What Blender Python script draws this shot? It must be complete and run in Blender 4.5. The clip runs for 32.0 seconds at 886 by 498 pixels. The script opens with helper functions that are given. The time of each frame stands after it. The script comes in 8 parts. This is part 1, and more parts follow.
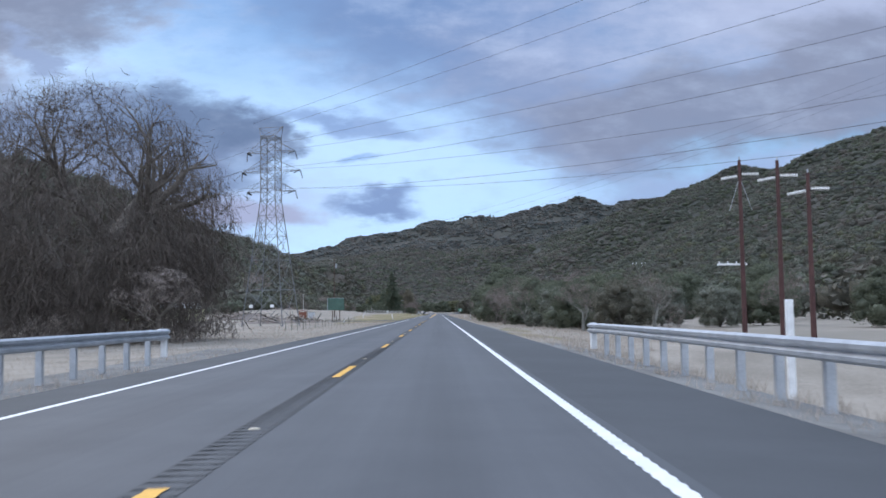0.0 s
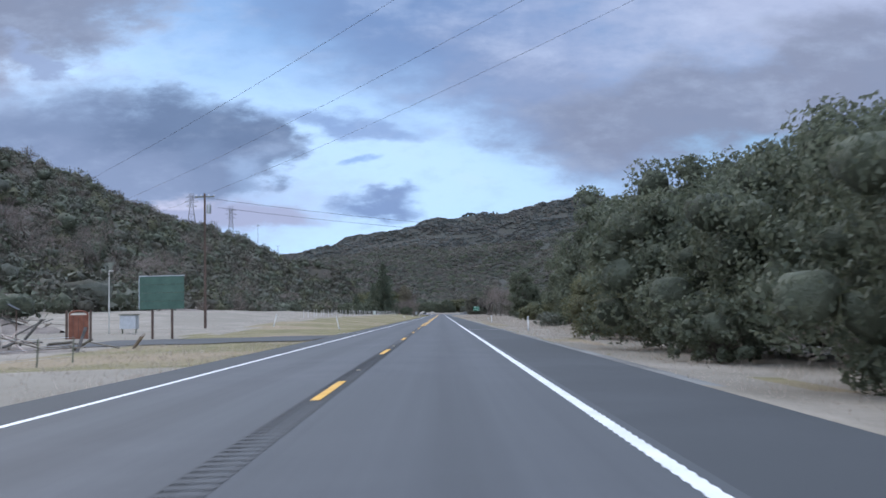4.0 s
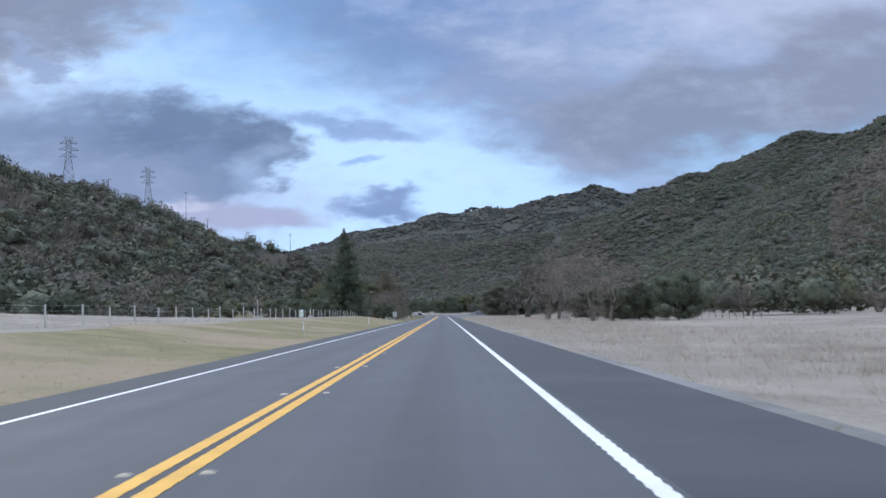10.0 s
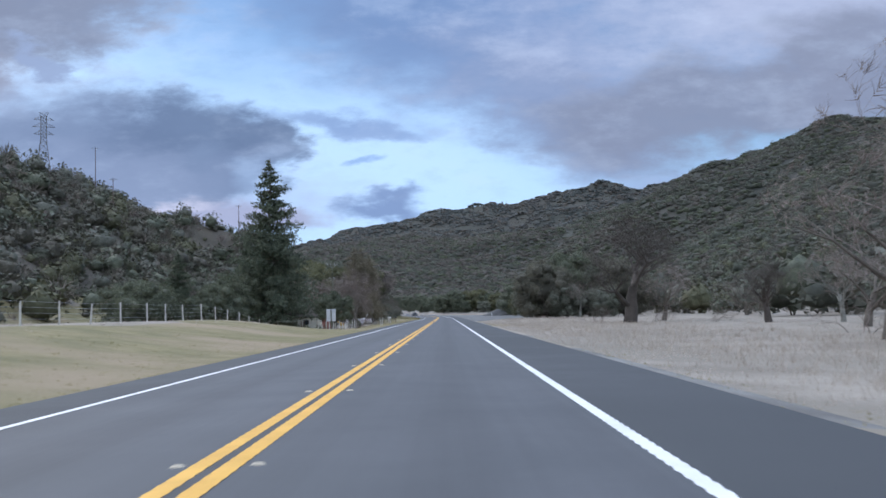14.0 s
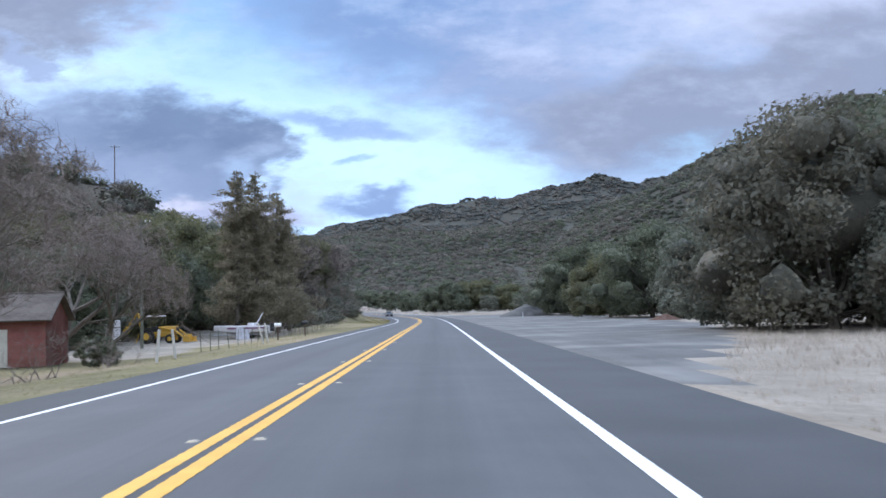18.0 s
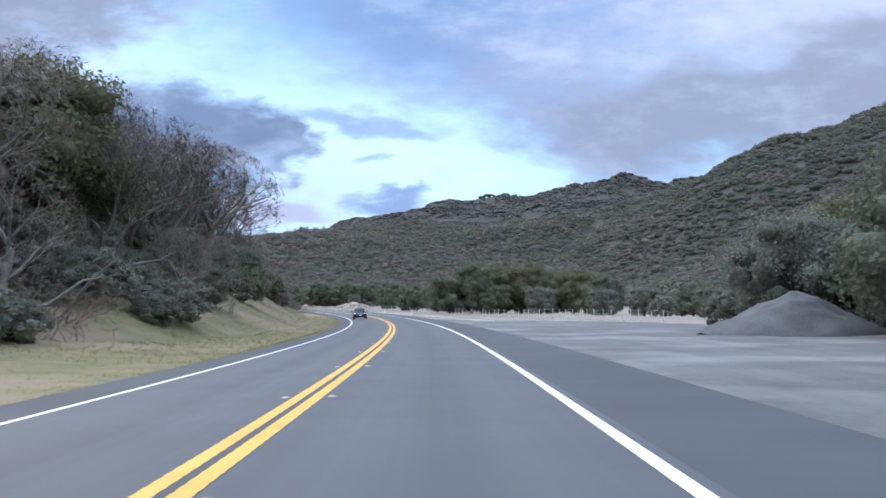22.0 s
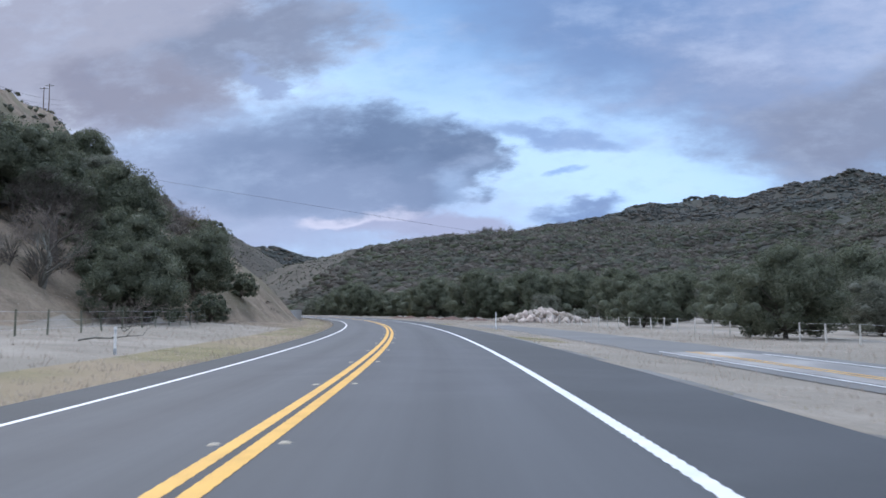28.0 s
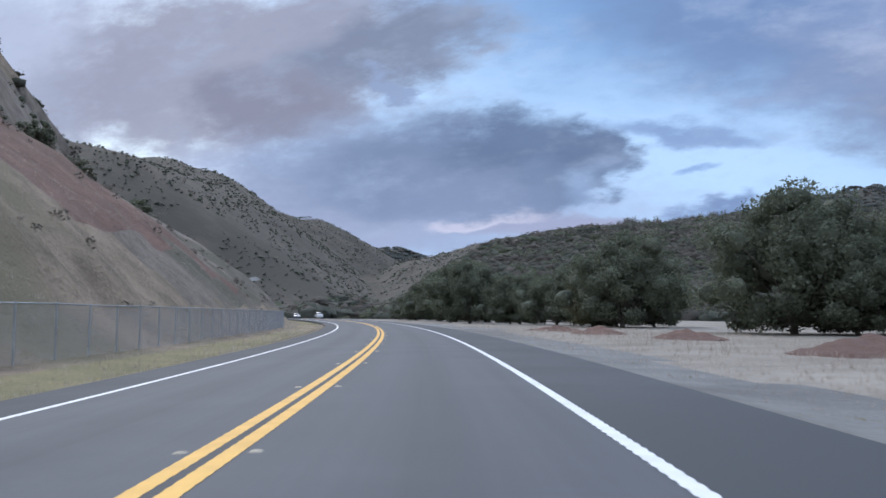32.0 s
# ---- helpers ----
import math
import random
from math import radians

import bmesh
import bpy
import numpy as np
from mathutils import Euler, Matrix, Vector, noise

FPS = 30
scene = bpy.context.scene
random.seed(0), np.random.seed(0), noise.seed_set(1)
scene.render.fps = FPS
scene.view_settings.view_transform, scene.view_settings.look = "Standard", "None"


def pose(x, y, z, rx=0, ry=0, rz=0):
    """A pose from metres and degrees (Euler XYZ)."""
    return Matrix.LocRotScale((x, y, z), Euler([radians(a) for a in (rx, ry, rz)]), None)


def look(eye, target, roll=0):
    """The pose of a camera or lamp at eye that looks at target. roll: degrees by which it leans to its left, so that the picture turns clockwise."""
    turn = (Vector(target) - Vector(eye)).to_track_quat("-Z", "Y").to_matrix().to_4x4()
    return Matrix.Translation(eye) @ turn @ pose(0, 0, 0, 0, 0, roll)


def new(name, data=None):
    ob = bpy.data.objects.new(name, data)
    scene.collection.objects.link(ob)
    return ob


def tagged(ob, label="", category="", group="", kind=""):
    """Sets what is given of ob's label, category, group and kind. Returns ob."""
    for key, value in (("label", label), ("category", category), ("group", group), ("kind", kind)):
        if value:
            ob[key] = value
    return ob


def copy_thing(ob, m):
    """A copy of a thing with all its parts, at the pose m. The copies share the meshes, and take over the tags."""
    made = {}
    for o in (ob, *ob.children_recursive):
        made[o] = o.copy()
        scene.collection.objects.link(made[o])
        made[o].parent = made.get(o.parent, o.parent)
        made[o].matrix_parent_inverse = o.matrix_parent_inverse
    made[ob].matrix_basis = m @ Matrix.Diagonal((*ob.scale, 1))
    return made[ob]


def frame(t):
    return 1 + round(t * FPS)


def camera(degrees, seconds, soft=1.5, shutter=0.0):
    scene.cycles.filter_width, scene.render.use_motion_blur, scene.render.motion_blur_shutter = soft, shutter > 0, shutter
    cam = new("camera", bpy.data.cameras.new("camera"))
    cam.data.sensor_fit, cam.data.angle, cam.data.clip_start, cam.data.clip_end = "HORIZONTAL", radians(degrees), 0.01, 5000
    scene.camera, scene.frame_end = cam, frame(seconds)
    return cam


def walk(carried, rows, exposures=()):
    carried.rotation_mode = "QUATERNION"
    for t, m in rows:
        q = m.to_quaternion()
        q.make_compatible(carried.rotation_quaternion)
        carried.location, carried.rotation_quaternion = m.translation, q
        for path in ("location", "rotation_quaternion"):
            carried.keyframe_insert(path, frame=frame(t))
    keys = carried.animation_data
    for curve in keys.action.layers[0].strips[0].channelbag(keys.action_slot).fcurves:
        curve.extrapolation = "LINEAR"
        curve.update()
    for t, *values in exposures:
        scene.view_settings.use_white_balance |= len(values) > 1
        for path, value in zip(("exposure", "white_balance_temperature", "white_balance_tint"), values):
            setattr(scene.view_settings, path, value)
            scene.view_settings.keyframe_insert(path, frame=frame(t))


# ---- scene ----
cam = camera(51.1, 32.0, soft=1.6, shutter=0.12)
PATH = [
    (0.0, 1.86, 0.00, 1.19, 93.92, 0.73, -0.28),
    (0.5, 1.83, 15.08, 1.19, 93.98, 0.89, -0.14),
    (1.0, 1.81, 30.17, 1.19, 94.02, 0.93, -0.11),
    (1.5, 1.71, 45.27, 1.19, 94.05, 1.10, -0.01),
    (2.0, 1.69, 60.40, 1.19, 94.01, 1.20, -0.06),
    (2.5, 1.56, 75.50, 1.19, 94.04, 1.34, -0.01),
    (3.0, 1.67, 90.69, 1.19, 93.99, 1.39, -0.11),
    (3.5, 1.69, 105.96, 1.19, 93.94, 1.32, -0.13),
    (4.0, 1.72, 121.38, 1.19, 93.95, 1.27, -0.11),
    (4.5, 1.75, 136.97, 1.19, 93.94, 1.23, -0.10),
    (5.0, 1.78, 152.76, 1.19, 93.93, 1.20, -0.09),
    (5.5, 1.81, 168.75, 1.19, 93.91, 1.18, -0.09),
    (6.0, 1.84, 184.92, 1.19, 93.88, 1.30, -0.05),
    (6.5, 1.86, 201.21, 1.19, 93.86, 1.44, -0.04),
    (7.0, 1.86, 217.59, 1.19, 93.85, 1.53, -0.06),
    (7.5, 1.89, 234.00, 1.19, 93.86, 1.62, -0.07),
    (8.0, 1.95, 250.44, 1.19, 93.89, 1.77, -0.06),
    (8.5, 2.04, 266.89, 1.19, 93.91, 1.78, -0.05),
    (9.0, 2.00, 283.36, 1.19, 93.91, 1.80, 0.00),
    (9.5, 2.17, 299.80, 1.19, 93.97, 1.72, 0.03),
    (10.0, 2.13, 316.29, 1.19, 93.98, 1.64, 0.03),
    (10.5, 2.06, 332.81, 1.19, 93.96, 1.60, 0.09),
    (11.0, 2.06, 349.33, 1.19, 93.98, 1.56, 0.08),
    (11.5, 2.00, 365.82, 1.19, 93.95, 1.51, 0.13),
    (12.0, 1.98, 382.28, 1.19, 93.97, 1.44, 0.13),
    (12.5, 1.92, 398.69, 1.19, 93.98, 1.47, 0.17),
    (13.0, 1.90, 415.05, 1.19, 93.99, 1.41, 0.16),
    (13.5, 1.83, 431.34, 1.19, 93.99, 1.41, 0.20),
    (14.0, 1.82, 447.63, 1.19, 93.98, 1.50, 0.16),
    (14.5, 1.78, 463.87, 1.19, 93.98, 1.56, 0.14),
    (15.0, 1.75, 480.10, 1.19, 93.98, 1.56, 0.05),
    (15.5, 1.74, 496.34, 1.19, 93.97, 1.55, -0.05),
    (16.0, 1.76, 512.58, 1.19, 93.94, 1.53, -0.15),
    (16.5, 1.81, 528.85, 1.19, 93.90, 1.50, -0.26),
    (17.0, 1.92, 545.14, 1.19, 93.92, 1.53, -0.38),
    (17.5, 1.96, 561.46, 1.19, 93.89, 1.44, -0.40),
    (18.0, 2.02, 577.77, 1.19, 93.91, 1.64, -0.40),
    (18.5, 2.05, 593.99, 1.19, 93.86, 1.62, -0.33),
    (19.0, 2.07, 610.04, 1.19, 93.85, 1.64, -0.26),
    (19.5, 1.97, 625.88, 1.19, 93.99, 1.68, -0.13),
    (20.0, 2.05, 641.76, 1.19, 93.95, 1.56, -0.07),
    (20.5, 1.99, 657.66, 1.19, 93.96, 1.44, 0.09),
    (21.0, 1.88, 673.58, 1.19, 93.91, 1.21, 0.23),
    (21.5, 1.71, 689.49, 1.19, 93.93, 0.81, 0.39),
    (22.0, 1.52, 705.40, 1.20, 93.95, 0.20, 0.55),
    (22.5, 1.21, 721.36, 1.22, 94.00, -0.25, 0.92),
    (23.0, 0.77, 737.40, 1.25, 94.08, -0.61, 1.46),
    (23.5, 0.24, 753.54, 1.30, 94.14, -0.51, 2.18),
    (24.0, -0.54, 769.77, 1.37, 94.31, -0.48, 3.18),
    (24.5, -1.63, 786.08, 1.45, 94.39, -0.48, 4.21),
    (25.0, -3.13, 802.40, 1.55, 94.47, -0.38, 5.57),
    (25.5, -4.95, 818.67, 1.66, 94.56, -0.29, 6.71),
    (26.0, -7.17, 834.83, 1.79, 94.56, -0.16, 7.98),
    (26.5, -9.52, 850.93, 1.93, 94.68, -0.18, 9.06),
    (27.0, -12.25, 867.02, 2.09, 94.71, -0.18, 10.21),
    (27.5, -15.32, 883.10, 2.26, 94.73, -0.20, 11.32),
    (28.0, -18.69, 899.15, 2.45, 94.75, -0.23, 12.37),
    (28.5, -22.33, 915.17, 2.66, 94.76, -0.29, 13.37),
    (29.0, -26.18, 931.17, 2.88, 94.74, -0.30, 14.39),
    (29.5, -30.33, 947.10, 3.11, 94.78, -0.31, 15.29),
    (30.0, -34.83, 962.99, 3.36, 94.78, -0.31, 16.34),
    (30.5, -39.52, 978.81, 3.60, 94.83, -0.31, 17.22),
    (31.0, -44.52, 994.65, 3.84, 94.83, -0.38, 18.15),
    (31.5, -49.89, 1010.46, 4.09, 94.89, -0.23, 19.15),
    (32.0, -55.56, 1026.23, 4.34, 94.89, -0.19, 20.31),
]
walk(cam, [(t, pose(*p)) for t, *p in PATH],
     exposures=[(0, 0.22), (15, 0.22), (17, 0.45), (19, 0.62), (22, 0.66), (23.5, 0.56), (25, 0.25), (26, 0.25), (29, 0.25), (32, 0.08)])
SKY_R, SKY_G, SKY_B = 0.075, 0.085, 0.095

# ---------------------------------------------------------------- sky, sun
def nd(tree, kind, **kw):
    n = tree.nodes.new(kind)
    for k, v in kw.items():
        if k == "op":
            n.operation = v
        elif k == "ins":
            for i, x in v.items():
                if isinstance(x, bpy.types.NodeSocket):
                    tree.links.new(x, n.inputs[i])
                else:
                    n.inputs[i].default_value = x
    return n


def mth(tree, op, a, b=0.0, c=0.0):
    n = nd(tree, "ShaderNodeMath", op=op, ins={0: a, 1: b, 2: c})
    return n.outputs[0]


def smooth(tree, x, lo, hi):
    n = tree.nodes.new("ShaderNodeMapRange")
    n.interpolation_type = "SMOOTHSTEP"
    tree.links.new(x, n.inputs[0])
    n.inputs[1].default_value, n.inputs[2].default_value = lo, hi
    return n.outputs[0]


def blend(tree, fac, a, b):
    n = tree.nodes.new("ShaderNodeMix")
    n.data_type = "RGBA"
    for i, x in ((0, fac), (6, a), (7, b)):
        if isinstance(x, bpy.types.NodeSocket):
            tree.links.new(x, n.inputs[i])
        else:
            n.inputs[i].default_value = x if not isinstance(x, tuple) else (*x, 1)
    return n.outputs[2]


SUN_EL, SUN_AZ = radians(16), radians(-40)
world = bpy.data.worlds.new("evening_sky")
scene.world = world
world.use_nodes = True
wt = world.node_tree
wt.nodes.clear()
sky = wt.nodes.new("ShaderNodeTexSky")
sky.sky_type = "NISHITA"
sky.sun_disc = False
sky.sun_elevation, sky.sun_rotation = SUN_EL, SUN_AZ
sky.air_density, sky.dust_density, sky.ozone_density = 1.0, 0.6, 2.0
co = wt.nodes.new("ShaderNodeTexCoord")
sep = nd(wt, "ShaderNodeSeparateXYZ", ins={0: co.outputs["Generated"]})
sx, sy, sz = sep.outputs
yy = mth(wt, "MAXIMUM", sy, 0.12)
cu, cv = mth(wt, "DIVIDE", sx, yy), mth(wt, "DIVIDE", sz, yy)
flat = nd(wt, "ShaderNodeCombineXYZ", ins={0: cu, 1: mth(wt, "MULTIPLY", cv, 2.2), 2: 0.0}).outputs[0]
ns1 = nd(wt, "ShaderNodeTexNoise", ins={"Vector": flat, "Scale": 9.0, "Detail": 10.0, "Roughness": 0.62}).outputs[0]
ns2 = nd(wt, "ShaderNodeTexNoise", ins={"Vector": flat, "Scale": 2.6, "Detail": 5.0, "Roughness": 0.5}).outputs[0]
ns3 = nd(wt, "ShaderNodeTexNoise", ins={"Vector": flat, "Scale": 26.0, "Detail": 8.0, "Roughness": 0.65}).outputs[0]
wob = mth(wt, "ADD", mth(wt, "MULTIPLY", mth(wt, "SUBTRACT", ns1, 0.5), 2.2), mth(wt, "MULTIPLY", mth(wt, "SUBTRACT", ns3, 0.5), 0.7))


# the clouds' outlines billow: shift the directions by noise
nu1 = nd(wt, "ShaderNodeTexNoise", ins={"Vector": flat, "Scale": 7.0, "Detail": 2.0, "Roughness": 0.5}).outputs["Color"]
nu2 = nd(wt, "ShaderNodeTexNoise", ins={"Vector": flat, "Scale": 24.0, "Detail": 5.0, "Roughness": 0.6}).outputs["Color"]
w1 = nd(wt, "ShaderNodeSeparateXYZ", ins={0: nu1}).outputs
w2 = nd(wt, "ShaderNodeSeparateXYZ", ins={0: nu2}).outputs
cu = mth(wt, "ADD", cu, mth(wt, "ADD", mth(wt, "MULTIPLY", mth(wt, "SUBTRACT", w1[0], 0.5), 0.17), mth(wt, "MULTIPLY", mth(wt, "SUBTRACT", w2[0], 0.5), 0.055)))
cv = mth(wt, "ADD", cv, mth(wt, "ADD", mth(wt, "MULTIPLY", mth(wt, "SUBTRACT", w1[1], 0.5), 0.07), mth(wt, "MULTIPLY", mth(wt, "SUBTRACT", w2[1], 0.5), 0.035)))


def cloud(u0, v0, a, b, tilt=0.0, soft=0.55, rag=1.0):
    """Cover of one cloud: a ragged ellipse about the direction (u0, v0)."""
    du, dv = mth(wt, "SUBTRACT", cu, u0), mth(wt, "SUBTRACT", cv, v0)
    c, s = math.cos(tilt), math.sin(tilt)
    p = mth(wt, "ADD", mth(wt, "MULTIPLY", du, c), mth(wt, "MULTIPLY", dv, s))
    q = mth(wt, "SUBTRACT", mth(wt, "MULTIPLY", dv, c), mth(wt, "MULTIPLY", du, s))
    p, q = mth(wt, "DIVIDE", p, a), mth(wt, "DIVIDE", q, b)
    r = mth(wt, "SQRT", mth(wt, "ADD", mth(wt, "MULTIPLY", p, p), mth(wt, "MULTIPLY", q, q)))
    r = mth(wt, "ADD", r, mth(wt, "MULTIPLY", wob, -0.55 * rag))
    return smooth(wt, r, 1.0 + soft * 0.5, 1.0 - soft * 0.5)


blue = blend(wt, 1.0, sky.outputs[0], sky.outputs[0])
gain = nd(wt, "ShaderNodeVectorMath", op="MULTIPLY", ins={0: sky.outputs[0], 1: (SKY_R, SKY_G, SKY_B)}).outputs[0]
pale = smooth(wt, cv, 0.30, 0.02)
col = blend(wt, mth(wt, "MULTIPLY", pale, 0.75), gain, (0.62, 0.83, 1.0))
# thin high veil, whiter toward the horizon gap
veil = smooth(wt, mth(wt, "ADD", ns2, mth(wt, "MULTIPLY", cv, -0.25)), 0.42, 0.72)
col = blend(wt, mth(wt, "MULTIPLY", veil, 0.45), col, (0.42, 0.53, 0.72))
WHITE = (0.60, 0.74, 0.92)
for (u0, v0, a, b, tilt, soft, rag), tone in (
        # bright gap low in the middle, high thin sheets
        ((-0.16, 0.150, 0.34, 0.120, 0.0, 1.5, 0.5), WHITE),
        ((-0.52, 0.262, 0.16, 0.080, 0.2, 1.4, 0.6), WHITE),
        ((-1.05, 0.36, 0.40, 0.16, 0.0, 1.2, 0.8), (0.50, 0.48, 0.56)),
        ((-0.02, 0.58, 0.80, 0.100, 0.0, 1.2, 1.2), (0.27, 0.31, 0.44)),
        ((0.06, 0.280, 0.22, 0.070, -0.35, 1.1, 0.8), (0.25, 0.30, 0.43)),
        ((0.02, 0.320, 0.17, 0.075, -0.10, 1.3, 0.8), (0.21, 0.29, 0.45)),
        ((0.14, 0.215, 0.13, 0.055, -0.5, 1.1, 0.8), (0.28, 0.32, 0.44)),
        ((0.54, 0.36, 0.40, 0.10, 0.12, 1.3, 0.9), (0.52, 0.51, 0.60)),
        ((0.30, 0.222, 0.20, 0.052, 0.14, 0.75, 0.9), (0.265, 0.27, 0.335)),
        ((0.50, 0.262, 0.17, 0.070, 0.16, 0.70, 0.9), (0.28, 0.282, 0.345)),
        ((0.28, 0.135, 0.15, 0.020, 0.20, 1.0, 0.8), (0.36, 0.42, 0.56)),
        # pinkish bank over the cut slope
        ((-0.68, 0.335, 0.30, 0.105, 0.05, 0.7, 1.0), (0.38, 0.345, 0.39)),
        ((-0.45, 0.335, 0.13, 0.048, 0.1, 0.8, 1.1), (0.255, 0.265, 0.33)),
        ((-0.62, 0.285, 0.12, 0.040, -0.2, 0.8, 1.0), (0.30, 0.275, 0.32)),
        ((-0.44, 0.285, 0.032, 0.012, -0.3, 0.8, 1.0), (0.34, 0.38, 0.50)),
        # lilac sheet below the great cloud
        ((-0.42, 0.130, 0.24, 0.070, 0.0, 1.1, 0.9), (0.40, 0.415, 0.53)),
        ((-0.62, 0.150, 0.20, 0.080, 0.0, 1.2, 0.9), (0.47, 0.46, 0.56)),
        ((-0.225, 0.108, 0.075, 0.020, -0.10, 0.8, 0.9), (0.42, 0.40, 0.50)),
        ((-0.315, 0.118, 0.055, 0.010, 0.10, 0.9, 0.8), (0.72, 0.64, 0.70)),
        # the great dark cloud
        ((-0.470, 0.190, 0.160, 0.060, 0.05, 1.3, 1.0), (0.30, 0.335, 0.44)),
        ((-0.370, 0.196, 0.150, 0.050, 0.10, 1.0, 1.0), (0.225, 0.265, 0.365)),
        ((-0.275, 0.200, 0.105, 0.048, 0.0, 0.7, 1.3), (0.165, 0.205, 0.295)),
        ((-0.192, 0.190, 0.048, 0.030, -0.25, 0.6, 1.3), (0.165, 0.205, 0.295)),
        ((-0.240, 0.158, 0.070, 0.026, 0.25, 0.8, 1.2), (0.21, 0.25, 0.35)),
        ((-0.36, 0.160, 0.10, 0.035, 0.0, 1.1, 1.0), (0.28, 0.315, 0.42)),
        ((-0.200, 0.160, 0.030, 0.012, 0.4, 1.8, 0.8), (0.33, 0.40, 0.53)),
        ((-0.262, 0.186, 0.030, 0.016, 0.2, 1.8, 0.8), (0.22, 0.265, 0.365)),
        ((-0.10, 0.216, 0.070, 0.011, -0.10, 1.3, 1.1), (0.28, 0.36, 0.53)),
        ((-0.068, 0.115, 0.050, 0.014, 0.05, 0.9, 1.0), (0.22, 0.28, 0.43)),
        ((-0.078, 0.165, 0.014, 0.006, 0.0, 1.4, 1.0), (0.34, 0.46, 0.66))):
    col = blend(wt, mth(wt, "MULTIPLY", cloud(u0, v0, a, b, tilt, soft, rag), 0.92), col, tone)
# mottling of the cloud sheet and a pink cast to the left
col = blend(wt, mth(wt, "MULTIPLY", smooth(wt, ns1, 0.47, 0.72), 0.22), col, (0.64, 0.69, 0.80))
col = blend(wt, mth(wt, "MULTIPLY", smooth(wt, ns3, 0.52, 0.30), 0.10), col, (0.20, 0.23, 0.33))
# zenith above the view, set brighter to put more light on the ground
over = smooth(wt, sz, 0.42, 0.75)
col = blend(wt, mth(wt, "MULTIPLY", over, 0.85), col, (1.25, 1.38, 1.62))
# sky behind the camera, out of view, brightened to light foliage from the front
back = smooth(wt, sy, 0.15, -0.2)
col = blend(wt, mth(wt, "MULTIPLY", back, 0.8), col, (1.28, 1.26, 1.32))
cast = nd(wt, "ShaderNodeVectorMath", op="MULTIPLY", ins={0: col, 1: (0.835, 0.98, 1.175)}).outputs[0]
bg = nd(wt, "ShaderNodeBackground", ins={0: cast, 1: 1.0})
wo = wt.nodes.new("ShaderNodeOutputWorld")
wt.links.new(bg.outputs[0], wo.inputs[0])

sun_data = bpy.data.lights.new("sun", "SUN")
sun_data.energy, sun_data.angle, sun_data.color = 1.4, radians(30), (1.0, 0.93, 0.86)
sun = new("sun", sun_data)
sun.matrix_world = look((0, 0, 100), (math.sin(SUN_AZ) * -1, math.cos(SUN_AZ) * -1, 100 - math.tan(radians(40))))

# ---------------------------------------------------------------- materials
def surf(name, c1, c2, rough=0.85, scale=1.0, fine=20.0, bump=0.3, metal=0.0, rnd=0.0, island=0.0, c3=None, s3=0.1, spec=0.5, depth=0.02):
    """Two-scale mottled surface in real-world metres; rnd varies it object by object, island piece by piece."""
    m = bpy.data.materials.new(name)
    m.use_nodes = True
    t = m.node_tree
    b = t.nodes["Principled BSDF"]
    pos = t.nodes.new("ShaderNodeNewGeometry")
    big = nd(t, "ShaderNodeTexNoise", ins={"Vector": pos.outputs["Position"], "Scale": scale, "Detail": 5.0, "Roughness": 0.6}).outputs[0]
    small = nd(t, "ShaderNodeTexNoise", ins={"Vector": pos.outputs["Position"], "Scale": fine, "Detail": 4.0, "Roughness": 0.65}).outputs[0]
    f = mth(t, "ADD", mth(t, "MULTIPLY", big, 0.6), mth(t, "MULTIPLY", small, 0.4))
    c = blend(t, smooth(t, f, 0.34, 0.66), tuple(c1), tuple(c2))
    if c3:
        wide = nd(t, "ShaderNodeTexNoise", ins={"Vector": pos.outputs["Position"], "Scale": s3, "Detail": 3.0}).outputs[0]
        c = blend(t, smooth(t, wide, 0.45, 0.65), c, tuple(c3))
    if rnd or island:
        r = t.nodes.new("ShaderNodeObjectInfo").outputs["Random"] if rnd else pos.outputs["Random Per Island"]
        amt = rnd or island
        hv = nd(t, "ShaderNodeHueSaturation", ins={0: mth(t, "MULTIPLY_ADD", r, -0.06 * amt, 0.5 + 0.03 * amt), 1: 1.0,
                                                   2: mth(t, "MULTIPLY_ADD", r, amt, 1.0 - amt * 0.5), 4: c})
        c = hv.outputs[0]
    t.links.new(c, b.inputs["Base Color"])
    b.inputs["Roughness"].default_value, b.inputs["Metallic"].default_value = rough, metal
    b.inputs["Specular IOR Level"].default_value = spec
    if bump:
        bp = nd(t, "ShaderNodeBump", ins={"Strength": bump, "Distance": depth, "Height": f})
        t.links.new(bp.outputs[0], b.inputs["Normal"])
    return m


def plain(name, c, rough=0.5, metal=0.0, k=0.12, scale=6.0, rnd=0.0):
    return surf(name, tuple(x * (1 - k) for x in c), tuple(min(1, x * (1 + k)) for x in c), rough, scale, scale * 9, 0.08, metal, rnd)


M = {}
M["asphalt_patch"] = surf("asphalt_patch", (0.070, 0.075, 0.083), (0.094, 0.099, 0.108), 0.78, 0.5, 60.0, 0.35, c3=(0.082, 0.087, 0.096), s3=0.07, depth=0.006, spec=0.4)
M["asphalt_dark"] = surf("shoulder_asphalt", (0.052, 0.056, 0.061), (0.074, 0.078, 0.085), 0.82, 0.35, 45.0, 0.5, c3=(0.056, 0.060, 0.065), s3=0.05, depth=0.008, spec=0.35)
M["seal"] = surf("rumble_strip", (0.044, 0.047, 0.052), (0.062, 0.065, 0.071), 0.8, 1.0, 40.0, 0.5, depth=0.01)
M["white_line"] = surf("white_line_paint", (0.66, 0.66, 0.66), (0.82, 0.82, 0.82), 0.6, 1.5, 40.0, 0.2, depth=0.003)
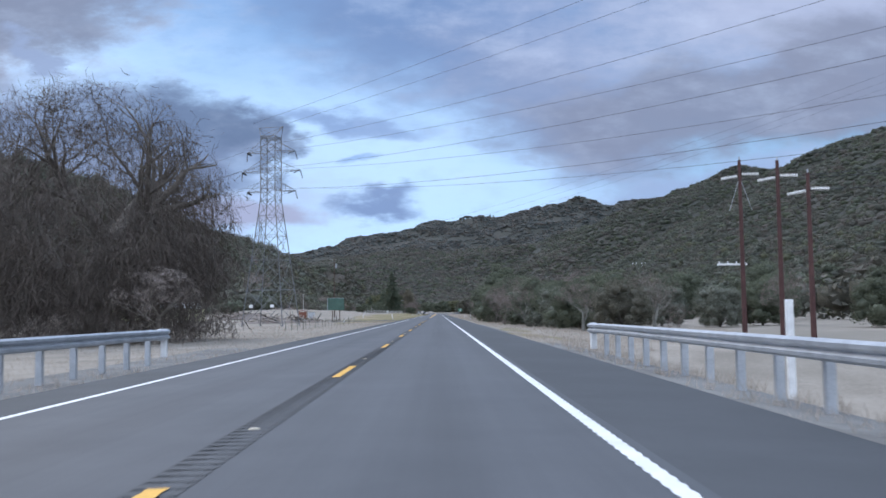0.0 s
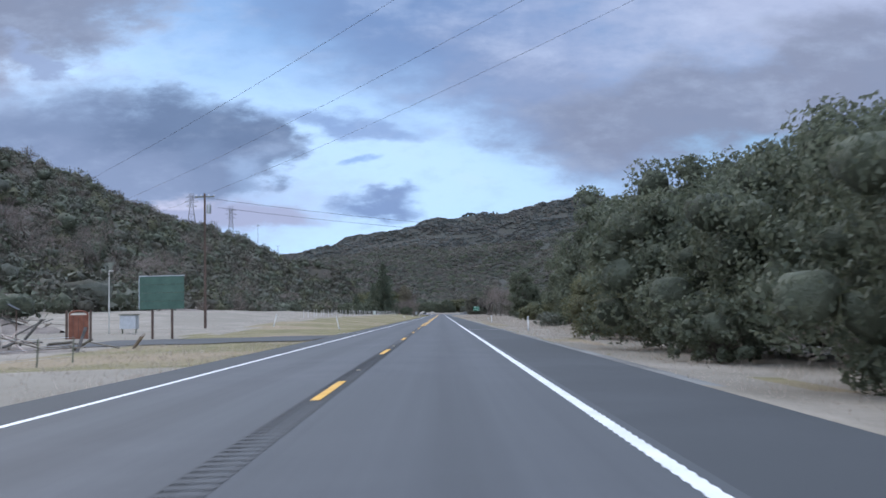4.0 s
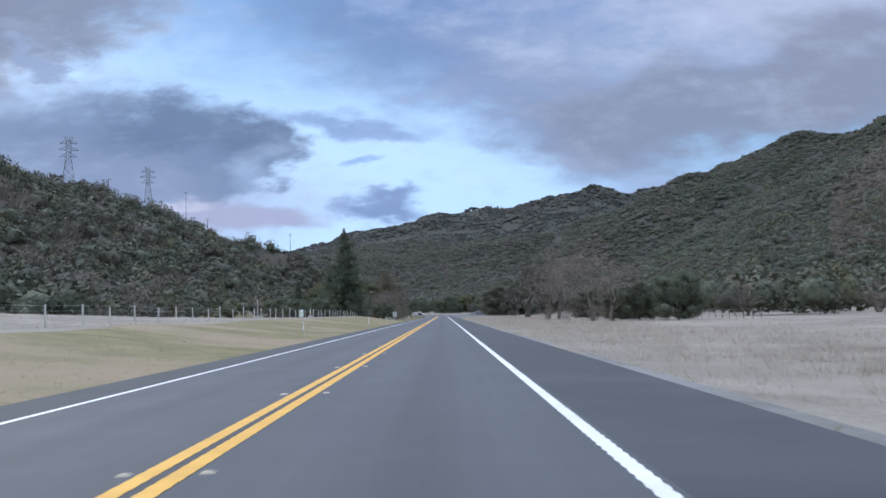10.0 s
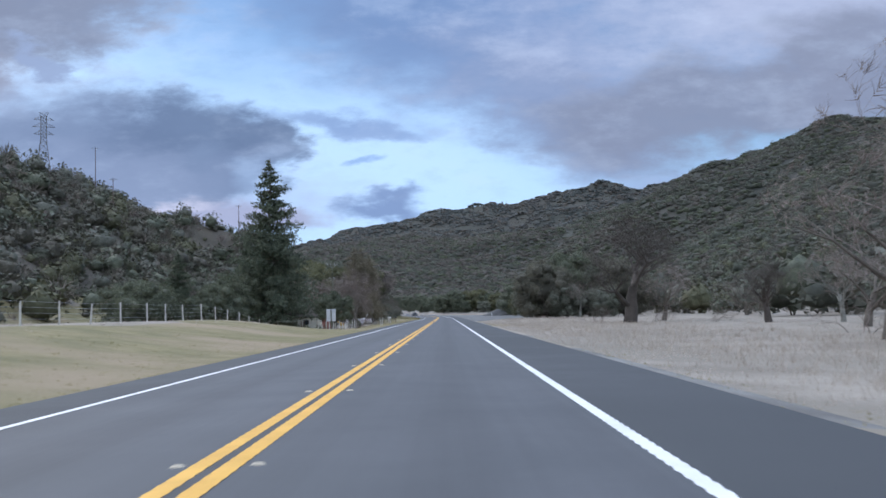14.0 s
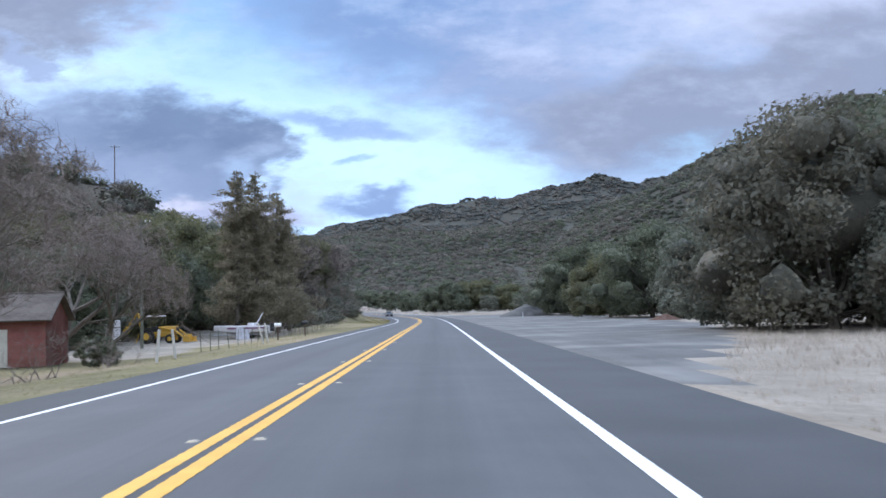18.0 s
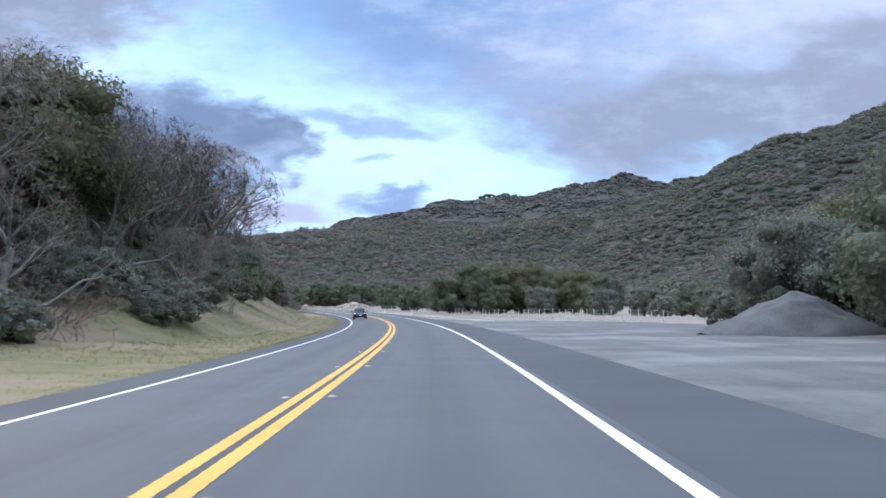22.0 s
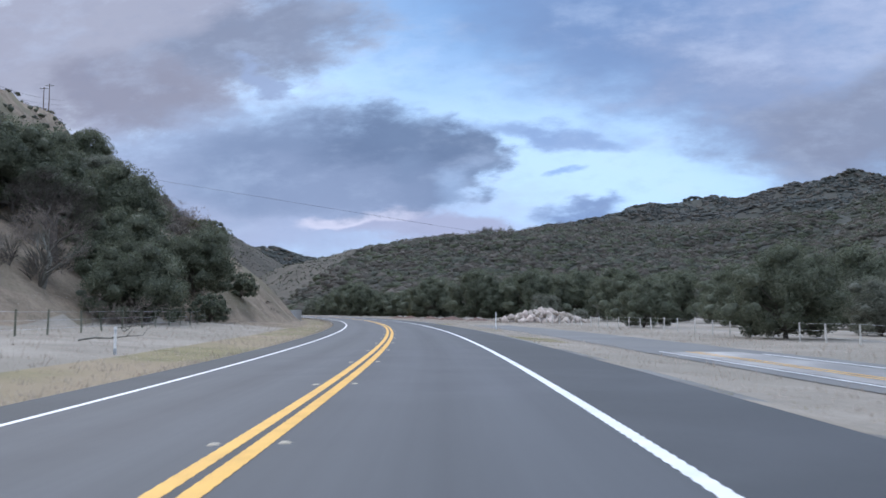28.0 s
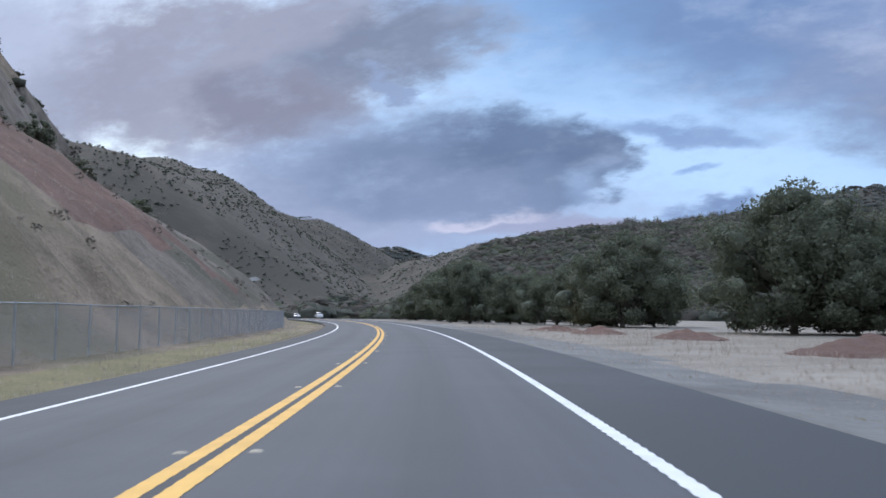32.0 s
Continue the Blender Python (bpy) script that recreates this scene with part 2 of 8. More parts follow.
M["yellow_line"] = surf("yellow_line_paint", (0.62, 0.32, 0.035), (0.78, 0.43, 0.06), 0.6, 1.5, 40.0, 0.2, depth=0.003)
M["gravel"] = surf("gravel", (0.109, 0.105, 0.102), (0.204, 0.201, 0.194), 0.95, 0.4, 12.0, 0.8, c3=(0.21, 0.21, 0.205), s3=0.06, depth=0.03)
M["pullout"] = surf("pullout_gravel", (0.084, 0.086, 0.087), (0.142, 0.144, 0.143), 0.95, 0.30, 9.0, 0.6, c3=(0.189, 0.189, 0.186), s3=0.16, depth=0.02)
M["dry_grass"] = surf("dry_grass_field", (0.19, 0.165, 0.135), (0.33, 0.29, 0.245), 0.95, 0.25, 6.0, 0.8, c3=(0.22, 0.195, 0.16), s3=0.05, depth=0.08)
M["green_grass"] = surf("grass_verge", (0.128, 0.118, 0.050), (0.235, 0.195, 0.100), 0.95, 0.45, 7.0, 0.8, c3=(0.270, 0.208, 0.135), s3=0.085, depth=0.12)
# brown litter and brush, with shade under the crowns painted in
M["hill_floor"] = surf("shaded_brush_floor", (0.042, 0.037, 0.027), (0.086, 0.072, 0.053), 0.95, 0.08, 1.5, 1.0, c3=(0.066, 0.055, 0.042), s3=0.02, depth=0.5)
# colour kept very dark to stand for shade between far crowns
M["far_floor"] = surf("shaded_woodland_floor", (0.026, 0.029, 0.022), (0.048, 0.048, 0.038), 0.95, 0.03, 0.3, 0.5, c3=(0.042, 0.040, 0.032), s3=0.006, depth=1.0)
M["slope_grass"] = surf("cut_slope_grass", (0.118, 0.090, 0.062), (0.300, 0.232, 0.168), 0.95, 0.35, 5.0, 1.0, c3=(0.150, 0.130, 0.082), s3=0.07, depth=0.30)
M["scrub_floor"] = surf("dry_scrub_hillside", (0.044, 0.038, 0.029), (0.094, 0.079, 0.061), 0.95, 0.05, 0.5, 0.8, c3=(0.050, 0.045, 0.034), s3=0.015, depth=1.0)
M["rock_slope"] = surf("weathered_rock_slope", (0.090, 0.074, 0.060), (0.215, 0.180, 0.150), 0.95, 0.3, 3.0, 1.0, c3=(0.085, 0.080, 0.055), s3=0.06, depth=0.5)
M["red_earth"] = surf("red_earth", (0.075, 0.040, 0.031), (0.19, 0.105, 0.079), 0.95, 0.5, 3.0, 1.0, c3=(0.12, 0.068, 0.052), s3=0.08, depth=0.35)
M["leaf_oak"] = surf("evergreen_oak_leaf", (0.078, 0.092, 0.060), (0.170, 0.186, 0.126), 0.7, 0.35, 3.0, 0.0, island=0.35)
M["leaf_olive"] = surf("olive_leaf", (0.098, 0.102, 0.050), (0.188, 0.184, 0.096), 0.7, 0.35, 3.0, 0.0, island=0.35)
M["leaf_grey"] = surf("grey_green_leaf", (0.111, 0.122, 0.090), (0.236, 0.244, 0.194), 0.75, 0.35, 3.0, 0.0, island=0.35)
M["leaf_brown"] = surf("dull_brownish_leaf", (0.094, 0.090, 0.066), (0.190, 0.180, 0.136), 0.75, 0.35, 3.0, 0.0, island=0.4)
M["needle"] = surf("conifer_needle", (0.074, 0.094, 0.066), (0.150, 0.175, 0.120), 0.7, 0.5, 4.0, 0.0, island=0.6)
M["needle_pine"] = surf("pine_needle", (0.150, 0.135, 0.092), (0.300, 0.265, 0.190), 0.7, 0.4, 3.0, 0.0, island=0.7)


def leafy(m, share=0.35):
    """Thin leaves pass part of the light that falls on their other side."""
    t = m.node_tree
    b = t.nodes["Principled BSDF"]
    c = b.inputs["Base Color"].links[0].from_socket
    tl = nd(t, "ShaderNodeBsdfTranslucent", ins={0: c})
    mix = nd(t, "ShaderNodeMixShader", ins={0: share, 1: b.outputs[0], 2: tl.outputs[0]})
    t.links.new(mix.outputs[0], t.nodes["Material Output"].inputs[0])


for k_ in ("leaf_oak", "leaf_olive", "leaf_grey", "leaf_brown", "needle", "needle_pine"):
    leafy(M[k_], 0.5 if k_.startswith("needle") else 0.38)
# the closed inner mass of a crown, leaf upon leaf, darker than its outer leaves
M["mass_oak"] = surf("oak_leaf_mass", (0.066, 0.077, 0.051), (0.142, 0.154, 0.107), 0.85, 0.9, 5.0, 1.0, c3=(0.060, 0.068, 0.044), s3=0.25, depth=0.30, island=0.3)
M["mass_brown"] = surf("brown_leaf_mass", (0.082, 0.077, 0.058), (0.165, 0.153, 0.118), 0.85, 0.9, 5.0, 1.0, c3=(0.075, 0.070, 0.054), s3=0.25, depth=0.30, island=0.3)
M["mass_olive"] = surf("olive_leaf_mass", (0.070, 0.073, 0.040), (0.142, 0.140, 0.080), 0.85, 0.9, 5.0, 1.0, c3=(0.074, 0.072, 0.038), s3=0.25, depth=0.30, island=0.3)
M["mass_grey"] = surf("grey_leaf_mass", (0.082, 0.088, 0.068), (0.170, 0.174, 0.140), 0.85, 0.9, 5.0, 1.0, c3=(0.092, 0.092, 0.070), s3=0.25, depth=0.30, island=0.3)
M["bark"] = surf("bark", (0.078, 0.066, 0.055), (0.187, 0.164, 0.140), 0.95, 1.5, 14.0, 0.6, depth=0.03)
M["lichen_bark"] = surf("lichened_bark", (0.10, 0.095, 0.082), (0.24, 0.235, 0.205), 0.95, 1.2, 10.0, 0.6, depth=0.03)
M["twig"] = surf("bare_twig", (0.155, 0.126, 0.110), (0.290, 0.242, 0.214), 0.95, 0.8, 6.0, 0.0, island=0.5)
M["twig_dark"] = surf("dark_bare_twig", (0.050, 0.042, 0.036), (0.105, 0.088, 0.076), 0.95, 0.8, 6.0, 0.0, island=0.4)
M["moss"] = surf("hanging_lichen", (0.100, 0.088, 0.072), (0.215, 0.188, 0.156), 0.95, 0.8, 6.0, 0.0, island=0.6)
M["oak_twig"] = surf("drooping_oak_twig", (0.062, 0.050, 0.043), (0.150, 0.124, 0.104), 0.95, 0.8, 6.0, 0.0, island=0.6)
M["blade_dry"] = surf("dry_blade", (0.325, 0.280, 0.234), (0.520, 0.455, 0.390), 0.9, 0.2, 5.0, 0.0, island=0.5)
M["blade_green"] = surf("green_blade", (0.20, 0.185, 0.080), (0.34, 0.295, 0.150), 0.9, 0.2, 5.0, 0.0, island=0.25)
leafy(M["blade_dry"], 0.5)
leafy(M["blade_green"], 0.5)
M["wood_grey"] = surf("weathered_wood", (0.15, 0.135, 0.12), (0.30, 0.28, 0.25), 0.9, 3.0, 30.0, 0.4)
M["pole_wood"] = surf("creosoted_pole", (0.075, 0.050, 0.040), (0.145, 0.10, 0.08), 0.9, 1.5, 20.0, 0.4)
M["pole_red"] = surf("dark_red_pole", (0.060, 0.026, 0.024), (0.10, 0.045, 0.040), 0.8, 1.5, 20.0, 0.3)
M["galv"] = surf("galvanised_steel", (0.36, 0.38, 0.41), (0.52, 0.54, 0.57), 0.45, 2.0, 25.0, 0.1, 0.55)
M["tower_steel"] = surf("tower_steel", (0.13, 0.135, 0.145), (0.21, 0.215, 0.225), 0.6, 1.0, 10.0, 0.0, 0.3)
M["wire"] = plain("cable_black", (0.035, 0.035, 0.04), 0.6)
M["white"] = plain("white_paint", (0.78, 0.78, 0.78), 0.5)
M["black"] = plain("black_plastic", (0.02, 0.02, 0.022), 0.5)
M["sign_green"] = plain("sign_green", (0.006, 0.16, 0.085), 0.4, k=0.06)
M["sign_back"] = surf("sign_back_green", (0.045, 0.10, 0.075), (0.075, 0.15, 0.115), 0.5, 1.0, 12.0, 0.1)
M["sign_metal"] = plain("sign_back_metal", (0.50, 0.52, 0.55), 0.45, 0.4)
M["stone"] = surf("pale_boulder", (0.32, 0.28, 0.25), (0.55, 0.50, 0.46), 0.9, 0.7, 6.0, 0.6, island=0.45, depth=0.06)
M["dark_gravel"] = surf("dark_gravel_heap", (0.070, 0.070, 0.072), (0.12, 0.12, 0.122), 0.95, 0.6, 9.0, 0.9, depth=0.05)


def lane_asphalt():
    """Asphalt with darker oil bands, paler wheel tracks and long streaks, laid out across and along the lanes."""
    m = surf("asphalt", (0.069, 0.074, 0.082), (0.088, 0.092, 0.101), 0.78, 0.5, 60.0, 0.35, c3=(0.076, 0.081, 0.088), s3=0.07, depth=0.006, spec=0.4)
    t = m.node_tree
    b = t.nodes["Principled BSDF"]
    was = b.inputs["Base Color"].links[0].from_socket
    uv = t.nodes.new("ShaderNodeUVMap")
    uv.uv_map = "lane"
    q = nd(t, "ShaderNodeSeparateXYZ", ins={0: uv.outputs[0]})
    d, s_ = q.outputs[0], q.outputs[1]
    a = mth(t, "ABSOLUTE", d)
    track = mth(t, "ABSOLUTE", mth(t, "SUBTRACT", mth(t, "ABSOLUTE", mth(t, "SUBTRACT", a, 1.85)), 0.85))
    pale_ = smooth(t, track, 0.55, 0.05)
    oil = smooth(t, mth(t, "ABSOLUTE", mth(t, "SUBTRACT", a, 1.85)), 0.55, 0.0)
    st = nd(t, "ShaderNodeCombineXYZ", ins={0: mth(t, "MULTIPLY", d, 5.0), 1: mth(t, "MULTIPLY", s_, 0.05), 2: 0.0}).outputs[0]
    streak = nd(t, "ShaderNodeTexNoise", ins={"Vector": st, "Scale": 1.0, "Detail": 4.0, "Roughness": 0.6}).outputs[0]
    wear = nd(t, "ShaderNodeTexNoise", ins={"Vector": nd(t, "ShaderNodeCombineXYZ", ins={0: mth(t, "MULTIPLY", d, 0.4), 1: mth(t, "MULTIPLY", s_, 0.03), 2: 3.0}).outputs[0], "Scale": 1.0, "Detail": 3.0}).outputs[0]
    k = mth(t, "ADD", mth(t, "MULTIPLY", pale_, 0.07), mth(t, "MULTIPLY", oil, -0.10))
    k = mth(t, "ADD", k, mth(t, "MULTIPLY", mth(t, "SUBTRACT", streak, 0.5), 0.30))
    k = mth(t, "ADD", k, mth(t, "MULTIPLY", mth(t, "SUBTRACT", wear, 0.5), 0.35))
    k = mth(t, "ADD", k, 1.0)
    out = nd(t, "ShaderNodeVectorMath", op="SCALE", ins={0: was, 3: k}).outputs[0]
    t.links.new(out, b.inputs["Base Color"])
    return m


M["asphalt"] = lane_asphalt()


def streaks(m, along_y=True):
    """Long pale and dark drag marks over a surface, laid along the road."""
    t = m.node_tree
    b = t.nodes["Principled BSDF"]
    was = b.inputs["Base Color"].links[0].from_socket
    g = t.nodes.new("ShaderNodeNewGeometry")
    q = nd(t, "ShaderNodeSeparateXYZ", ins={0: g.outputs["Position"]})
    st = nd(t, "ShaderNodeCombineXYZ", ins={0: mth(t, "MULTIPLY", q.outputs[0], 1.1), 1: mth(t, "MULTIPLY", q.outputs[1], 0.045), 2: 0.0}).outputs[0]
    n1 = nd(t, "ShaderNodeTexNoise", ins={"Vector": st, "Scale": 1.0, "Detail": 6.0, "Roughness": 0.65}).outputs[0]
    k = mth(t, "MULTIPLY_ADD", n1, 0.8, 0.55)
    out = nd(t, "ShaderNodeVectorMath", op="SCALE", ins={0: was, 3: k}).outputs[0]
    t.links.new(out, b.inputs["Base Color"])


streaks(M["pullout"])

# ---------------------------------------------------------------- the road's line and the land's height
def road_table():
    s = np.arange(-200.0, 1500.1, 2.0)
    k = 0.0011097 * np.clip((s - 651.0) / 120.2, 0, 1) * np.clip((1330.0 - s) / 60.0, 0, 1)
    h = np.concatenate([[0], np.cumsum((k[1:] + k[:-1]))])
    m = (h[1:] + h[:-1]) / 2
    x = np.concatenate([[0], -np.cumsum(2 * np.sin(m))])
    y = -200 + np.concatenate([[0], np.cumsum(2 * np.cos(m))])
    return s, x, y, h


RS, RX, RY, RH = road_table()


def road_z(s):
    u = np.clip(s - 690.0, 0, 260.0)
    return 0.0148 * (u * u / 520.0) + 0.0148 * np.clip(s - 950.0, 0, None)


LEAN_S, LEAN = (640, 690, 730, 765, 850, 942, 1040), (0.02, 0.038, 0.055, 0.064, 0.058, 0.050, 0.043)


def deck_z(s, d):
    """Height of the pavement: a crown on the straight, banked through the bend."""
    s, d = np.asarray(s, float), np.asarray(d, float)
    q = np.clip((s - 650.0) / 110.0, 0, 1)
    q = q * q * (3 - 2 * q)
    return road_z(s) + np.where(d > 0, (-0.02 + 0.02 * q) * d, np.interp(s, LEAN_S, LEAN) * d)


def at(s, d):
    """World x, y of the place d metres right of the centre line, s metres along it."""
    h = np.interp(s, RS, RH)
    return np.interp(s, RS, RX) + d * np.cos(h), np.interp(s, RS, RY) + d * np.sin(h)


def along(x, y):
    """s and d of a world place near the road."""
    x, y = np.asarray(x, float), np.asarray(y, float)
    s = np.interp(y, RY, RS)
    for _ in range(4):
        h = np.interp(s, RS, RH)
        dx, dy = x - np.interp(s, RS, RX), y - np.interp(s, RS, RY)
        s = s + np.clip(-dx * np.sin(h) + dy * np.cos(h), -40, 40)
    h = np.interp(s, RS, RH)
    return s, (x - np.interp(s, RS, RX)) * np.cos(h) + (y - np.interp(s, RS, RY)) * np.sin(h)


RIDGES = {
    "left": ([(-170, 250, 56), (-168, 400, 60), (-165, 540, 62), (-155, 705, 58), (-150, 800, 58), (-150, 900, 52), (-170, 1000, 52),
              (-190, 1135, 55), (-225, 1200, 48), (-270, 1290, 38)], 112, 400),
    "left_far": ([(-468, 1489, 119), (-525, 1674, 132), (-595, 1892, 127), (-598, 2018, 132), (-582, 2138, 102), (-566, 2276, 79), (-571, 2435, 60)], 210, 420),
    "left_back": ([(-700, -400, 110), (-560, 300, 95), (-640, 900, 110), (-800, 1700, 150)], 420, 420),
    "spur": ([(-150, 800, 54), (-79, 815, 35), (-40, 838, 15)], 70, 70),
    "far": ([(-900, 3900, 100), (-510, 3900, 197), (-367, 3900, 236), (-80, 3900, 316), (64, 3900, 366), (231, 3900, 388), (399, 3900, 385),
             (568, 3900, 442), (747, 3900, 422), (951, 3900, 455), (1500, 3800, 500), (2400, 3600, 460)], 1500, 1500),
    "peak": ([(182, 2350, 151), (347, 2500, 186), (471, 2350, 212), (565, 2150, 250), (601, 2000, 262), (633, 1910, 292), (690, 1850, 266), (740, 1720, 268),
              (740, 1560, 264), (760, 1300, 274), (800, 900, 286), (820, 400, 276), (800, -300, 266)], 640, 560),
    "mid": ([(-330, 1880, 38), (-272, 2050, 82), (-190, 2150, 118), (-55, 2350, 152), (182, 2350, 155)], 700, 500),
    "far_left": ([(-1900, 3200, 190), (-1112, 3292, 203), (-1060, 3415, 218), (-968, 3567, 190), (-820, 3750, 120)], 420, 500),
}


def ridge(x, y, name):
    pts, wr, wl = RIDGES[name]
    best = np.zeros_like(x)
    for (ax, ay, az), (bx, by, bz) in zip(pts[:-1], pts[1:]):
        lx, ly = bx - ax, by - ay
        t = np.clip(((x - ax) * lx + (y - ay) * ly) / (lx * lx + ly * ly), 0, 1)
        ex, ey = x - ax - t * lx, y - ay - t * ly
        dist = np.hypot(ex, ey)
        side = lx * (y - ay) - ly * (x - ax)
        u = np.clip(1 - dist / np.where(side < 0, wr, wl), 0, 1)
        best = np.maximum(best, (az + t * (bz - az)) * (0.55 * u * u * (3 - 2 * u) + 0.45 * u))
    return best


def bumps(x, y, size, seed):
    """Smooth value noise on plain arrays."""
    gx, gy = x / size, y / size
    ix, iy = np.floor(gx), np.floor(gy)
    fx, fy = gx - ix, gy - iy
    fx, fy = fx * fx * (3 - 2 * fx), fy * fy * (3 - 2 * fy)

    def h(a, b):
        v = np.sin(a * 127.1 + b * 311.7 + seed * 74.7) * 43758.5453
        return v - np.floor(v)
    return (h(ix, iy) * (1 - fx) + h(ix + 1, iy) * fx) * (1 - fy) + (h(ix, iy + 1) * (1 - fx) + h(ix + 1, iy + 1) * fx) * fy - 0.5


def pick(s, *pairs):
    return np.interp(s, [p[0] for p in pairs], [p[1] for p in pairs])


EDGE_R, EDGE_L = 6.1, -5.1


def cut_slope(x, y, s, v):
    """Height of the cut above the verge: a slope of given steepness that rounds over at its brow, gullied."""
    foot = pick(s, (690, 48.0), (730, 20.0), (755, 6.0), (790, 3.5), (850, 4.0), (880, 8.0), (930, 14.0), (960, 19.0), (985, 16.0), (1015, 7.5), (1040, 4.6), (1400, 4.6))
    steep = pick(s, (700, 0.35), (860, 0.50), (930, 0.60), (1000, 0.75), (1040, 0.82))
    top = pick(s, (700, 0.01), (740, 9.0), (800, 15.0), (860, 17.0), (930, 20.0), (1000, 25.0), (1045, 27.0), (1110, 25.5), (1160, 22.0), (1230, 18.0), (1290, 9.0), (1340, 0.01))
    cs = np.clip(v - foot, 0, None)
    u = steep * cs
    h = u / (1 + (u / top) ** 3) ** (1 / 3)
    mask = np.clip(u / 3.0, 0, 1) * np.clip((s - 740.0) / 60.0, 0, 1) * (v < 120)
    gully = np.abs(bumps(s + 0.25 * v, v * 0.16, 7.5, 21.0)) * 2.6 + bumps(x, y, 4.2, 22.0) * 1.1 + bumps(x, y, 11.0, 23.0) * 1.8
    return h + (gully - 0.5) * mask * pick(s, (740, 0.5), (980, 0.6), (1060, 0.9), (1120, 1.3))


def land(x, y):
    """Height of the ground at world places (arrays)."""
    x, y = np.asarray(x, float), np.asarray(y, float)
    s, d = along(x, y)
    near = (y < 1480) & (np.abs(d) < 500)
    paved = s < 1402
    s = np.clip(s, -200, 1450)
    rz = road_z(s)
    # verges
    wide = pick(s, (585, 0.0), (605, 1.0), (835, 1.0), (870, 0.0))
    er = deck_z(s, np.full_like(s, EDGE_R))
    el = deck_z(s, np.full_like(s, EDGE_L))
    w = np.clip(d - EDGE_R, 0, None)
    right = er - 0.04 - 0.35 * (1 - np.exp(-w / 3.0)) * (1 - wide)
    right = right - pick(s, (-60, 2.6), (30, 2.4), (48, 0.3), (70, 0.0)) * np.clip((w - 2.0) / 5.0, 0, 1)
    right = right + pick(s, (930, 0.0), (990, 0.15), (1100, 0.3)) * np.clip(w / 6.0, 0, 1)
    v = np.clip(EDGE_L - d, 0, None)
    rise = pick(s, (140, -0.2), (190, 0.0), (260, 1.2), (530, 1.45), (556, -0.3), (575, -1.15), (640, -1.0), (690, -0.8), (718, 0.1), (740, 0.6))
    u = np.clip(v / 14.0, 0, 1)
    left = el - 0.04 - 0.15 * np.clip(v, 0, 1) + rise * u * u * (3 - 2 * u)
    # the field swells beyond the fence
    u = np.clip((v - 15.0) / 24.0, 0, 1)
    left = left + pick(s, (190, 0.0), (270, 1.7), (390, 1.6), (470, 0.6), (540, 0.0)) * u * u * (3 - 2 * u)
    # cut slope beside the bend
    cut = cut_slope(x, y, s, v)
    left = left + cut
    bank = np.where(d > 0, right, left)
    grow = np.clip((np.abs(d) - 25.0) / 60.0, 0, 1)
    bank = bank + bumps(x, y, 21.0, 1.0) * 0.8 * grow + bumps(x, y, 3.1, 2.0) * 0.10 * np.clip((np.abs(d) - 6.5) / 6.0, 0, 1)
    lane = np.clip(1 - np.abs(d - 13.2) / 3.2, 0, 0.2) * 5 * pick(s, (806, 0.0), (812, 1.0), (1008, 1.0), (1016, 0.0))
    bank = bank + (er - 0.35 - bank) * lane
    z = np.where(near, bank, rz)
    hill = np.zeros_like(x)
    for name in RIDGES:
        r = ridge(x, y, name)
        if name in ("left", "spur"):
            r = r * np.clip((np.abs(d) - 24.0) / 45.0, 0, 1) * (d < 0)
        if name == "left_far":
            r = r * np.maximum(np.clip((np.abs(d) - 26.0) / 60.0, 0, 1), np.clip((s - 1340.0) / 80.0, 0, 1))
        if name in ("peak", "mid"):
            r = r * np.clip((np.abs(d) - 60.0) / 120.0, 0, 1)
        hill = np.maximum(hill, r)
    hill = hill * (1 + 0.16 * bumps(x, y, 170.0, 5.0) * np.clip(hill / 40.0, 0, 1) + 0.10 * bumps(x, y, 60.0, 6.0) * np.clip(hill / 60.0, 0, 1))
    far_d = np.clip((np.abs(d) - 40.0) / 60.0, 0, 1)
    cutz = np.where(d < 0, cut, 0) * near
    z = z + np.clip(hill - cutz, 0, None)
    inside = (d > EDGE_L - 0.02) & (d < EDGE_R + 0.02) & near & paved
    return np.where(inside, deck_z(s, d) - 0.30, z)


def gz(x, y):
    return float(land(np.array([x]), np.array([y]))[0])


def mesh_of(name, verts, faces, mats, index=None, smoothed=False):
    me = bpy.data.meshes.new(name)
    verts, faces = np.asarray(verts, np.float32), np.asarray(faces, np.int32)
    n, k = faces.shape
    me.vertices.add(len(verts))
    me.vertices.foreach_set("co", verts.ravel())
    me.loops.add(n * k)
    me.loops.foreach_set("vertex_index", faces.ravel())
    me.polygons.add(n)
    me.polygons.foreach_set("loop_start", np.arange(0, n * k, k, dtype=np.int32))
    for m in (mats if isinstance(mats, (list, tuple)) else [mats]):
        me.materials.append(m)
    if index is not None:
        me.polygons.foreach_set("material_index", np.asarray(index, np.int32))
    me.polygons.foreach_set("use_smooth", np.full(n, smoothed, dtype=bool))
    me.update(calc_edges=True)
    return me


def grid_faces(nr, nc):
    a = (np.arange(nr - 1)[:, None] * nc + np.arange(nc - 1)[None, :]).ravel()
    return np.stack([a, a + 1, a + nc + 1, a + nc], 1)


def turnout_edge(s):
    return pick(s, (588, 5.0), (600, 8.5), (622, 16.0), (645, 22.0), (680, 27.0), (740, 30.0), (790, 26.0), (808, 13.0), (822, 5.0))


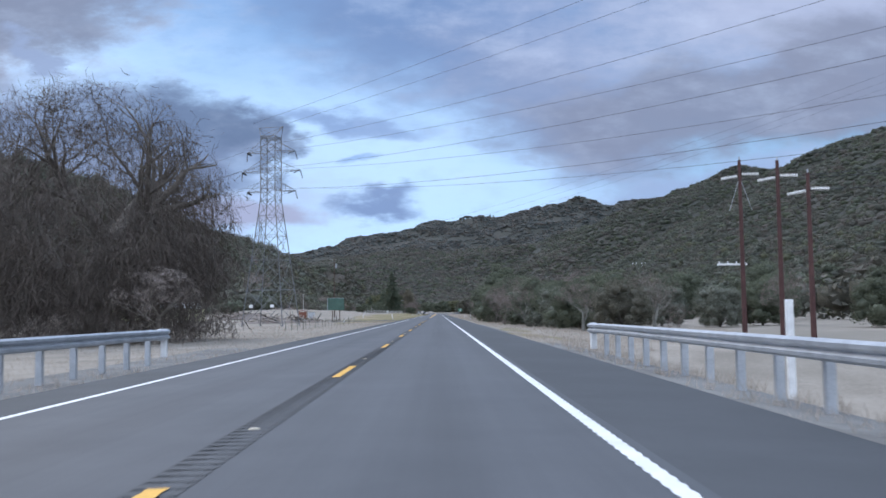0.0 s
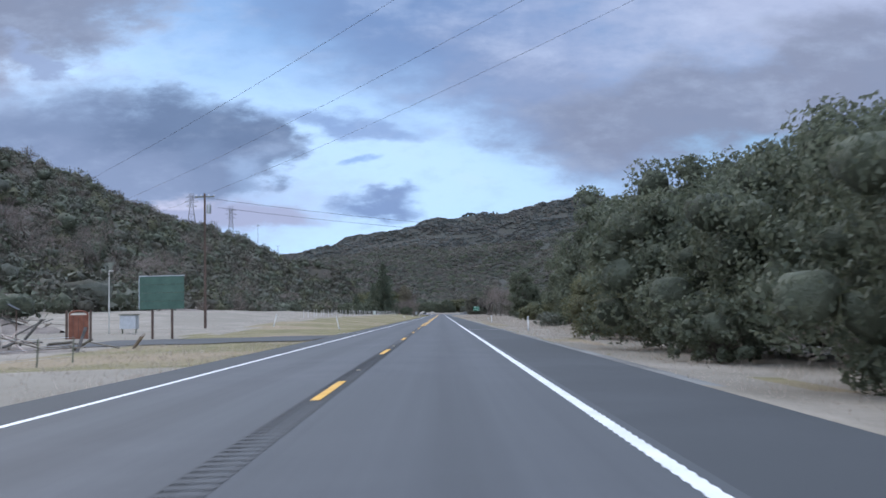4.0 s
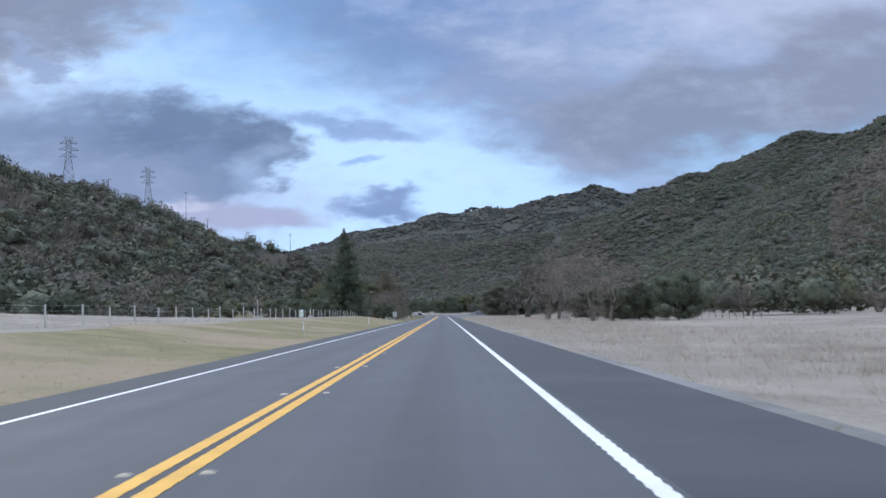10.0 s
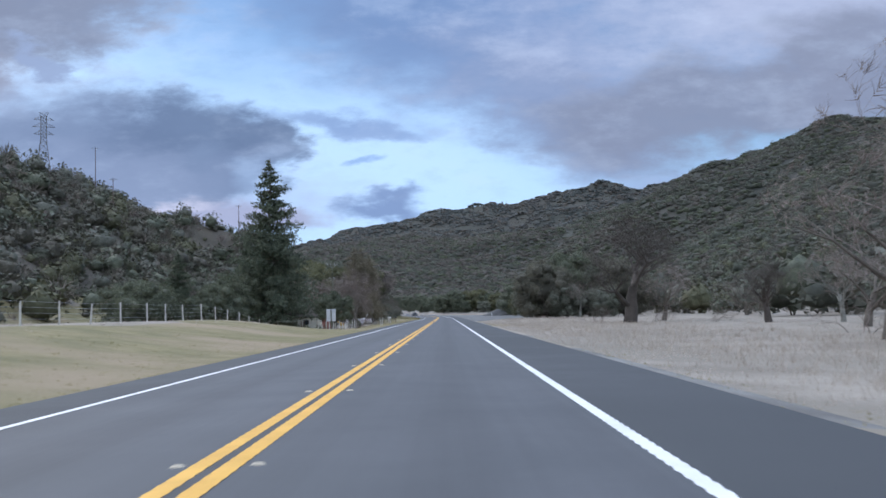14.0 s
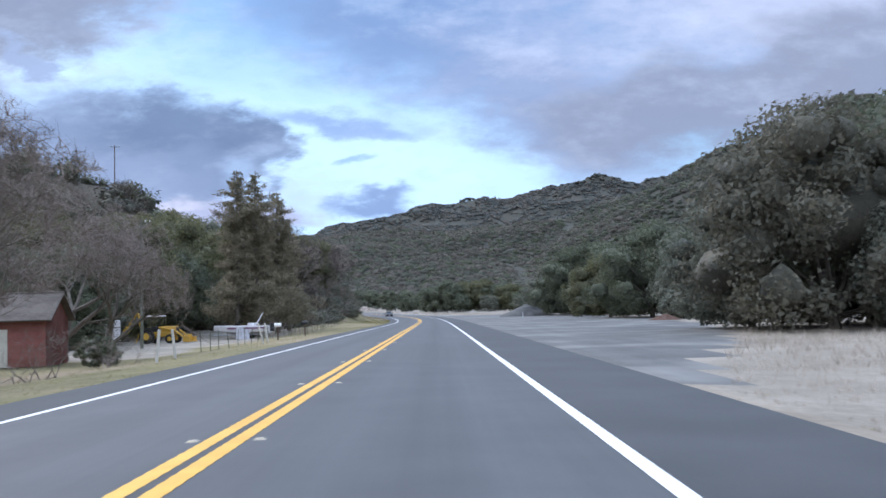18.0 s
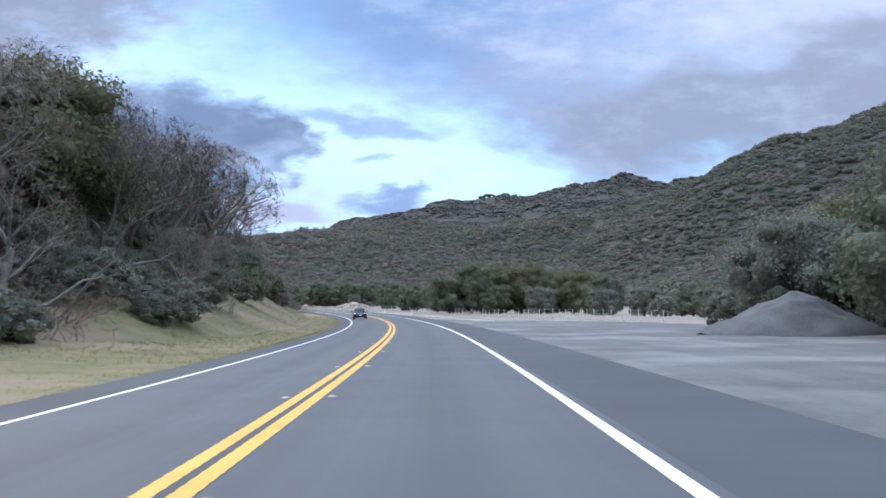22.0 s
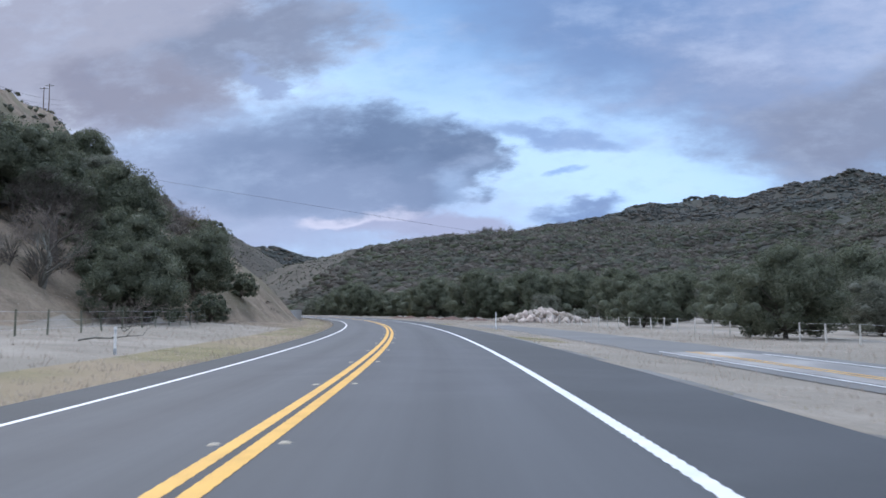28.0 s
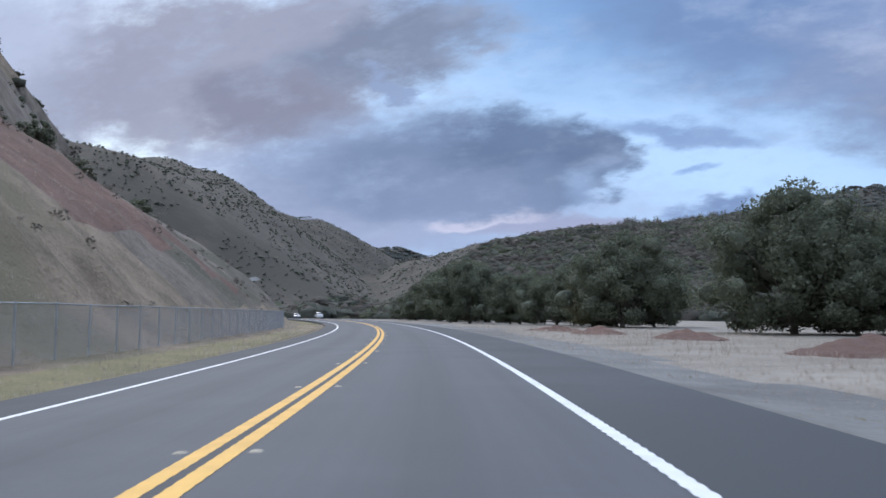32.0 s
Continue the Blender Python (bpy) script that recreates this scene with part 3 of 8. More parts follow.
def build_ground():
    c = np.concatenate([np.arange(0, 5.0, 2.5), [5.08, 5.12, 6.08, 6.12], np.arange(6.8, 14, 0.8), np.arange(14, 44, 1.25),
                        np.arange(44, 80, 3.0), np.arange(80, 220, 7.0), np.arange(220, 1000, 26.0), np.arange(1000, 3600, 110.0)])
    c = np.unique(np.concatenate([-c, c]))
    r = np.concatenate([np.arange(-150, 960, 4.0), np.arange(960, 1180, 2.0), np.arange(1180, 1300, 4.0), np.arange(1300, 2400, 18.0), np.arange(2400, 4901, 50.0)])
    x0 = np.interp(r, RY, RX)
    h = np.interp(r, RY, RH)
    X = x0[:, None] + c[None, :] / np.cos(h)[:, None]
    Y = np.repeat(r[:, None], len(c), 1)
    Z = land(X.ravel(), Y.ravel())
    f = grid_faces(len(r), len(c))
    P = np.stack([X.ravel(), Y.ravel(), Z], 1)
    mid = P[f].mean(1)
    s, d = along(mid[:, 0], mid[:, 1])
    base = road_z(np.clip(s, -200, 1450))
    up = mid[:, 2] - base
    noise_ = bumps(mid[:, 0], mid[:, 1], 14.0, 3.0) + 0.5 * bumps(mid[:, 0], mid[:, 1], 5.0, 4.0)
    near = mid[:, 1] < 1450
    idx = np.full(len(f), 3)
    idx[(d < 0)] = 2
    idx[((d < -16) & (noise_ > -0.12)) | (d < -19)] = 3
    idx[(d < -7) & (s > 562) & (s < 640) & (noise_ > -0.3)] = 2
    idx[(s < 150)] = 3
    idx[(d > 0) & (d < 9) & (noise_ > 0.25)] = 2
    idx[(d > 16) & (s < 40)] = 3
    idx[(d < -9) & (s > 850)] = 3
    idx[(up > 6) & (np.abs(d) > 30)] = 4
    idx[(d < 0) & (s > 740) & (up > 0.6) & (d > -75) & near] = 6
    idx[(d < -8.6) & (s > 990) & (d > -75) & near] = 6
    idx[(d < 0) & (s > 740) & (s < 850) & (up <= 5.0) & (noise_ > -0.35)] = 2
    idx[(d < 0) & (s > 700) & (s <= 1070) & (up > pick(s, (905, 5.0), (940, 9.0), (985, 10.0), (1035, 12.0), (1070, 15.0)) + 3 * noise_) & (d > -75)] = 4
    idx[(d < -18) & (s > 835) & (s < 935) & (d > -75) & (noise_ > -0.3)] = 4
    idx[(d < 0) & (s > 1090) & (s < 1260) & near & (up > 2.0) & (d > -62)] = 8
    band = np.abs(s - 1106 - 0.3 * (up - 10) + noise_ * 9)
    idx[(d < 0) & near & (d > -60) & (up > 6.0 + 6.0 * noise_ + 0.05 * (1106 - s)) & (band < pick(up, (0, 20), (10, 26), (25, 30)))] = 7
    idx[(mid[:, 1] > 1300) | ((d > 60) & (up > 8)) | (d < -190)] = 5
    idx[(d < -30) & (s > 1000) & (mid[:, 1] > 1000) & (mid[:, 0] < -70) & (mid[:, 1] < 2300) & (idx != 7) & (idx != 8) & (idx != 6)] = 9
    idx[(s > 1340) & (mid[:, 0] < -230) & (mid[:, 1] < 2300)] = 9
    idx[(d > 6.0) & (d < turnout_edge(s) + noise_ * 1.5) & (s > 588) & (s < 822) & near] = 1
    idx[(d > 6.0) & (d < 7.0) & near & (s > 60) & ((s < 588) | (s > 822)) & (noise_ > -0.1)] = 0
    idx[(d > 6.0) & (d < 9.5 + 4 * noise_) & near & (s > 1020)] = 0
    idx[(np.abs(d) > 5.0) & (np.abs(d) < 8.0) & (s < 42)] = 0
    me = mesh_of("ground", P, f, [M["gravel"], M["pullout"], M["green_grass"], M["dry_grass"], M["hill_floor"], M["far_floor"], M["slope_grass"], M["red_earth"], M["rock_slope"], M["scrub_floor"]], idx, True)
    return tagged(new("ground", me), "valley floor of dry grass, gravel and wooded hillsides", "ground", kind="structure")


build_ground()


def ribbon(name, s0, s1, d0, d1, lift, mat, step=4.0, cols=2, wave=0.0, thick=0.0, drift=None):
    """A strip of pavement or paint that follows the road."""
    n = max(2, int(math.ceil((s1 - s0) / step)) + 1)
    s = np.linspace(s0, s1, n)
    d = np.linspace(d0, d1, cols)
    S, D = np.repeat(s[:, None], cols, 1), np.repeat(d[None, :], n, 0)
    if drift is not None:
        D = D + drift(S)
    if wave:
        D = D + wave * ((np.arange(n) % 2) * 2 - 1)[:, None] * np.linspace(-1, 1, cols)[None, :]
    X, Y = at(S, D)
    P = np.stack([X.ravel(), Y.ravel(), (deck_z(S, D) + lift).ravel()], 1)
    f = grid_faces(n, cols)
    if thick:
        m = len(P)
        low = P.copy()
        low[:, 2] -= thick
        e = []
        i = np.arange(n - 1) * cols
        e += [np.stack([i + cols, i, i + m, i + cols + m], 1)]
        i = i + cols - 1
        e += [np.stack([i, i + cols, i + cols + m, i + m], 1)]
        e += [np.array([[k, k + 1, k + 1 + m, k + m] for k in range(cols - 1)])]
        z = (n - 1) * cols
        e += [np.array([[z + k + 1, z + k, z + k + m, z + k + 1 + m] for k in range(cols - 1)])]
        P, f = np.concatenate([P, low]), np.concatenate([f] + e)
    me = mesh_of(name, P, f, mat)
    if not wave:
        lane = me.uv_layers.new(name="lane")
        sd = np.stack([D.ravel(), S.ravel()], 1)
        sd = np.concatenate([sd, sd]) if thick else sd
        lane.data.foreach_set("uv", sd[f.ravel()].astype(np.float32).ravel())
    return me


road = tagged(new("road", ribbon("road", -150, 1400, -3.75, 3.75, 0.0, M["asphalt"], 4.0, 7, thick=0.3)), "two-lane grey asphalt highway", "road", kind="structure")
tagged(new("shoulder_1", ribbon("shoulder_1", -150, 1400, 3.75, EDGE_R, -0.002, M["asphalt_dark"], 4.0, 3, thick=0.28)), "dark asphalt shoulder of the highway", "shoulder", kind="structure")
tagged(new("shoulder_2", ribbon("shoulder_2", -150, 1400, EDGE_L, -3.75, -0.002, M["asphalt_dark"], 4.0, 3, thick=0.28)), "dark asphalt shoulder of the highway", "shoulder", kind="structure")


def paint(name, mesh, label):
    return tagged(new(name, mesh), label, "road marking", kind="structure")



# ---------------------------------------------------------------- trees and woods
def tube_into(V, F, pts, radii, sides):
    """A tapered limb along points, joined into lists of vertices and quads."""
    base = len(V)
    up = Vector((0.31, 0.17, 0.93)).normalized()
    for i, (p, r) in enumerate(zip(pts, radii)):
        t = (pts[min(i + 1, len(pts) - 1)] - pts[max(i - 1, 0)])
        t = t.normalized() if t.length > 1e-6 else Vector((0, 0, 1))
        a = t.cross(up)
        a = a.normalized() if a.length > 1e-3 else t.orthogonal().normalized()
        b = t.cross(a)
        for k in range(sides):
            w = 2 * math.pi * k / sides
            V.append(p + (a * math.cos(w) + b * math.sin(w)) * r)
    for i in range(len(pts) - 1):
        for k in range(sides):
            q = base + i * sides
            F.append((q + k, q + (k + 1) % sides, q + sides + (k + 1) % sides, q + sides + k))


def rand_dir(rng):
    z, w = rng.uniform(-1, 1), rng.uniform(0, 2 * math.pi)
    r = math.sqrt(1 - z * z)
    return Vector((r * math.cos(w), r * math.sin(w), z))


def grow(rng, V, F, TV, TF, tips, p, way, length, rad, level, deepest, gnarl, rise):
    n = 4 if level < 2 else 3
    pts, radii = [p.copy()], [rad]
    w = way.copy()
    end = rad * (0.55 if level < deepest else 0.25)
    for i in range(n):
        w = (w + rand_dir(rng) * gnarl + Vector((0, 0, rise))).normalized()
        pts.append(pts[-1] + w * length / n)
        radii.append(rad + (end - rad) * (i + 1) / n)
    if level >= deepest - 1:
        tube_into(TV, TF, pts, radii, 3)
    else:
        tube_into(V, F, pts, radii, 7 if level == 0 else 5)
    if level == deepest:
        tips.append((pts[-1], w))
        return
    kids = (5, 4, 4, 3, 3)[min(level, 4)]
    for k in range(kids):
        j = n if k < 2 else rng.randint(max(1, n - 2), n)
        side = rand_dir(rng)
        side = (side - w * side.dot(w)).normalized()
        lean = rng.uniform(0.45, 1.0) * (1.25 if level == 0 else 1.0)
        cw = (w + side * lean).normalized()
        grow(rng, V, F, TV, TF, tips, pts[j], cw, length * rng.uniform(0.60, 0.86), radii[j] * rng.uniform(0.5, 0.72), level + 1, deepest, gnarl, rise)


def leaf_cards(rng, places, size, mat, name, slim=1.0, order=1.0):
    """Small leaf sprays at given places (position, outward way), lying mostly across the outward way."""
    rs = np.random.default_rng(rng.randrange(1 << 30))
    n = len(places)
    P = np.array([tuple(p) for p, _ in places])
    N = np.array([tuple(w) for _, w in places]) * order + rs.normal(0, 0.55, (n, 3))
    N /= np.linalg.norm(N, axis=1)[:, None] + 1e-9
    A = np.cross(N, rs.normal(0, 1, (n, 3)))
    A /= np.linalg.norm(A, axis=1)[:, None] + 1e-9
    C = np.cross(N, A)
    k = (size * rs.uniform(0.6, 1.35, n))[:, None]
    V = np.stack([P - A * k * 0.55, P + A * k * 0.55, P + C * k * slim * rs.uniform(0.5, 0.9, (n, 1)) + A * k * rs.uniform(-0.35, 0.35, (n, 1))], 1)
    return mesh_of(name, V.reshape(-1, 3), np.arange(n * 3).reshape(-1, 3), mat)


def thing(name, label, category, group=""):
    e = new(name)
    e.empty_display_size = 0.2
    return tagged(e, label, category, group)


def part(name, data, material, parent, label=""):
    """Links a bmesh or a mesh as one part under a thing or part."""
    if isinstance(data, bmesh.types.BMesh):
        me = bpy.data.meshes.new(name)
        data.to_mesh(me)
        data.free()
        data = me
    if material is not None and not data.materials:
        data.materials.append(material)
    ob = new(name, data)
    ob.parent = parent
    if label:
        ob["label"] = label
    return ob


def quads(name, V, F, mat, smoothed=True):
    return mesh_of(name, np.array([tuple(v) for v in V]), F, mat, None, smoothed)


def in_dome(V, h, W, top=0.5):
    """Soft-clips points into an egg-shaped crown of height h and half width W, so that no limb strays."""
    P = np.array([tuple(v) for v in V])
    zc = h * top
    q = np.stack([P[:, 0] / W, P[:, 1] / W, (P[:, 2] - zc) / (h - zc)], 1)
    r = np.linalg.norm(q, axis=1)
    k = np.where(r > 0.78, (0.78 + 0.24 * np.tanh((r - 0.78) / 0.30)) / np.maximum(r, 1e-6), 1.0)
    k = np.where(P[:, 2] < h * 0.12, 1.0, k)
    q *= k[:, None]
    out = np.stack([q[:, 0] * W, q[:, 1] * W, q[:, 2] * (h - zc) + zc], 1)
    out[:, 2] = np.maximum(out[:, 2], np.minimum(P[:, 2], 0.2))
    return out


def bare_tree(seed, h, label, category="tree", bark="lichen_bark", moss=0.0, depth=4, gnarl=0.28, wide=1.0, twigs=1.0, rise=0.05, bole=0.30, twig="twig", girth=0.026, full=0.46):
    rng = random.Random(seed)
    V, F, TV, TF, tips = [], [], [], [], []
    grow(rng, V, F, TV, TF, tips, Vector((0, 0, -0.3)), Vector((rng.uniform(-.1, .1), rng.uniform(-.1, .1), 1)), h * bole, h * girth, 0, depth, gnarl * 0.6, rise)
    top = max(p.z for p, _ in tips) * 0.94
    # fine twigs fanning out about each tip
    for p, w in tips:
        for _ in range(int(round(8 * twigs))):
            q = (w + rand_dir(rng) * 0.95 + Vector((0, 0, 0.10))).normalized()
            L = top * rng.uniform(0.035, 0.10)
            o = rand_dir(rng) * top * 0.0013
            b = p - w * top * rng.uniform(0, 0.05)
            i = len(TV)
            m_ = b + q * L * 0.55
            e_ = b + (q + rand_dir(rng) * 0.45) * L
            TV += [b - o, b + o, m_ + o * 0.7, m_ - o * 0.7, e_ + o * 0.2, e_ - o * 0.2]
            TF += [(i, i + 1, i + 2, i + 3), (i + 3, i + 2, i + 4, i + 5)]
    k = h / top
    sc = Vector((k * wide, k * wide, k))
    mul = lambda L: in_dome([Vector((v.x * sc.x, v.y * sc.y, v.z * sc.z)) for v in L], h, h * full * wide ** 0.7)
    t = thing("bare_oak_tree", label, category)
    part("trunk", quads("trunk", mul(V), F, M[bark]), None, t)
    part("crown", quads("crown", mul(TV), TF, M[twig]), None, t, "fine leafless twigs")
    if moss:
        V2, F2 = [], []
        for p, w in tips:
            for _ in range(int(moss)):
                p2 = p + rand_dir(rng) * top * 0.05
                i = len(V2)
                a = rand_dir(rng) * top * 0.003
                L = top * rng.uniform(0.012, 0.034)
                V2 += [p2 - a, p2 + a, p2 + a * 0.4 + Vector((0, 0, -L)), p2 - a * 0.5 + Vector((0, 0, -L * 0.9))]
                F2.append((i, i + 1, i + 2, i + 3))
        part("lichen", quads("lichen", mul(V2), F2, M["moss"]), None, t, "hanging grey-green lichen")
    return t


def unit_lump(cuts):
    bm = bmesh.new()
    bmesh.ops.create_icosphere(bm, subdivisions=cuts, radius=1.0)
    V = np.array([tuple(v.co) for v in bm.verts])
    F = np.array([[v.index for v in f.verts] for f in bm.faces])
    bm.free()
    return V, F


LUMP1, LUMP2, LUMP3 = unit_lump(1), unit_lump(2), unit_lump(3)


def lumps(rng, cs, mat, name, shape, keep=0.9, rough=0.25):
    """Uneven leaf masses about the given centres (centre, radius), joined."""
    V0, F0 = shape
    VV, FF, off = [], [], 0
    for c, r in cs:
        q = np.array([rng.uniform(-9, 9), rng.uniform(-9, 9)])
        k = 1 + rough * (bumps(V0[:, 0] * 2.2 + V0[:, 2] * 1.3 + q[0], V0[:, 1] * 2.2 - V0[:, 2] + q[1], 1.0, 3.0) * 1.6) + np.array([rng.uniform(-0.20, 0.20) for _ in range(len(V0))])
        P = V0 * (k * r * keep)[:, None] * np.array([1, 1, 0.82]) + np.array(tuple(c))
        VV.append(P)
        FF.append(F0 + off)
        off += len(V0)
    P = np.concatenate(VV)
    P[:, 2] = np.maximum(P[:, 2], 0.0)
    return mesh_of(name, P, np.concatenate(FF), mat, None, True)


def leafy_tree(seed, h, label, leaf="leaf_oak", category="tree", name="evergreen_oak_tree", width=0.9, low=0.06, cards=20000, size=0.165, lobes=16, bark="bark", open_=0.60, lift=0.0):
    rng = random.Random(seed)
    V, F, TV, TF, tips = [], [], [], [], []
    grow(rng, V, F, V, F, tips, Vector((0, 0, -0.3)), Vector((0, 0, 1)), h * 0.26, h * 0.028, 0, 2, 0.2, 0.06)
    t = thing(name, label, category)
    W = h * width * 0.5
    half = h * 0.47 * (1 - lift)
    mid_z = h * 0.94 - half
    cs, ways = [], []
    n = lobes * 2 + 14
    for i in range(n):
        # even directions over the dome, jittered
        z = 1 - 1.86 * (i + 0.5) / n + rng.uniform(-0.06, 0.06)
        a = i * 2.39996 + rng.uniform(-0.35, 0.35)
        q = math.sqrt(max(0.0, 1 - z * z))
        w = Vector((q * math.cos(a), q * math.sin(a), z))
        f = rng.uniform(0.42, 0.84)
        r = min(W, half) * rng.uniform(0.18, 0.36)
        flare = 1.0 + 0.55 * max(0.0, -z)
        cs.append((Vector((w.x * W * f * flare, w.y * W * f * flare, mid_z + w.z * half * f)), r))
        ways.append(w)
    for i in range(0 if lift else 9):
        a = i * 0.698 + rng.uniform(-0.2, 0.2)
        w = Vector((math.cos(a), math.sin(a), -0.1))
        q = W * rng.uniform(0.3, 0.72)
        cs.append((Vector((w.x * q, w.y * q, h * rng.uniform(0.08, 0.15))), min(W, half) * rng.uniform(0.16, 0.28)))
        ways.append(w)
    n = len(cs)
    places = []
    for i in range(cards):
        k = rng.randrange(n)
        c, r = cs[k]
        w = (rand_dir(rng) + ways[k] * 0.75).normalized()
        p = c + Vector((w.x, w.y, w.z * 0.85)) * r * rng.uniform(0.66, 1.28)
        if p.z < 0.02 * h:
            p.z = h * 0.02 + rng.random() * 0.04 * h
        places.append((p, w))
    cs.append((Vector((0, 0, mid_z)), 0.0))
    # limbs reach into the lobes
    for c, r in cs[:-1:2]:
        m = Vector((c.x * 0.35, c.y * 0.35, c.z * 0.62))
        tube_into(V, F, [Vector((0, 0, h * low * 0.9)), m, c], [h * 0.012, h * 0.008, h * 0.002], 4)
    part("trunk", quads("trunk", V, F, M[bark]), None, t)
    part("crown", leaf_cards(rng, places, size * 1.2, M[leaf], "crown", 1.15, 0.8), None, t)
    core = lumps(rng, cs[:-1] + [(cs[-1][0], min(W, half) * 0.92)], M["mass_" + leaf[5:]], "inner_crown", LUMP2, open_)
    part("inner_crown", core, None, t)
    return t


def shrub(seed, h, label, leaf="leaf_grey", width=1.5, cards=3000, size=0.085, name="shrub"):
    return leafy_tree(seed, h, label, leaf, "shrub", name, width, 0.02, cards, size, 12)


def bare_shrub(seed, h, label):
    rng = random.Random(seed)
    V, F, tips = [], [], []
    for i in range(7):
        p = Vector((rng.gauss(0, h * 0.16), rng.gauss(0, h * 0.16), -0.1))
        w = Vector((p.x * 1.2 / h + rng.gauss(0, 0.3), p.y * 1.2 / h + rng.gauss(0, 0.3), 0.8)).normalized()
        grow(rng, V, F, V, F, tips, p, w, h * 0.34, h * 0.010, 2, 4, 0.35, 0.03)
    for p, w in tips:
        for _ in range(3):
            e = p + (w + rand_dir(rng) * 0.9).normalized() * h * rng.uniform(0.08, 0.2)
            tube_into(V, F, [p, e], [h * 0.003, h * 0.001], 3)
    t = thing("bare_shrub", label, "shrub")
    part("brush", quads("brush", V, F, M["twig"]), None, t)
    return t


def conifer(seed, h, label, needle, name, width=0.2, ragged=0.25, start=0.08, tiers=34, droop=0.25, cards=26, size=0.34):
    rng = random.Random(seed)
    V, F = [], []
    n = 10
    pts = [Vector((rng.gauss(0, h * 0.003), rng.gauss(0, h * 0.003), -0.3 + (h + 0.3) * i / n)) for i in range(n + 1)]
    tube_into(V, F, pts, [h * 0.017 * (1 - i / n) + 0.02 for i in range(n + 1)], 7)
    places = []
    for i in range(tiers):
        f = start + (0.985 - start) * (i / (tiers - 1)) ** 0.9
        z = f * h
        R = h * width * (min(1.0, (1 - f) * 1.25 + 0.05) if needle == "needle" else min(1.0, (1 - f) * 2.3 + 0.10) * (0.75 + 0.25 * math.sin(f * 9))) * rng.uniform(1 - ragged * 2, 1 + ragged)
        for k in range(7 if f < 0.8 else 5):
            a = rng.uniform(0, 2 * math.pi)
            L = R * rng.uniform(0.55, 1.1)
            if L < 0.15:
                continue
            out = Vector((math.cos(a), math.sin(a), 0))
            p0 = Vector((0, 0, z))
            p1 = p0 + out * L * 0.55 + Vector((0, 0, -droop * L * 0.25))
            p2 = p0 + out * L + Vector((0, 0, -droop * L * 0.3 + 0.1 * L))
            tube_into(V, F, [p0, p1, p2], [h * 0.004 * (1 - f) + 0.012, 0.012, 0.004], 3)
            for _ in range(max(4, int(cards * L / (h * width)))):
                u = rng.uniform(0.22, 1.05)
                q = p0.lerp(p1, u * 2) if u < 0.5 else p1.lerp(p2, u * 2 - 1)
                q = q + Vector((rng.gauss(0, L * 0.08), rng.gauss(0, L * 0.08), rng.gauss(-0.05 * L, L * 0.06)))
                places.append((q, (out + Vector((0, 0, -0.3))).normalized()))
    t = thing(name, label, "tree")
    part("trunk", quads("trunk", V, F, M["bark"]), None, t)
    part("foliage", leaf_cards(rng, places, size * (1.5 if needle == "needle" else 1.8), M[needle], "foliage", 0.45 if needle == "needle" else 0.2, 0.5), None, t)
    return t


def stand(proto, x, y, h, h0, turn=0.0, sink=0.0, label="", fat=1.0):
    """A copy of a grown tree, set on the ground at a new height."""
    k = h / h0
    proto.scale = (k * fat, k * fat, k)
    m = copy_thing(proto, pose(x, y, gz(x, y) - sink, 0, 0, turn))
    if label:
        m["label"] = label
    return m


def scrap(proto):
    for o in list(proto.children_recursive):
        bpy.data.objects.remove(o)
    bpy.data.objects.remove(proto)


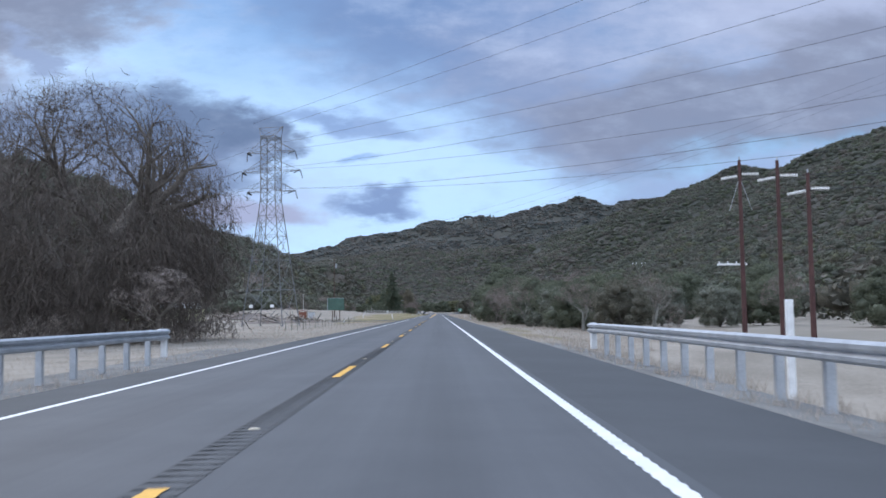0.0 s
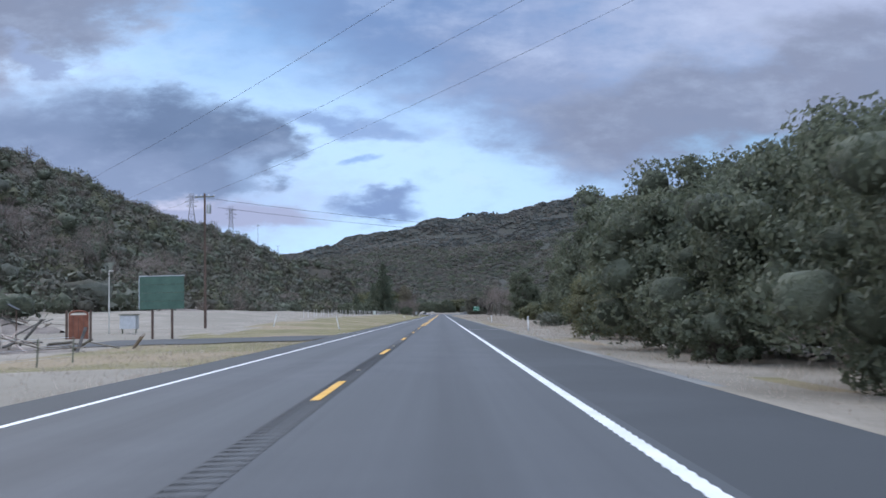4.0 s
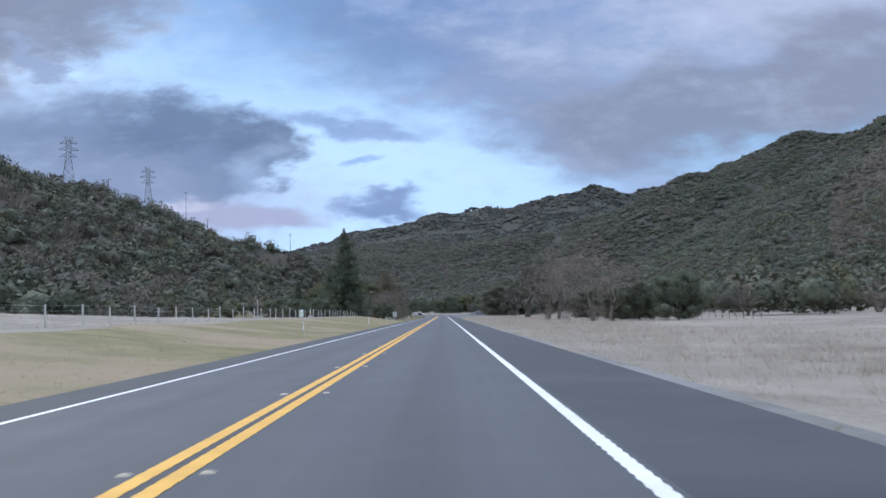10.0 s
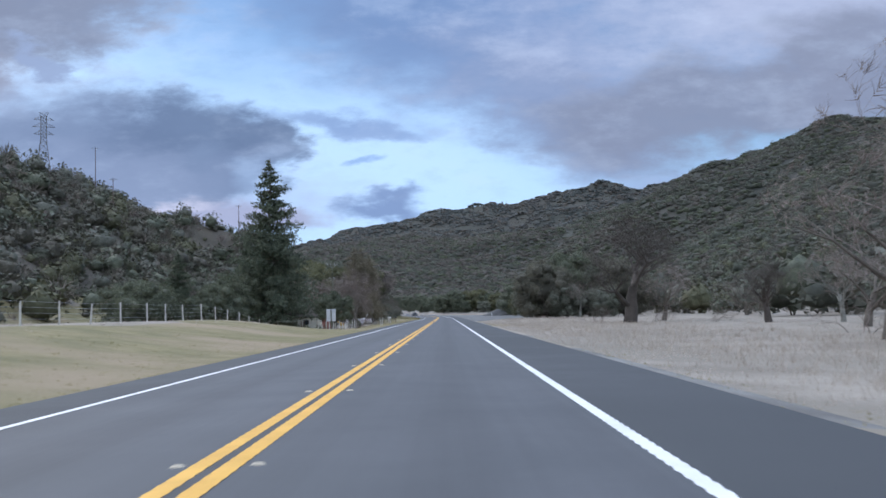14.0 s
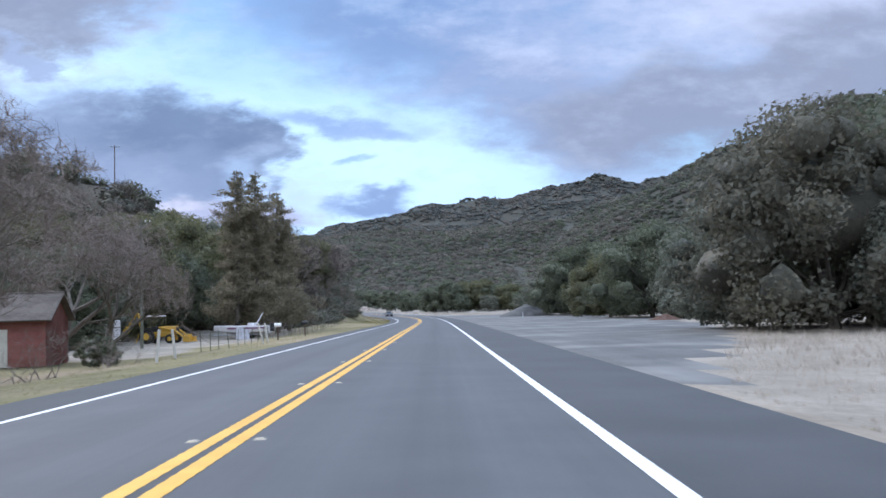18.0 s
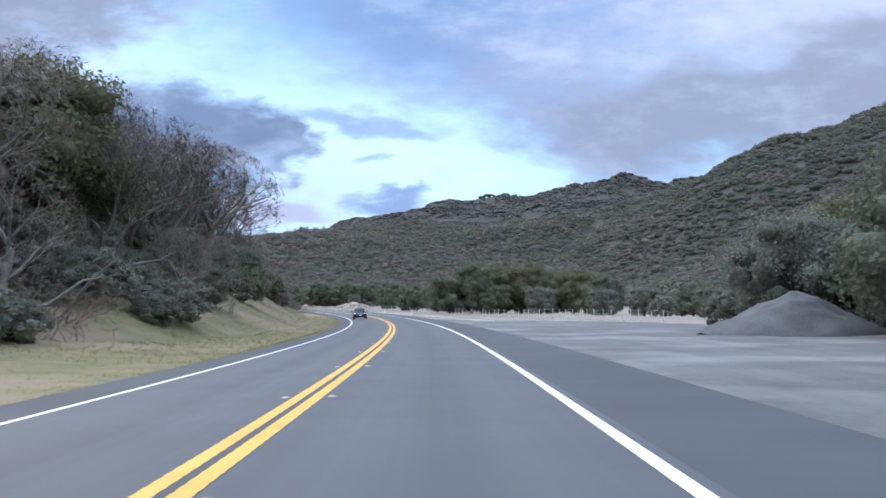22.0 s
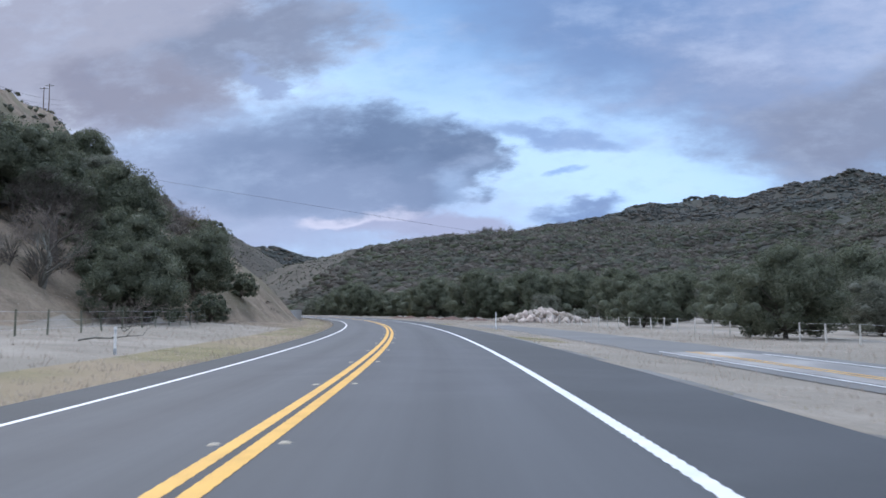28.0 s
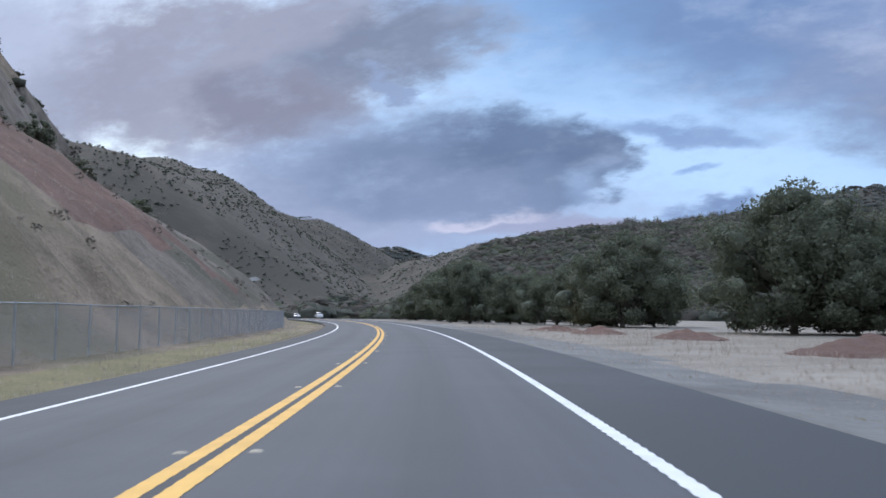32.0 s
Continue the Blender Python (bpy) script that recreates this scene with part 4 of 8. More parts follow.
RIDGE_FIRS = ((58, 30), (70, 24), (224, 30), (238, 22), (379, 20), (120, 20))
PROTO = {
    "oak1": (leafy_tree(11, 10, "dense dark evergreen oak beside the highway"), 10),
    "oak2": (leafy_tree(12, 10, "dense dark evergreen oak beside the highway", width=1.15, lobes=20, low=0.08), 10),
    "oak3": (leafy_tree(13, 10, "broad evergreen oak with a low rounded crown", width=1.35, lobes=22, low=0.05, cards=22000), 10),
    "olive1": (leafy_tree(14, 10, "olive-green oak with a full crown", "leaf_olive", width=1.1, lobes=18, low=0.1), 10),
    "olive2": (leafy_tree(15, 10, "olive-green oak with a full crown", "leaf_olive", width=0.9, lobes=15, low=0.12), 10),
    "grey1": (leafy_tree(16, 10, "grey-green evergreen tree with a ragged crown", "leaf_grey", width=1.1, lobes=18, low=0.05), 10),
    "brown1": (leafy_tree(18, 10, "dull brownish evergreen tree with a ragged crown", "leaf_brown", width=1.15, lobes=18, low=0.05), 10),
    "yard": (leafy_tree(19, 10, "round dark evergreen tree with a clear trunk on a lawn", "leaf_oak", width=0.98, lobes=16, size=0.15, lift=0.22), 10),
    "shade": (leafy_tree(20, 10, "dark evergreen oak with a clear trunk over a yard", "leaf_oak", width=1.2, lobes=18, size=0.15, lift=0.28), 10),
    "tall1": (leafy_tree(17, 10, "tall dark evergreen tree with an open ragged crown", "leaf_oak", width=0.55, lobes=11, low=0.06, cards=13000, size=0.15, open_=0.42), 10),
    "bare1": (bare_tree(21, 10, "leafless oak with grey limbs and fine twigs", bark="bark", twigs=1.5, girth=0.022), 10),
    "bare2": (bare_tree(22, 10, "leafless oak with spreading grey limbs", bark="bark", wide=1.3, gnarl=0.36, twigs=1.4, girth=0.022), 10),
    "bare3": (bare_tree(23, 10, "leafless oak hung with grey lichen", moss=5, wide=1.2), 10),
    "bare4": (bare_tree(24, 10, "leafless brown tree with a dense twiggy crown", bark="bark", wide=1.45, twigs=2.0, gnarl=0.24), 10),
    "bare5": (bare_tree(25, 10, "gnarled leafless oak with heavy dark limbs", bark="twig_dark", wide=1.25, gnarl=0.44, depth=5, twigs=0.8, bole=0.24, girth=0.036, twig="twig_dark"), 10),
    "bare6": (bare_tree(28, 10, "leafless dark tree with a dense twiggy crown", bark="bark", wide=1.2, twigs=1.8, gnarl=0.26, bole=0.22, twig="twig_dark", girth=0.018), 10),
    "willow": (bare_tree(27, 10, "wide leafless tree with arching limbs and fine brown twigs", bark="bark", wide=1.1, twigs=1.5, gnarl=0.30, bole=0.15, depth=5, girth=0.013, full=0.50), 10),
    "fir": (conifer(31, 10, "tall dark green fir with drooping branches", "needle", "fir_tree", 0.32, 0.20, 0.03, 58, 0.35, 130, 0.15), 10),
    "pine": (conifer(32, 10, "tall ragged pine with brownish green needles", "needle_pine", "pine_tree", 0.23, 0.28, 0.14, 46, 0.3, 90, 0.19), 10),
    "pine2": (conifer(33, 10, "tall ragged pine with brownish green needles", "needle_pine", "pine_tree", 0.25, 0.28, 0.10, 46, 0.3, 90, 0.19), 10),
    "bush1": (shrub(41, 2, "dense dark green roadside shrub", "leaf_oak"), 2),
    "bush2": (shrub(42, 2, "pale grey-green roadside shrub", "leaf_grey"), 2),
    "bush3": (shrub(43, 2, "olive-green shrub by the road", "leaf_olive"), 2),
    "stem1": (bare_shrub(44, 2, "leafless brown shrub by the roadside"), 2),
    "stem2": (bare_shrub(45, 2, "leafless grey-brown shrub by the roadside"), 2),
}


def plant(kind, x, y, h, turn=0.0, label="", fat=1.0, sink=0.0):
    p, h0 = PROTO[kind]
    return stand(p, x, y, h, h0, turn, sink, label, fat)


# the great oak by the guardrail, its outer twigs drooping in a dome
def great_oak(seed, h, R):
    t = bare_tree(seed, h, "huge leafless oak with drooping lichened twigs beside the highway", depth=5, gnarl=0.34, twigs=0.45, bole=0.2, wide=R * 2 / (h * 1.05), girth=0.046, bark="bark", full=0.50, twig="oak_twig")
    t.name = "great_oak_tree"
    rs = np.random.default_rng(seed + 1)
    # clumps of hanging twigs through the dome, thickest in the outer and lower skirt
    n, m = 5600, 22
    w = rs.normal(0, 1, (n, 3))
    w /= np.linalg.norm(w, axis=1)[:, None]
    f = rs.uniform(0.45, 0.97, n) ** 0.7
    c = np.stack([w[:, 0] * R * f, w[:, 1] * R * f, h * 0.45 + w[:, 2] * h * 0.50 * f], 1)
    low = rs.random(n) < 0.34
    a = rs.uniform(0, 6.283, n)
    g = R * rs.uniform(0.55, 0.97, n)
    c[low] = np.stack([np.cos(a) * g, np.sin(a) * g, rs.uniform(0.6, 6.5, n)], 1)[low]
    keep = (c[:, 2] > 0.5) & ((c[:, 2] < h * 0.58) | (rs.random(n) < 0.30))
    c, w = c[keep], w[keep]
    n = len(c)
    p = np.repeat(c, m, 0) + rs.normal(0, 1, (n * m, 3)) * np.array([0.6, 0.6, 0.5])
    high = np.repeat(c[:, 2] > h * 0.7, m)
    out = np.repeat(w * np.array([1, 1, 0]), m, 0) * rs.uniform(0, 0.6, (n * m, 1))
    q = out + rs.normal(0, 0.42, (n * m, 3)) + np.where(high, 0.35, -0.75)[:, None] * np.array([0, 0, 1.0])
    q /= np.linalg.norm(q, axis=1)[:, None]
    L = rs.uniform(0.35, 1.1, (n * m, 1))
    o = rs.normal(0, 1, (n * m, 3)) * 0.008
    mid_ = p + q * L * 0.5 + rs.normal(0, 0.05, (n * m, 3))
    end = p + q * L + rs.normal(0, 0.09, (n * m, 3))
    V = np.stack([p - o, p + o, mid_ + o, mid_ - o, end], 1).reshape(-1, 3)
    i = np.arange(n * m)[:, None] * 5
    T = np.concatenate([i + np.array([[0, 1, 2]]), i + np.array([[0, 2, 3]]), i + np.array([[3, 2, 4]])])
    V[:, 2] = np.maximum(V[:, 2], 0.05)
    part("drooping_crown", mesh_of("drooping_crown", V, T, M["oak_twig"]), None, t, "drooping lichened twigs")
    return t


big = great_oak(5, 17.2, 9.6)
big.matrix_world = pose(-20.8, 59, gz(-20.8, 59), 0, 0, 40)

for row in (
        ("bare3", -31, 52, 14, 0), ("bare4", -33, 68, 12, 30), ("stem1", -13.5, 56, 2.4, 0), ("stem2", -15, 64, 2.4, 50), ("stem1", -19, 49, 2.6, 20), ("bare4", -14, 52, 4.5, 0),
        ("bare3", 10.4, 122, 5.6, 0), ("bare3", 12.0, 106, 5.0, 90), ("bare1", 9.8, 111, 4.4, 80), ("bare1", 10, 133, 5.4, 200), ("oak2", 14.7, 84, 5.0, 0), ("grey1", 14.4, 93, 4.8, 0), ("oak1", 14.7, 101, 5.6, 0), ("oak3", 14.6, 110, 5.6, 30), ("oak2", 14, 120, 6.2, 0), ("bare3", 13.8, 77, 4.6, 0), ("oak2", 16.5, 82, 5.4, 60), ("brown1", 16, 71, 4.4, 0), ("bare3", 19, 74, 5.0, 0), ("brown1", 14.4, 129, 6.4, 0), ("oak2", 13, 151, 7.5, 10), ("bare3", 12, 130, 5.0, 0), ("oak2", 16.5, 122, 5.5, 40), ("grey1", 13.5, 119, 4.4, 90), ("oak1", 21, 127, 7.0, 0), ("brown1", 15.5, 104, 4.6, 15), ("grey1", 20.5, 92, 4.4, 0), ("brown1", 25, 108, 6.0, 0), ("bush1", 11.2, 112, 2.0, 0), ("bush2", 12.2, 97, 1.9, 0), ("bush1", 15, 90, 1.8, 0),
        ("oak2", 18.5, 176, 7.5, 0), ("oak1", 13.5, 180, 6.5, 60), ("grey1", 16, 184, 5.5, 0), ("oak2", 20, 200, 7.5, 0), ("grey1", 22, 208, 7, 30),
        # right of the road, first straight
        ("oak2", 11.5, 137, 6.5, 0), ("oak1", 14.5, 146, 8.4, 40), ("oak2", 12.0, 158, 8.2, 80), ("oak1", 16, 168, 8.8, 120), ("olive1", 11.5, 172, 5, 20), ("bush1", 9.6, 148, 2.2, 10),
        ("bare3", 13.4, 136, 7.4, 0), ("bare2", 16.5, 128, 7.0, 60), ("bare1", 17.5, 110, 6.6, 120), ("bare1", 21, 118, 8, 40), ("oak2", 20, 104, 5.2, 60), ("grey1", 25, 96, 5.0, 20), ("oak3", 17.5, 96, 4.2, 90),
        ("grey1", 14.5, 112, 4.2, 50), ("stem1", 11.0, 128, 3, 0), ("stem2", 10.5, 120, 2.6, 60), ("stem2", 12.5, 104, 2.4, 20), ("stem1", 23, 84, 3, 0), ("bush3", 18, 88, 2.3, 0), ("stem1", 11.5, 142, 3.4, 90), ("grey1", 28, 86, 4.4, 0),
        ("bare1", 30, 74, 5, 0), ("oak3", 34, 92, 5.5, 0), ("oak2", 40, 78, 5.5, 60), ("grey1", 48, 70, 5.5, 60), ("oak3", 52, 95, 7, 20), ("oak2", 44, 120, 8, 0), ("oak1", 38, 140, 8.5, 30),
        ("tall1", 15.2, 198, 13.5, 0), ("oak1", 18, 208, 8, 20), ("grey1", 15, 190, 4.6, 0), ("bare3", 17.8, 214, 5.2, 0),
        ("tall1", 16.2, 227, 9.6, 90), ("oak2", 19.5, 231, 6.8, 0), ("oak1", 22, 222, 6.4, 50), ("bush1", 14.0, 219, 1.7, 0), ("bush2", 12.6, 217, 1.8, 70), ("grey1", 24.5, 226, 6, 0), ("oak2", 26, 216, 6, 0),
        ("bush3", 17.6, 284, 3.4, 0), ("olive1", 23, 290, 5.6, 0), ("oak2", 18.6, 291, 3.7, 30), ("olive2", 27, 294, 6.2, 60), ("grey1", 31, 290, 5.5, 0), ("stem1", 24, 287, 2.8, 0), ("olive1", 34, 300, 6, 0),
        ("tall1", 21.5, 345, 13.6, 150), ("tall1", 23.6, 347, 10.5, 40), ("oak2", 22.5, 346, 5.5, 0), ("bush3", 24.3, 340, 2.4, 0), ("bush1", 20, 341, 2.0, 0), ("stem2", 18.4, 343, 1.6, 0), ("bare1", 20.8, 350, 9, 0),
        ("brown1", 29, 457, 6.0, 0), ("brown1", 33, 476, 6.5, 70), ("stem1", 24, 452, 3.4, 20), ("stem2", 27, 470, 3.2, 60), ("brown1", 30, 496, 6.5, 140), ("stem1", 26, 500, 3.4, 0), ("bare4", 31, 512, 7, 30),
        ("bare1", 22.5, 442, 11.2, 20), ("bare4", 25.6, 446, 8.5, 60), ("stem1", 18.4, 440, 2.4, 0), ("oak2", 29.5, 446, 6, 0), ("oak1", 33, 438, 7.5, 0),
        ("bare1", 23.2, 486, 13.6, 100), ("bare4", 21.5, 489, 9.5, 0), ("stem1", 20.2, 480, 3.0, 0), ("stem2", 24.2, 482, 3.4, 50), ("stem1", 18.9, 474, 2.6, 0),
        ("bare5", 24.2, 561, 14.2, 200), ("stem1", 20.5, 562, 3.0, 0), ("bare4", 30, 568, 7.5, 0), ("stem2", 27, 558, 3.2, 0), ("bare5", 34, 540, 6.5, 60), ("stem2", 31, 548, 3, 0), ("bare3", 37, 530, 7, 10),
        ("brown1", 21.0, 622, 12.0, 0), ("oak2", 25.5, 628, 13.4, 60), ("brown1", 30.5, 633, 13.0, 120), ("grey1", 19.8, 630, 8.5, 30), ("grey1", 24.0, 618, 7, 80), ("brown1", 36, 625, 12, 0), ("bare3", 26, 615, 7, 0), ("grey1", 30, 616, 6.5, 140),
        ("oak2", 28.2, 690, 12.2, 0), ("olive1", 25.5, 703, 10.0, 30), ("oak1", 33.5, 700, 12.5, 60), ("grey1", 29.5, 678, 8.0, 90), ("grey1", 34.5, 686, 9.5, 20), ("bush2", 27.0, 672, 3.4, 0), ("olive2", 38, 676, 11.5, 10), ("oak2", 33, 664, 9.0, 0),
        ("oak1", 30.5, 722, 11.5, 70), ("grey1", 30.0, 738, 9.5, 0), ("oak2", 27.5, 748, 13.5, 20), ("oak1", 33.0, 745, 15.0, 90), ("grey1", 24.5, 766, 8.8, 30), ("olive1", 29.5, 770, 10.5, 120), ("bush2", 21.5, 772, 3.0, 0), ("grey1", 29.0, 760, 8.0, 0), ("bush2", 27.2, 733, 4.2, 20), ("bush2", 28.2, 744, 4.6, 60), ("oak2", 36, 772, 11, 40), ("bush1", 29, 752, 3, 0), ("grey1", 36, 758, 11, 40),
        # past the turnout
        ("oak2", 6.1, 919, 12.6, 0), ("oak1", 1.0, 922, 11.0, 30), ("olive1", 17.6, 922, 13.6, 60), ("olive2", 13.0, 925, 12.4, 90), ("oak1", 23.5, 918, 11.6, 0), ("olive1", 28.5, 912, 11.0, 0), ("oak3", 10.5, 914, 7.0, 0), ("grey1", 21, 908, 7, 0), ("oak2", 33, 900, 9, 0),
        ("grey1", 34.0, 862, 6.0, 0), ("oak3", 39.0, 850, 6.0, 50), ("grey1", 38.0, 836, 5.0, 0), ("bush2", 33.5, 845, 3.6, 0), ("grey1", 30.0, 880, 6.0, 0), ("oak2", 43, 828, 8, 0), ("grey1", 41, 812, 6.5, 20), ("oak3", 40, 795, 7.5, 20), ("bush1", 33.5, 818, 3.2, 0), ("bush2", 34.5, 800, 3.5, 30),
        ("oak2", -10, 962, 6.5, 0), ("oak3", -19, 1000, 5.5, 0), ("grey1", -2, 972, 5.0, 0), ("oak1", 4, 958, 7, 0), ("grey1", 10, 948, 6, 0), ("oak3", -8, 1008, 7, 0), ("oak2", 2, 1000, 9, 0),
        ("oak2", -42, 1091, 11.0, 0), ("oak1", -33, 1086, 11.4, 40), ("oak2", -24, 1080, 11.0, 80), ("oak1", -14, 1070, 10.8, 20), ("oak2", -5, 1060, 10.4, 0), ("oak3", -51, 1096, 7.4, 0), ("grey1", -38, 1082, 6.2, 0), ("oak1", 4, 1048, 10, 0), ("bush2", -30, 1062, 2.6, 0), ("bush1", -22, 1050, 2.4, 0),
        ("oak2", -55, 1098, 11.5, 0), ("oak3", -47, 1102, 11.0, 0), ("oak3", -72, 1126, 11.0, 0), ("oak2", -100, 1158, 10.0, 0), ("oak3", -92, 1152, 7.5, 0), ("oak3", -74, 1134, 8.6, 0), ("oak2", -70, 1136, 7.6, 0), ("oak3", -83, 1142, 8.2, 40), ("olive1", -76, 1130, 6.0, 0), ("oak1", -90, 1150, 8, 0),
        ("oak2", -112, 1186, 11.5, 0), ("oak3", -119, 1196, 10.6, 0), ("oak2", -104, 1180, 9, 0), ("oak3", -128, 1206, 7, 0), ("grey1", -137, 1224, 7, 0), ("grey1", -146, 1240, 6, 0), ("oak2", -152, 1262, 8, 0),
        # left of the road
        ("bare1", -80, 345, 15, 0), ("bare1", -66, 352, 14, 60), ("bare2", -74, 300, 12, 10), ("bare4", -62, 318, 11, 0), ("bare1", -92, 270, 13, 0), ("bare2", -70, 262, 12, 90), ("bare4", -86, 318, 12, 0),
        ("bare4", -58, 470, 8, 0), ("bare4", -63, 520, 8, 50), ("bare2", -66, 440, 9, 0),
        ("fir", -28.5, 609.5, 30.5, 0), ("shade", -31, 609, 12, 0), ("fir", -35, 622, 19, 60), ("shade", -35, 604, 10, 0), ("oak3", -36, 598, 9, 0), ("fir", -42, 600, 14, 0), ("oak1", -46, 588, 10, 0), ("oak2", -40, 578, 8.5, 40),
        ("yard", -15.9, 595, 6.7, 0), ("willow", -13.6, 607, 10.4, 40), ("willow", -19, 622, 10.2, 160), ("willow", -17.5, 633, 9.6, 250), ("bare4", -23, 640, 9.5, 90),
        ("fir", -38, 655, 12, 0), ("stem1", -13.0, 603, 2.2, 0), ("stem1", -12.6, 612, 2.6, 0), ("stem2", -13.4, 622, 2.4, 70), ("stem2", -16, 606, 2.8, 120), ("bush1", -15.5, 626, 1.8, 0),
        ("pine", -21.5, 688, 20.0, 0), ("pine2", -20.0, 692, 20.5, 70), ("pine", -18.6, 699, 18.5, 140), ("pine2", -18.4, 706, 15.5, 200),
        ("oak1", -32, 662, 11, 0), ("grey1", -36, 676, 12, 0), ("olive1", -38, 690, 17, 40), ("olive2", -44, 684, 17, 0), ("oak2", -34, 702, 12, 60), ("grey1", -30, 716, 10, 0), ("olive1", -40, 716, 18, 90), ("oak1", -46, 706, 16, 0), ("bare4", -32, 668, 12, 0), ("oak1", -42, 668, 12, 0),
        ("bare6", -24, 722, 9.9, 0), ("bare6", -22, 730, 8.1, 30), ("bare3", -27, 738, 12.6, 90), ("bare5", -20, 740, 7.2, 60), ("olive1", -32, 730, 15.3, 0), ("bare3", -19.5, 748, 8.1, 0), ("bare4", -24, 752, 10.8, 20), ("bare6", -25, 744, 15.3, 0), ("grey1", -36, 748, 14.4, 0), ("grey1", -22, 735, 6.3, 0), ("bare5", -17.5, 735, 4.5, 0),
        ("bare6", -19, 760, 9.9, 0), ("bare2", -21, 768, 13.5, 60), ("olive1", -25, 764, 13.5, 0), ("bare6", -20, 778, 12.6, 90), ("bare6", -23, 786, 13.5, 0), ("bare3", -16.5, 766, 5.9, 0), ("stem2", -15.5, 757, 3.6, 0), ("bare3", -18.5, 783, 5.4, 0), ("bush1", -17.5, 790, 3.2, 0), ("stem1", -16, 776, 4.0, 30),
        ("bare4", -24, 800, 14.0, 0), ("bare6", -25, 812, 14.0, 30), ("bare6", -27, 824, 13.0, 60), ("bare3", -23, 806, 5.0, 0), ("bush1", -20, 800, 4.0, 0), ("stem1", -21, 814, 5.0, 0), ("stem2", -23, 826, 5.0, 0), ("bare4", -30, 836, 10.0, 0), ("bush1", -22, 822, 4.0, 60), ("bare6", -33, 812, 11.0, 0), ("bare6", -35, 796, 10.8, 0),
        ("bare4", -31, 850, 8.0, 0), ("stem1", -27, 845, 4.5, 0), ("olive1", -35, 856, 7.0, 0), ("stem2", -30, 862, 5.0, 0), ("bare6", -37, 866, 8.0, 60), ("stem1", -34, 872, 5.0, 0), ("grey1", -40, 880, 8.0, 0), ("bare1", -41, 890, 9.0, 0), ("bare6", -43, 898, 9.5, 0), ("grey1", -46, 902, 7.0, 0), ("stem1", -38, 884, 5.0, 0), ("stem2", -41, 900, 4.0, 0), ("bare3", -46, 910, 8.0, 0), ("stem1", -33, 858, 4.0, 0), ("bare5", -40, 874, 7.0, 30),
        ("oak3", -66, 976, 8.5, 0), ("oak2", -72, 984, 9.5, 50), ("oak3", -60, 968, 7.5, 0), ("grey1", -78, 990, 8, 0), ("oak2", -76, 974, 9, 0), ("oak3", -66, 990, 8, 70), ("stem1", -56, 962, 3, 0), ("bare3", -64, 962, 7, 0), ("bare5", -69, 970, 8, 0), ("stem2", -58, 960, 3, 0), ("oak1", -84, 996, 8, 0), ("bare2", -72, 998, 7, 0), ("bare5", -62, 974, 7, 90), ("oak3", -80, 982, 8, 30), ("bush1", -61, 984, 3.2, 0), ("bush1", -66, 1002, 3.4, 0),
        ("bush1", -76, 1012, 3.6, 0), ("bush1", -83, 1028, 4.4, 0), ("bush3", -90, 1036, 3, 0), ("bush1", -92, 1044, 4.2, 0), ("bush2", -84, 1016, 3, 0), ("stem1", -100, 1052, 3.5, 0), ("bush1", -108, 1062, 3.6, 0), ("bush2", -112, 1074, 3.6, 0), ("bush1", -118, 1080, 3.6, 0), ("stem2", -118, 1092, 3, 0), ("bush1", -124, 1096, 3.4, 0),
):
    plant(row[0], row[1], row[2], row[3], row[4])
for x_, h_ in RIDGE_FIRS:
    plant("fir", x_, 3885, h_, x_, "distant dark conifer on a far ridge", 1.3)
# thick brush and bare trees on the bank inside the bend
brush_rng = random.Random(77)
for k in range(74):
    s_ = 742 + k * 2.3
    base = pick(s_, (742, 22), (770, 14), (800, 15.5), (840, 14), (870, 17), (912, 26))
    d_ = -(base + brush_rng.uniform(0, 4.5) + (k % 3) * 3.2)
    kind = brush_rng.choice(("grey1", "bare4", "stem1", "bush1", "bare4", "oak3", "stem1", "stem2", "bush2"))
    if s_ < 764:
        kind = brush_rng.choice(("grey1", "stem1", "bush2", "stem2", "bare4", "brown1"))
    if 768 < s_ < 832 and k % 2:
        kind = brush_rng.choice(("oak1", "oak2", "oak1", "grey1"))
    h_ = brush_rng.uniform(3.4, 5.6) * (1.0 if s_ < 835 else 0.72)
    x_, y_ = at(s_, d_)
    plant(kind, float(x_), float(y_), h_, brush_rng.uniform(0, 360), fat=1.25, sink=0.35)
for k in range(34):
    s_ = 746 + k * 4.7
    d_ = -(pick(s_, (742, 26), (780, 19), (840, 18), (870, 21), (912, 30)) + brush_rng.uniform(0, 9))
    kind = brush_rng.choice(("bare6", "bare6", "bare2", "bare5", "bare6"))
    h_ = pick(s_, (746, 14), (790, 13), (815, 11), (850, 7.5), (912, 7)) * brush_rng.uniform(0.75, 1.1)
    x_, y_ = at(s_, d_)
    plant(kind, float(x_), float(y_), h_, brush_rng.uniform(0, 360), sink=0.3)
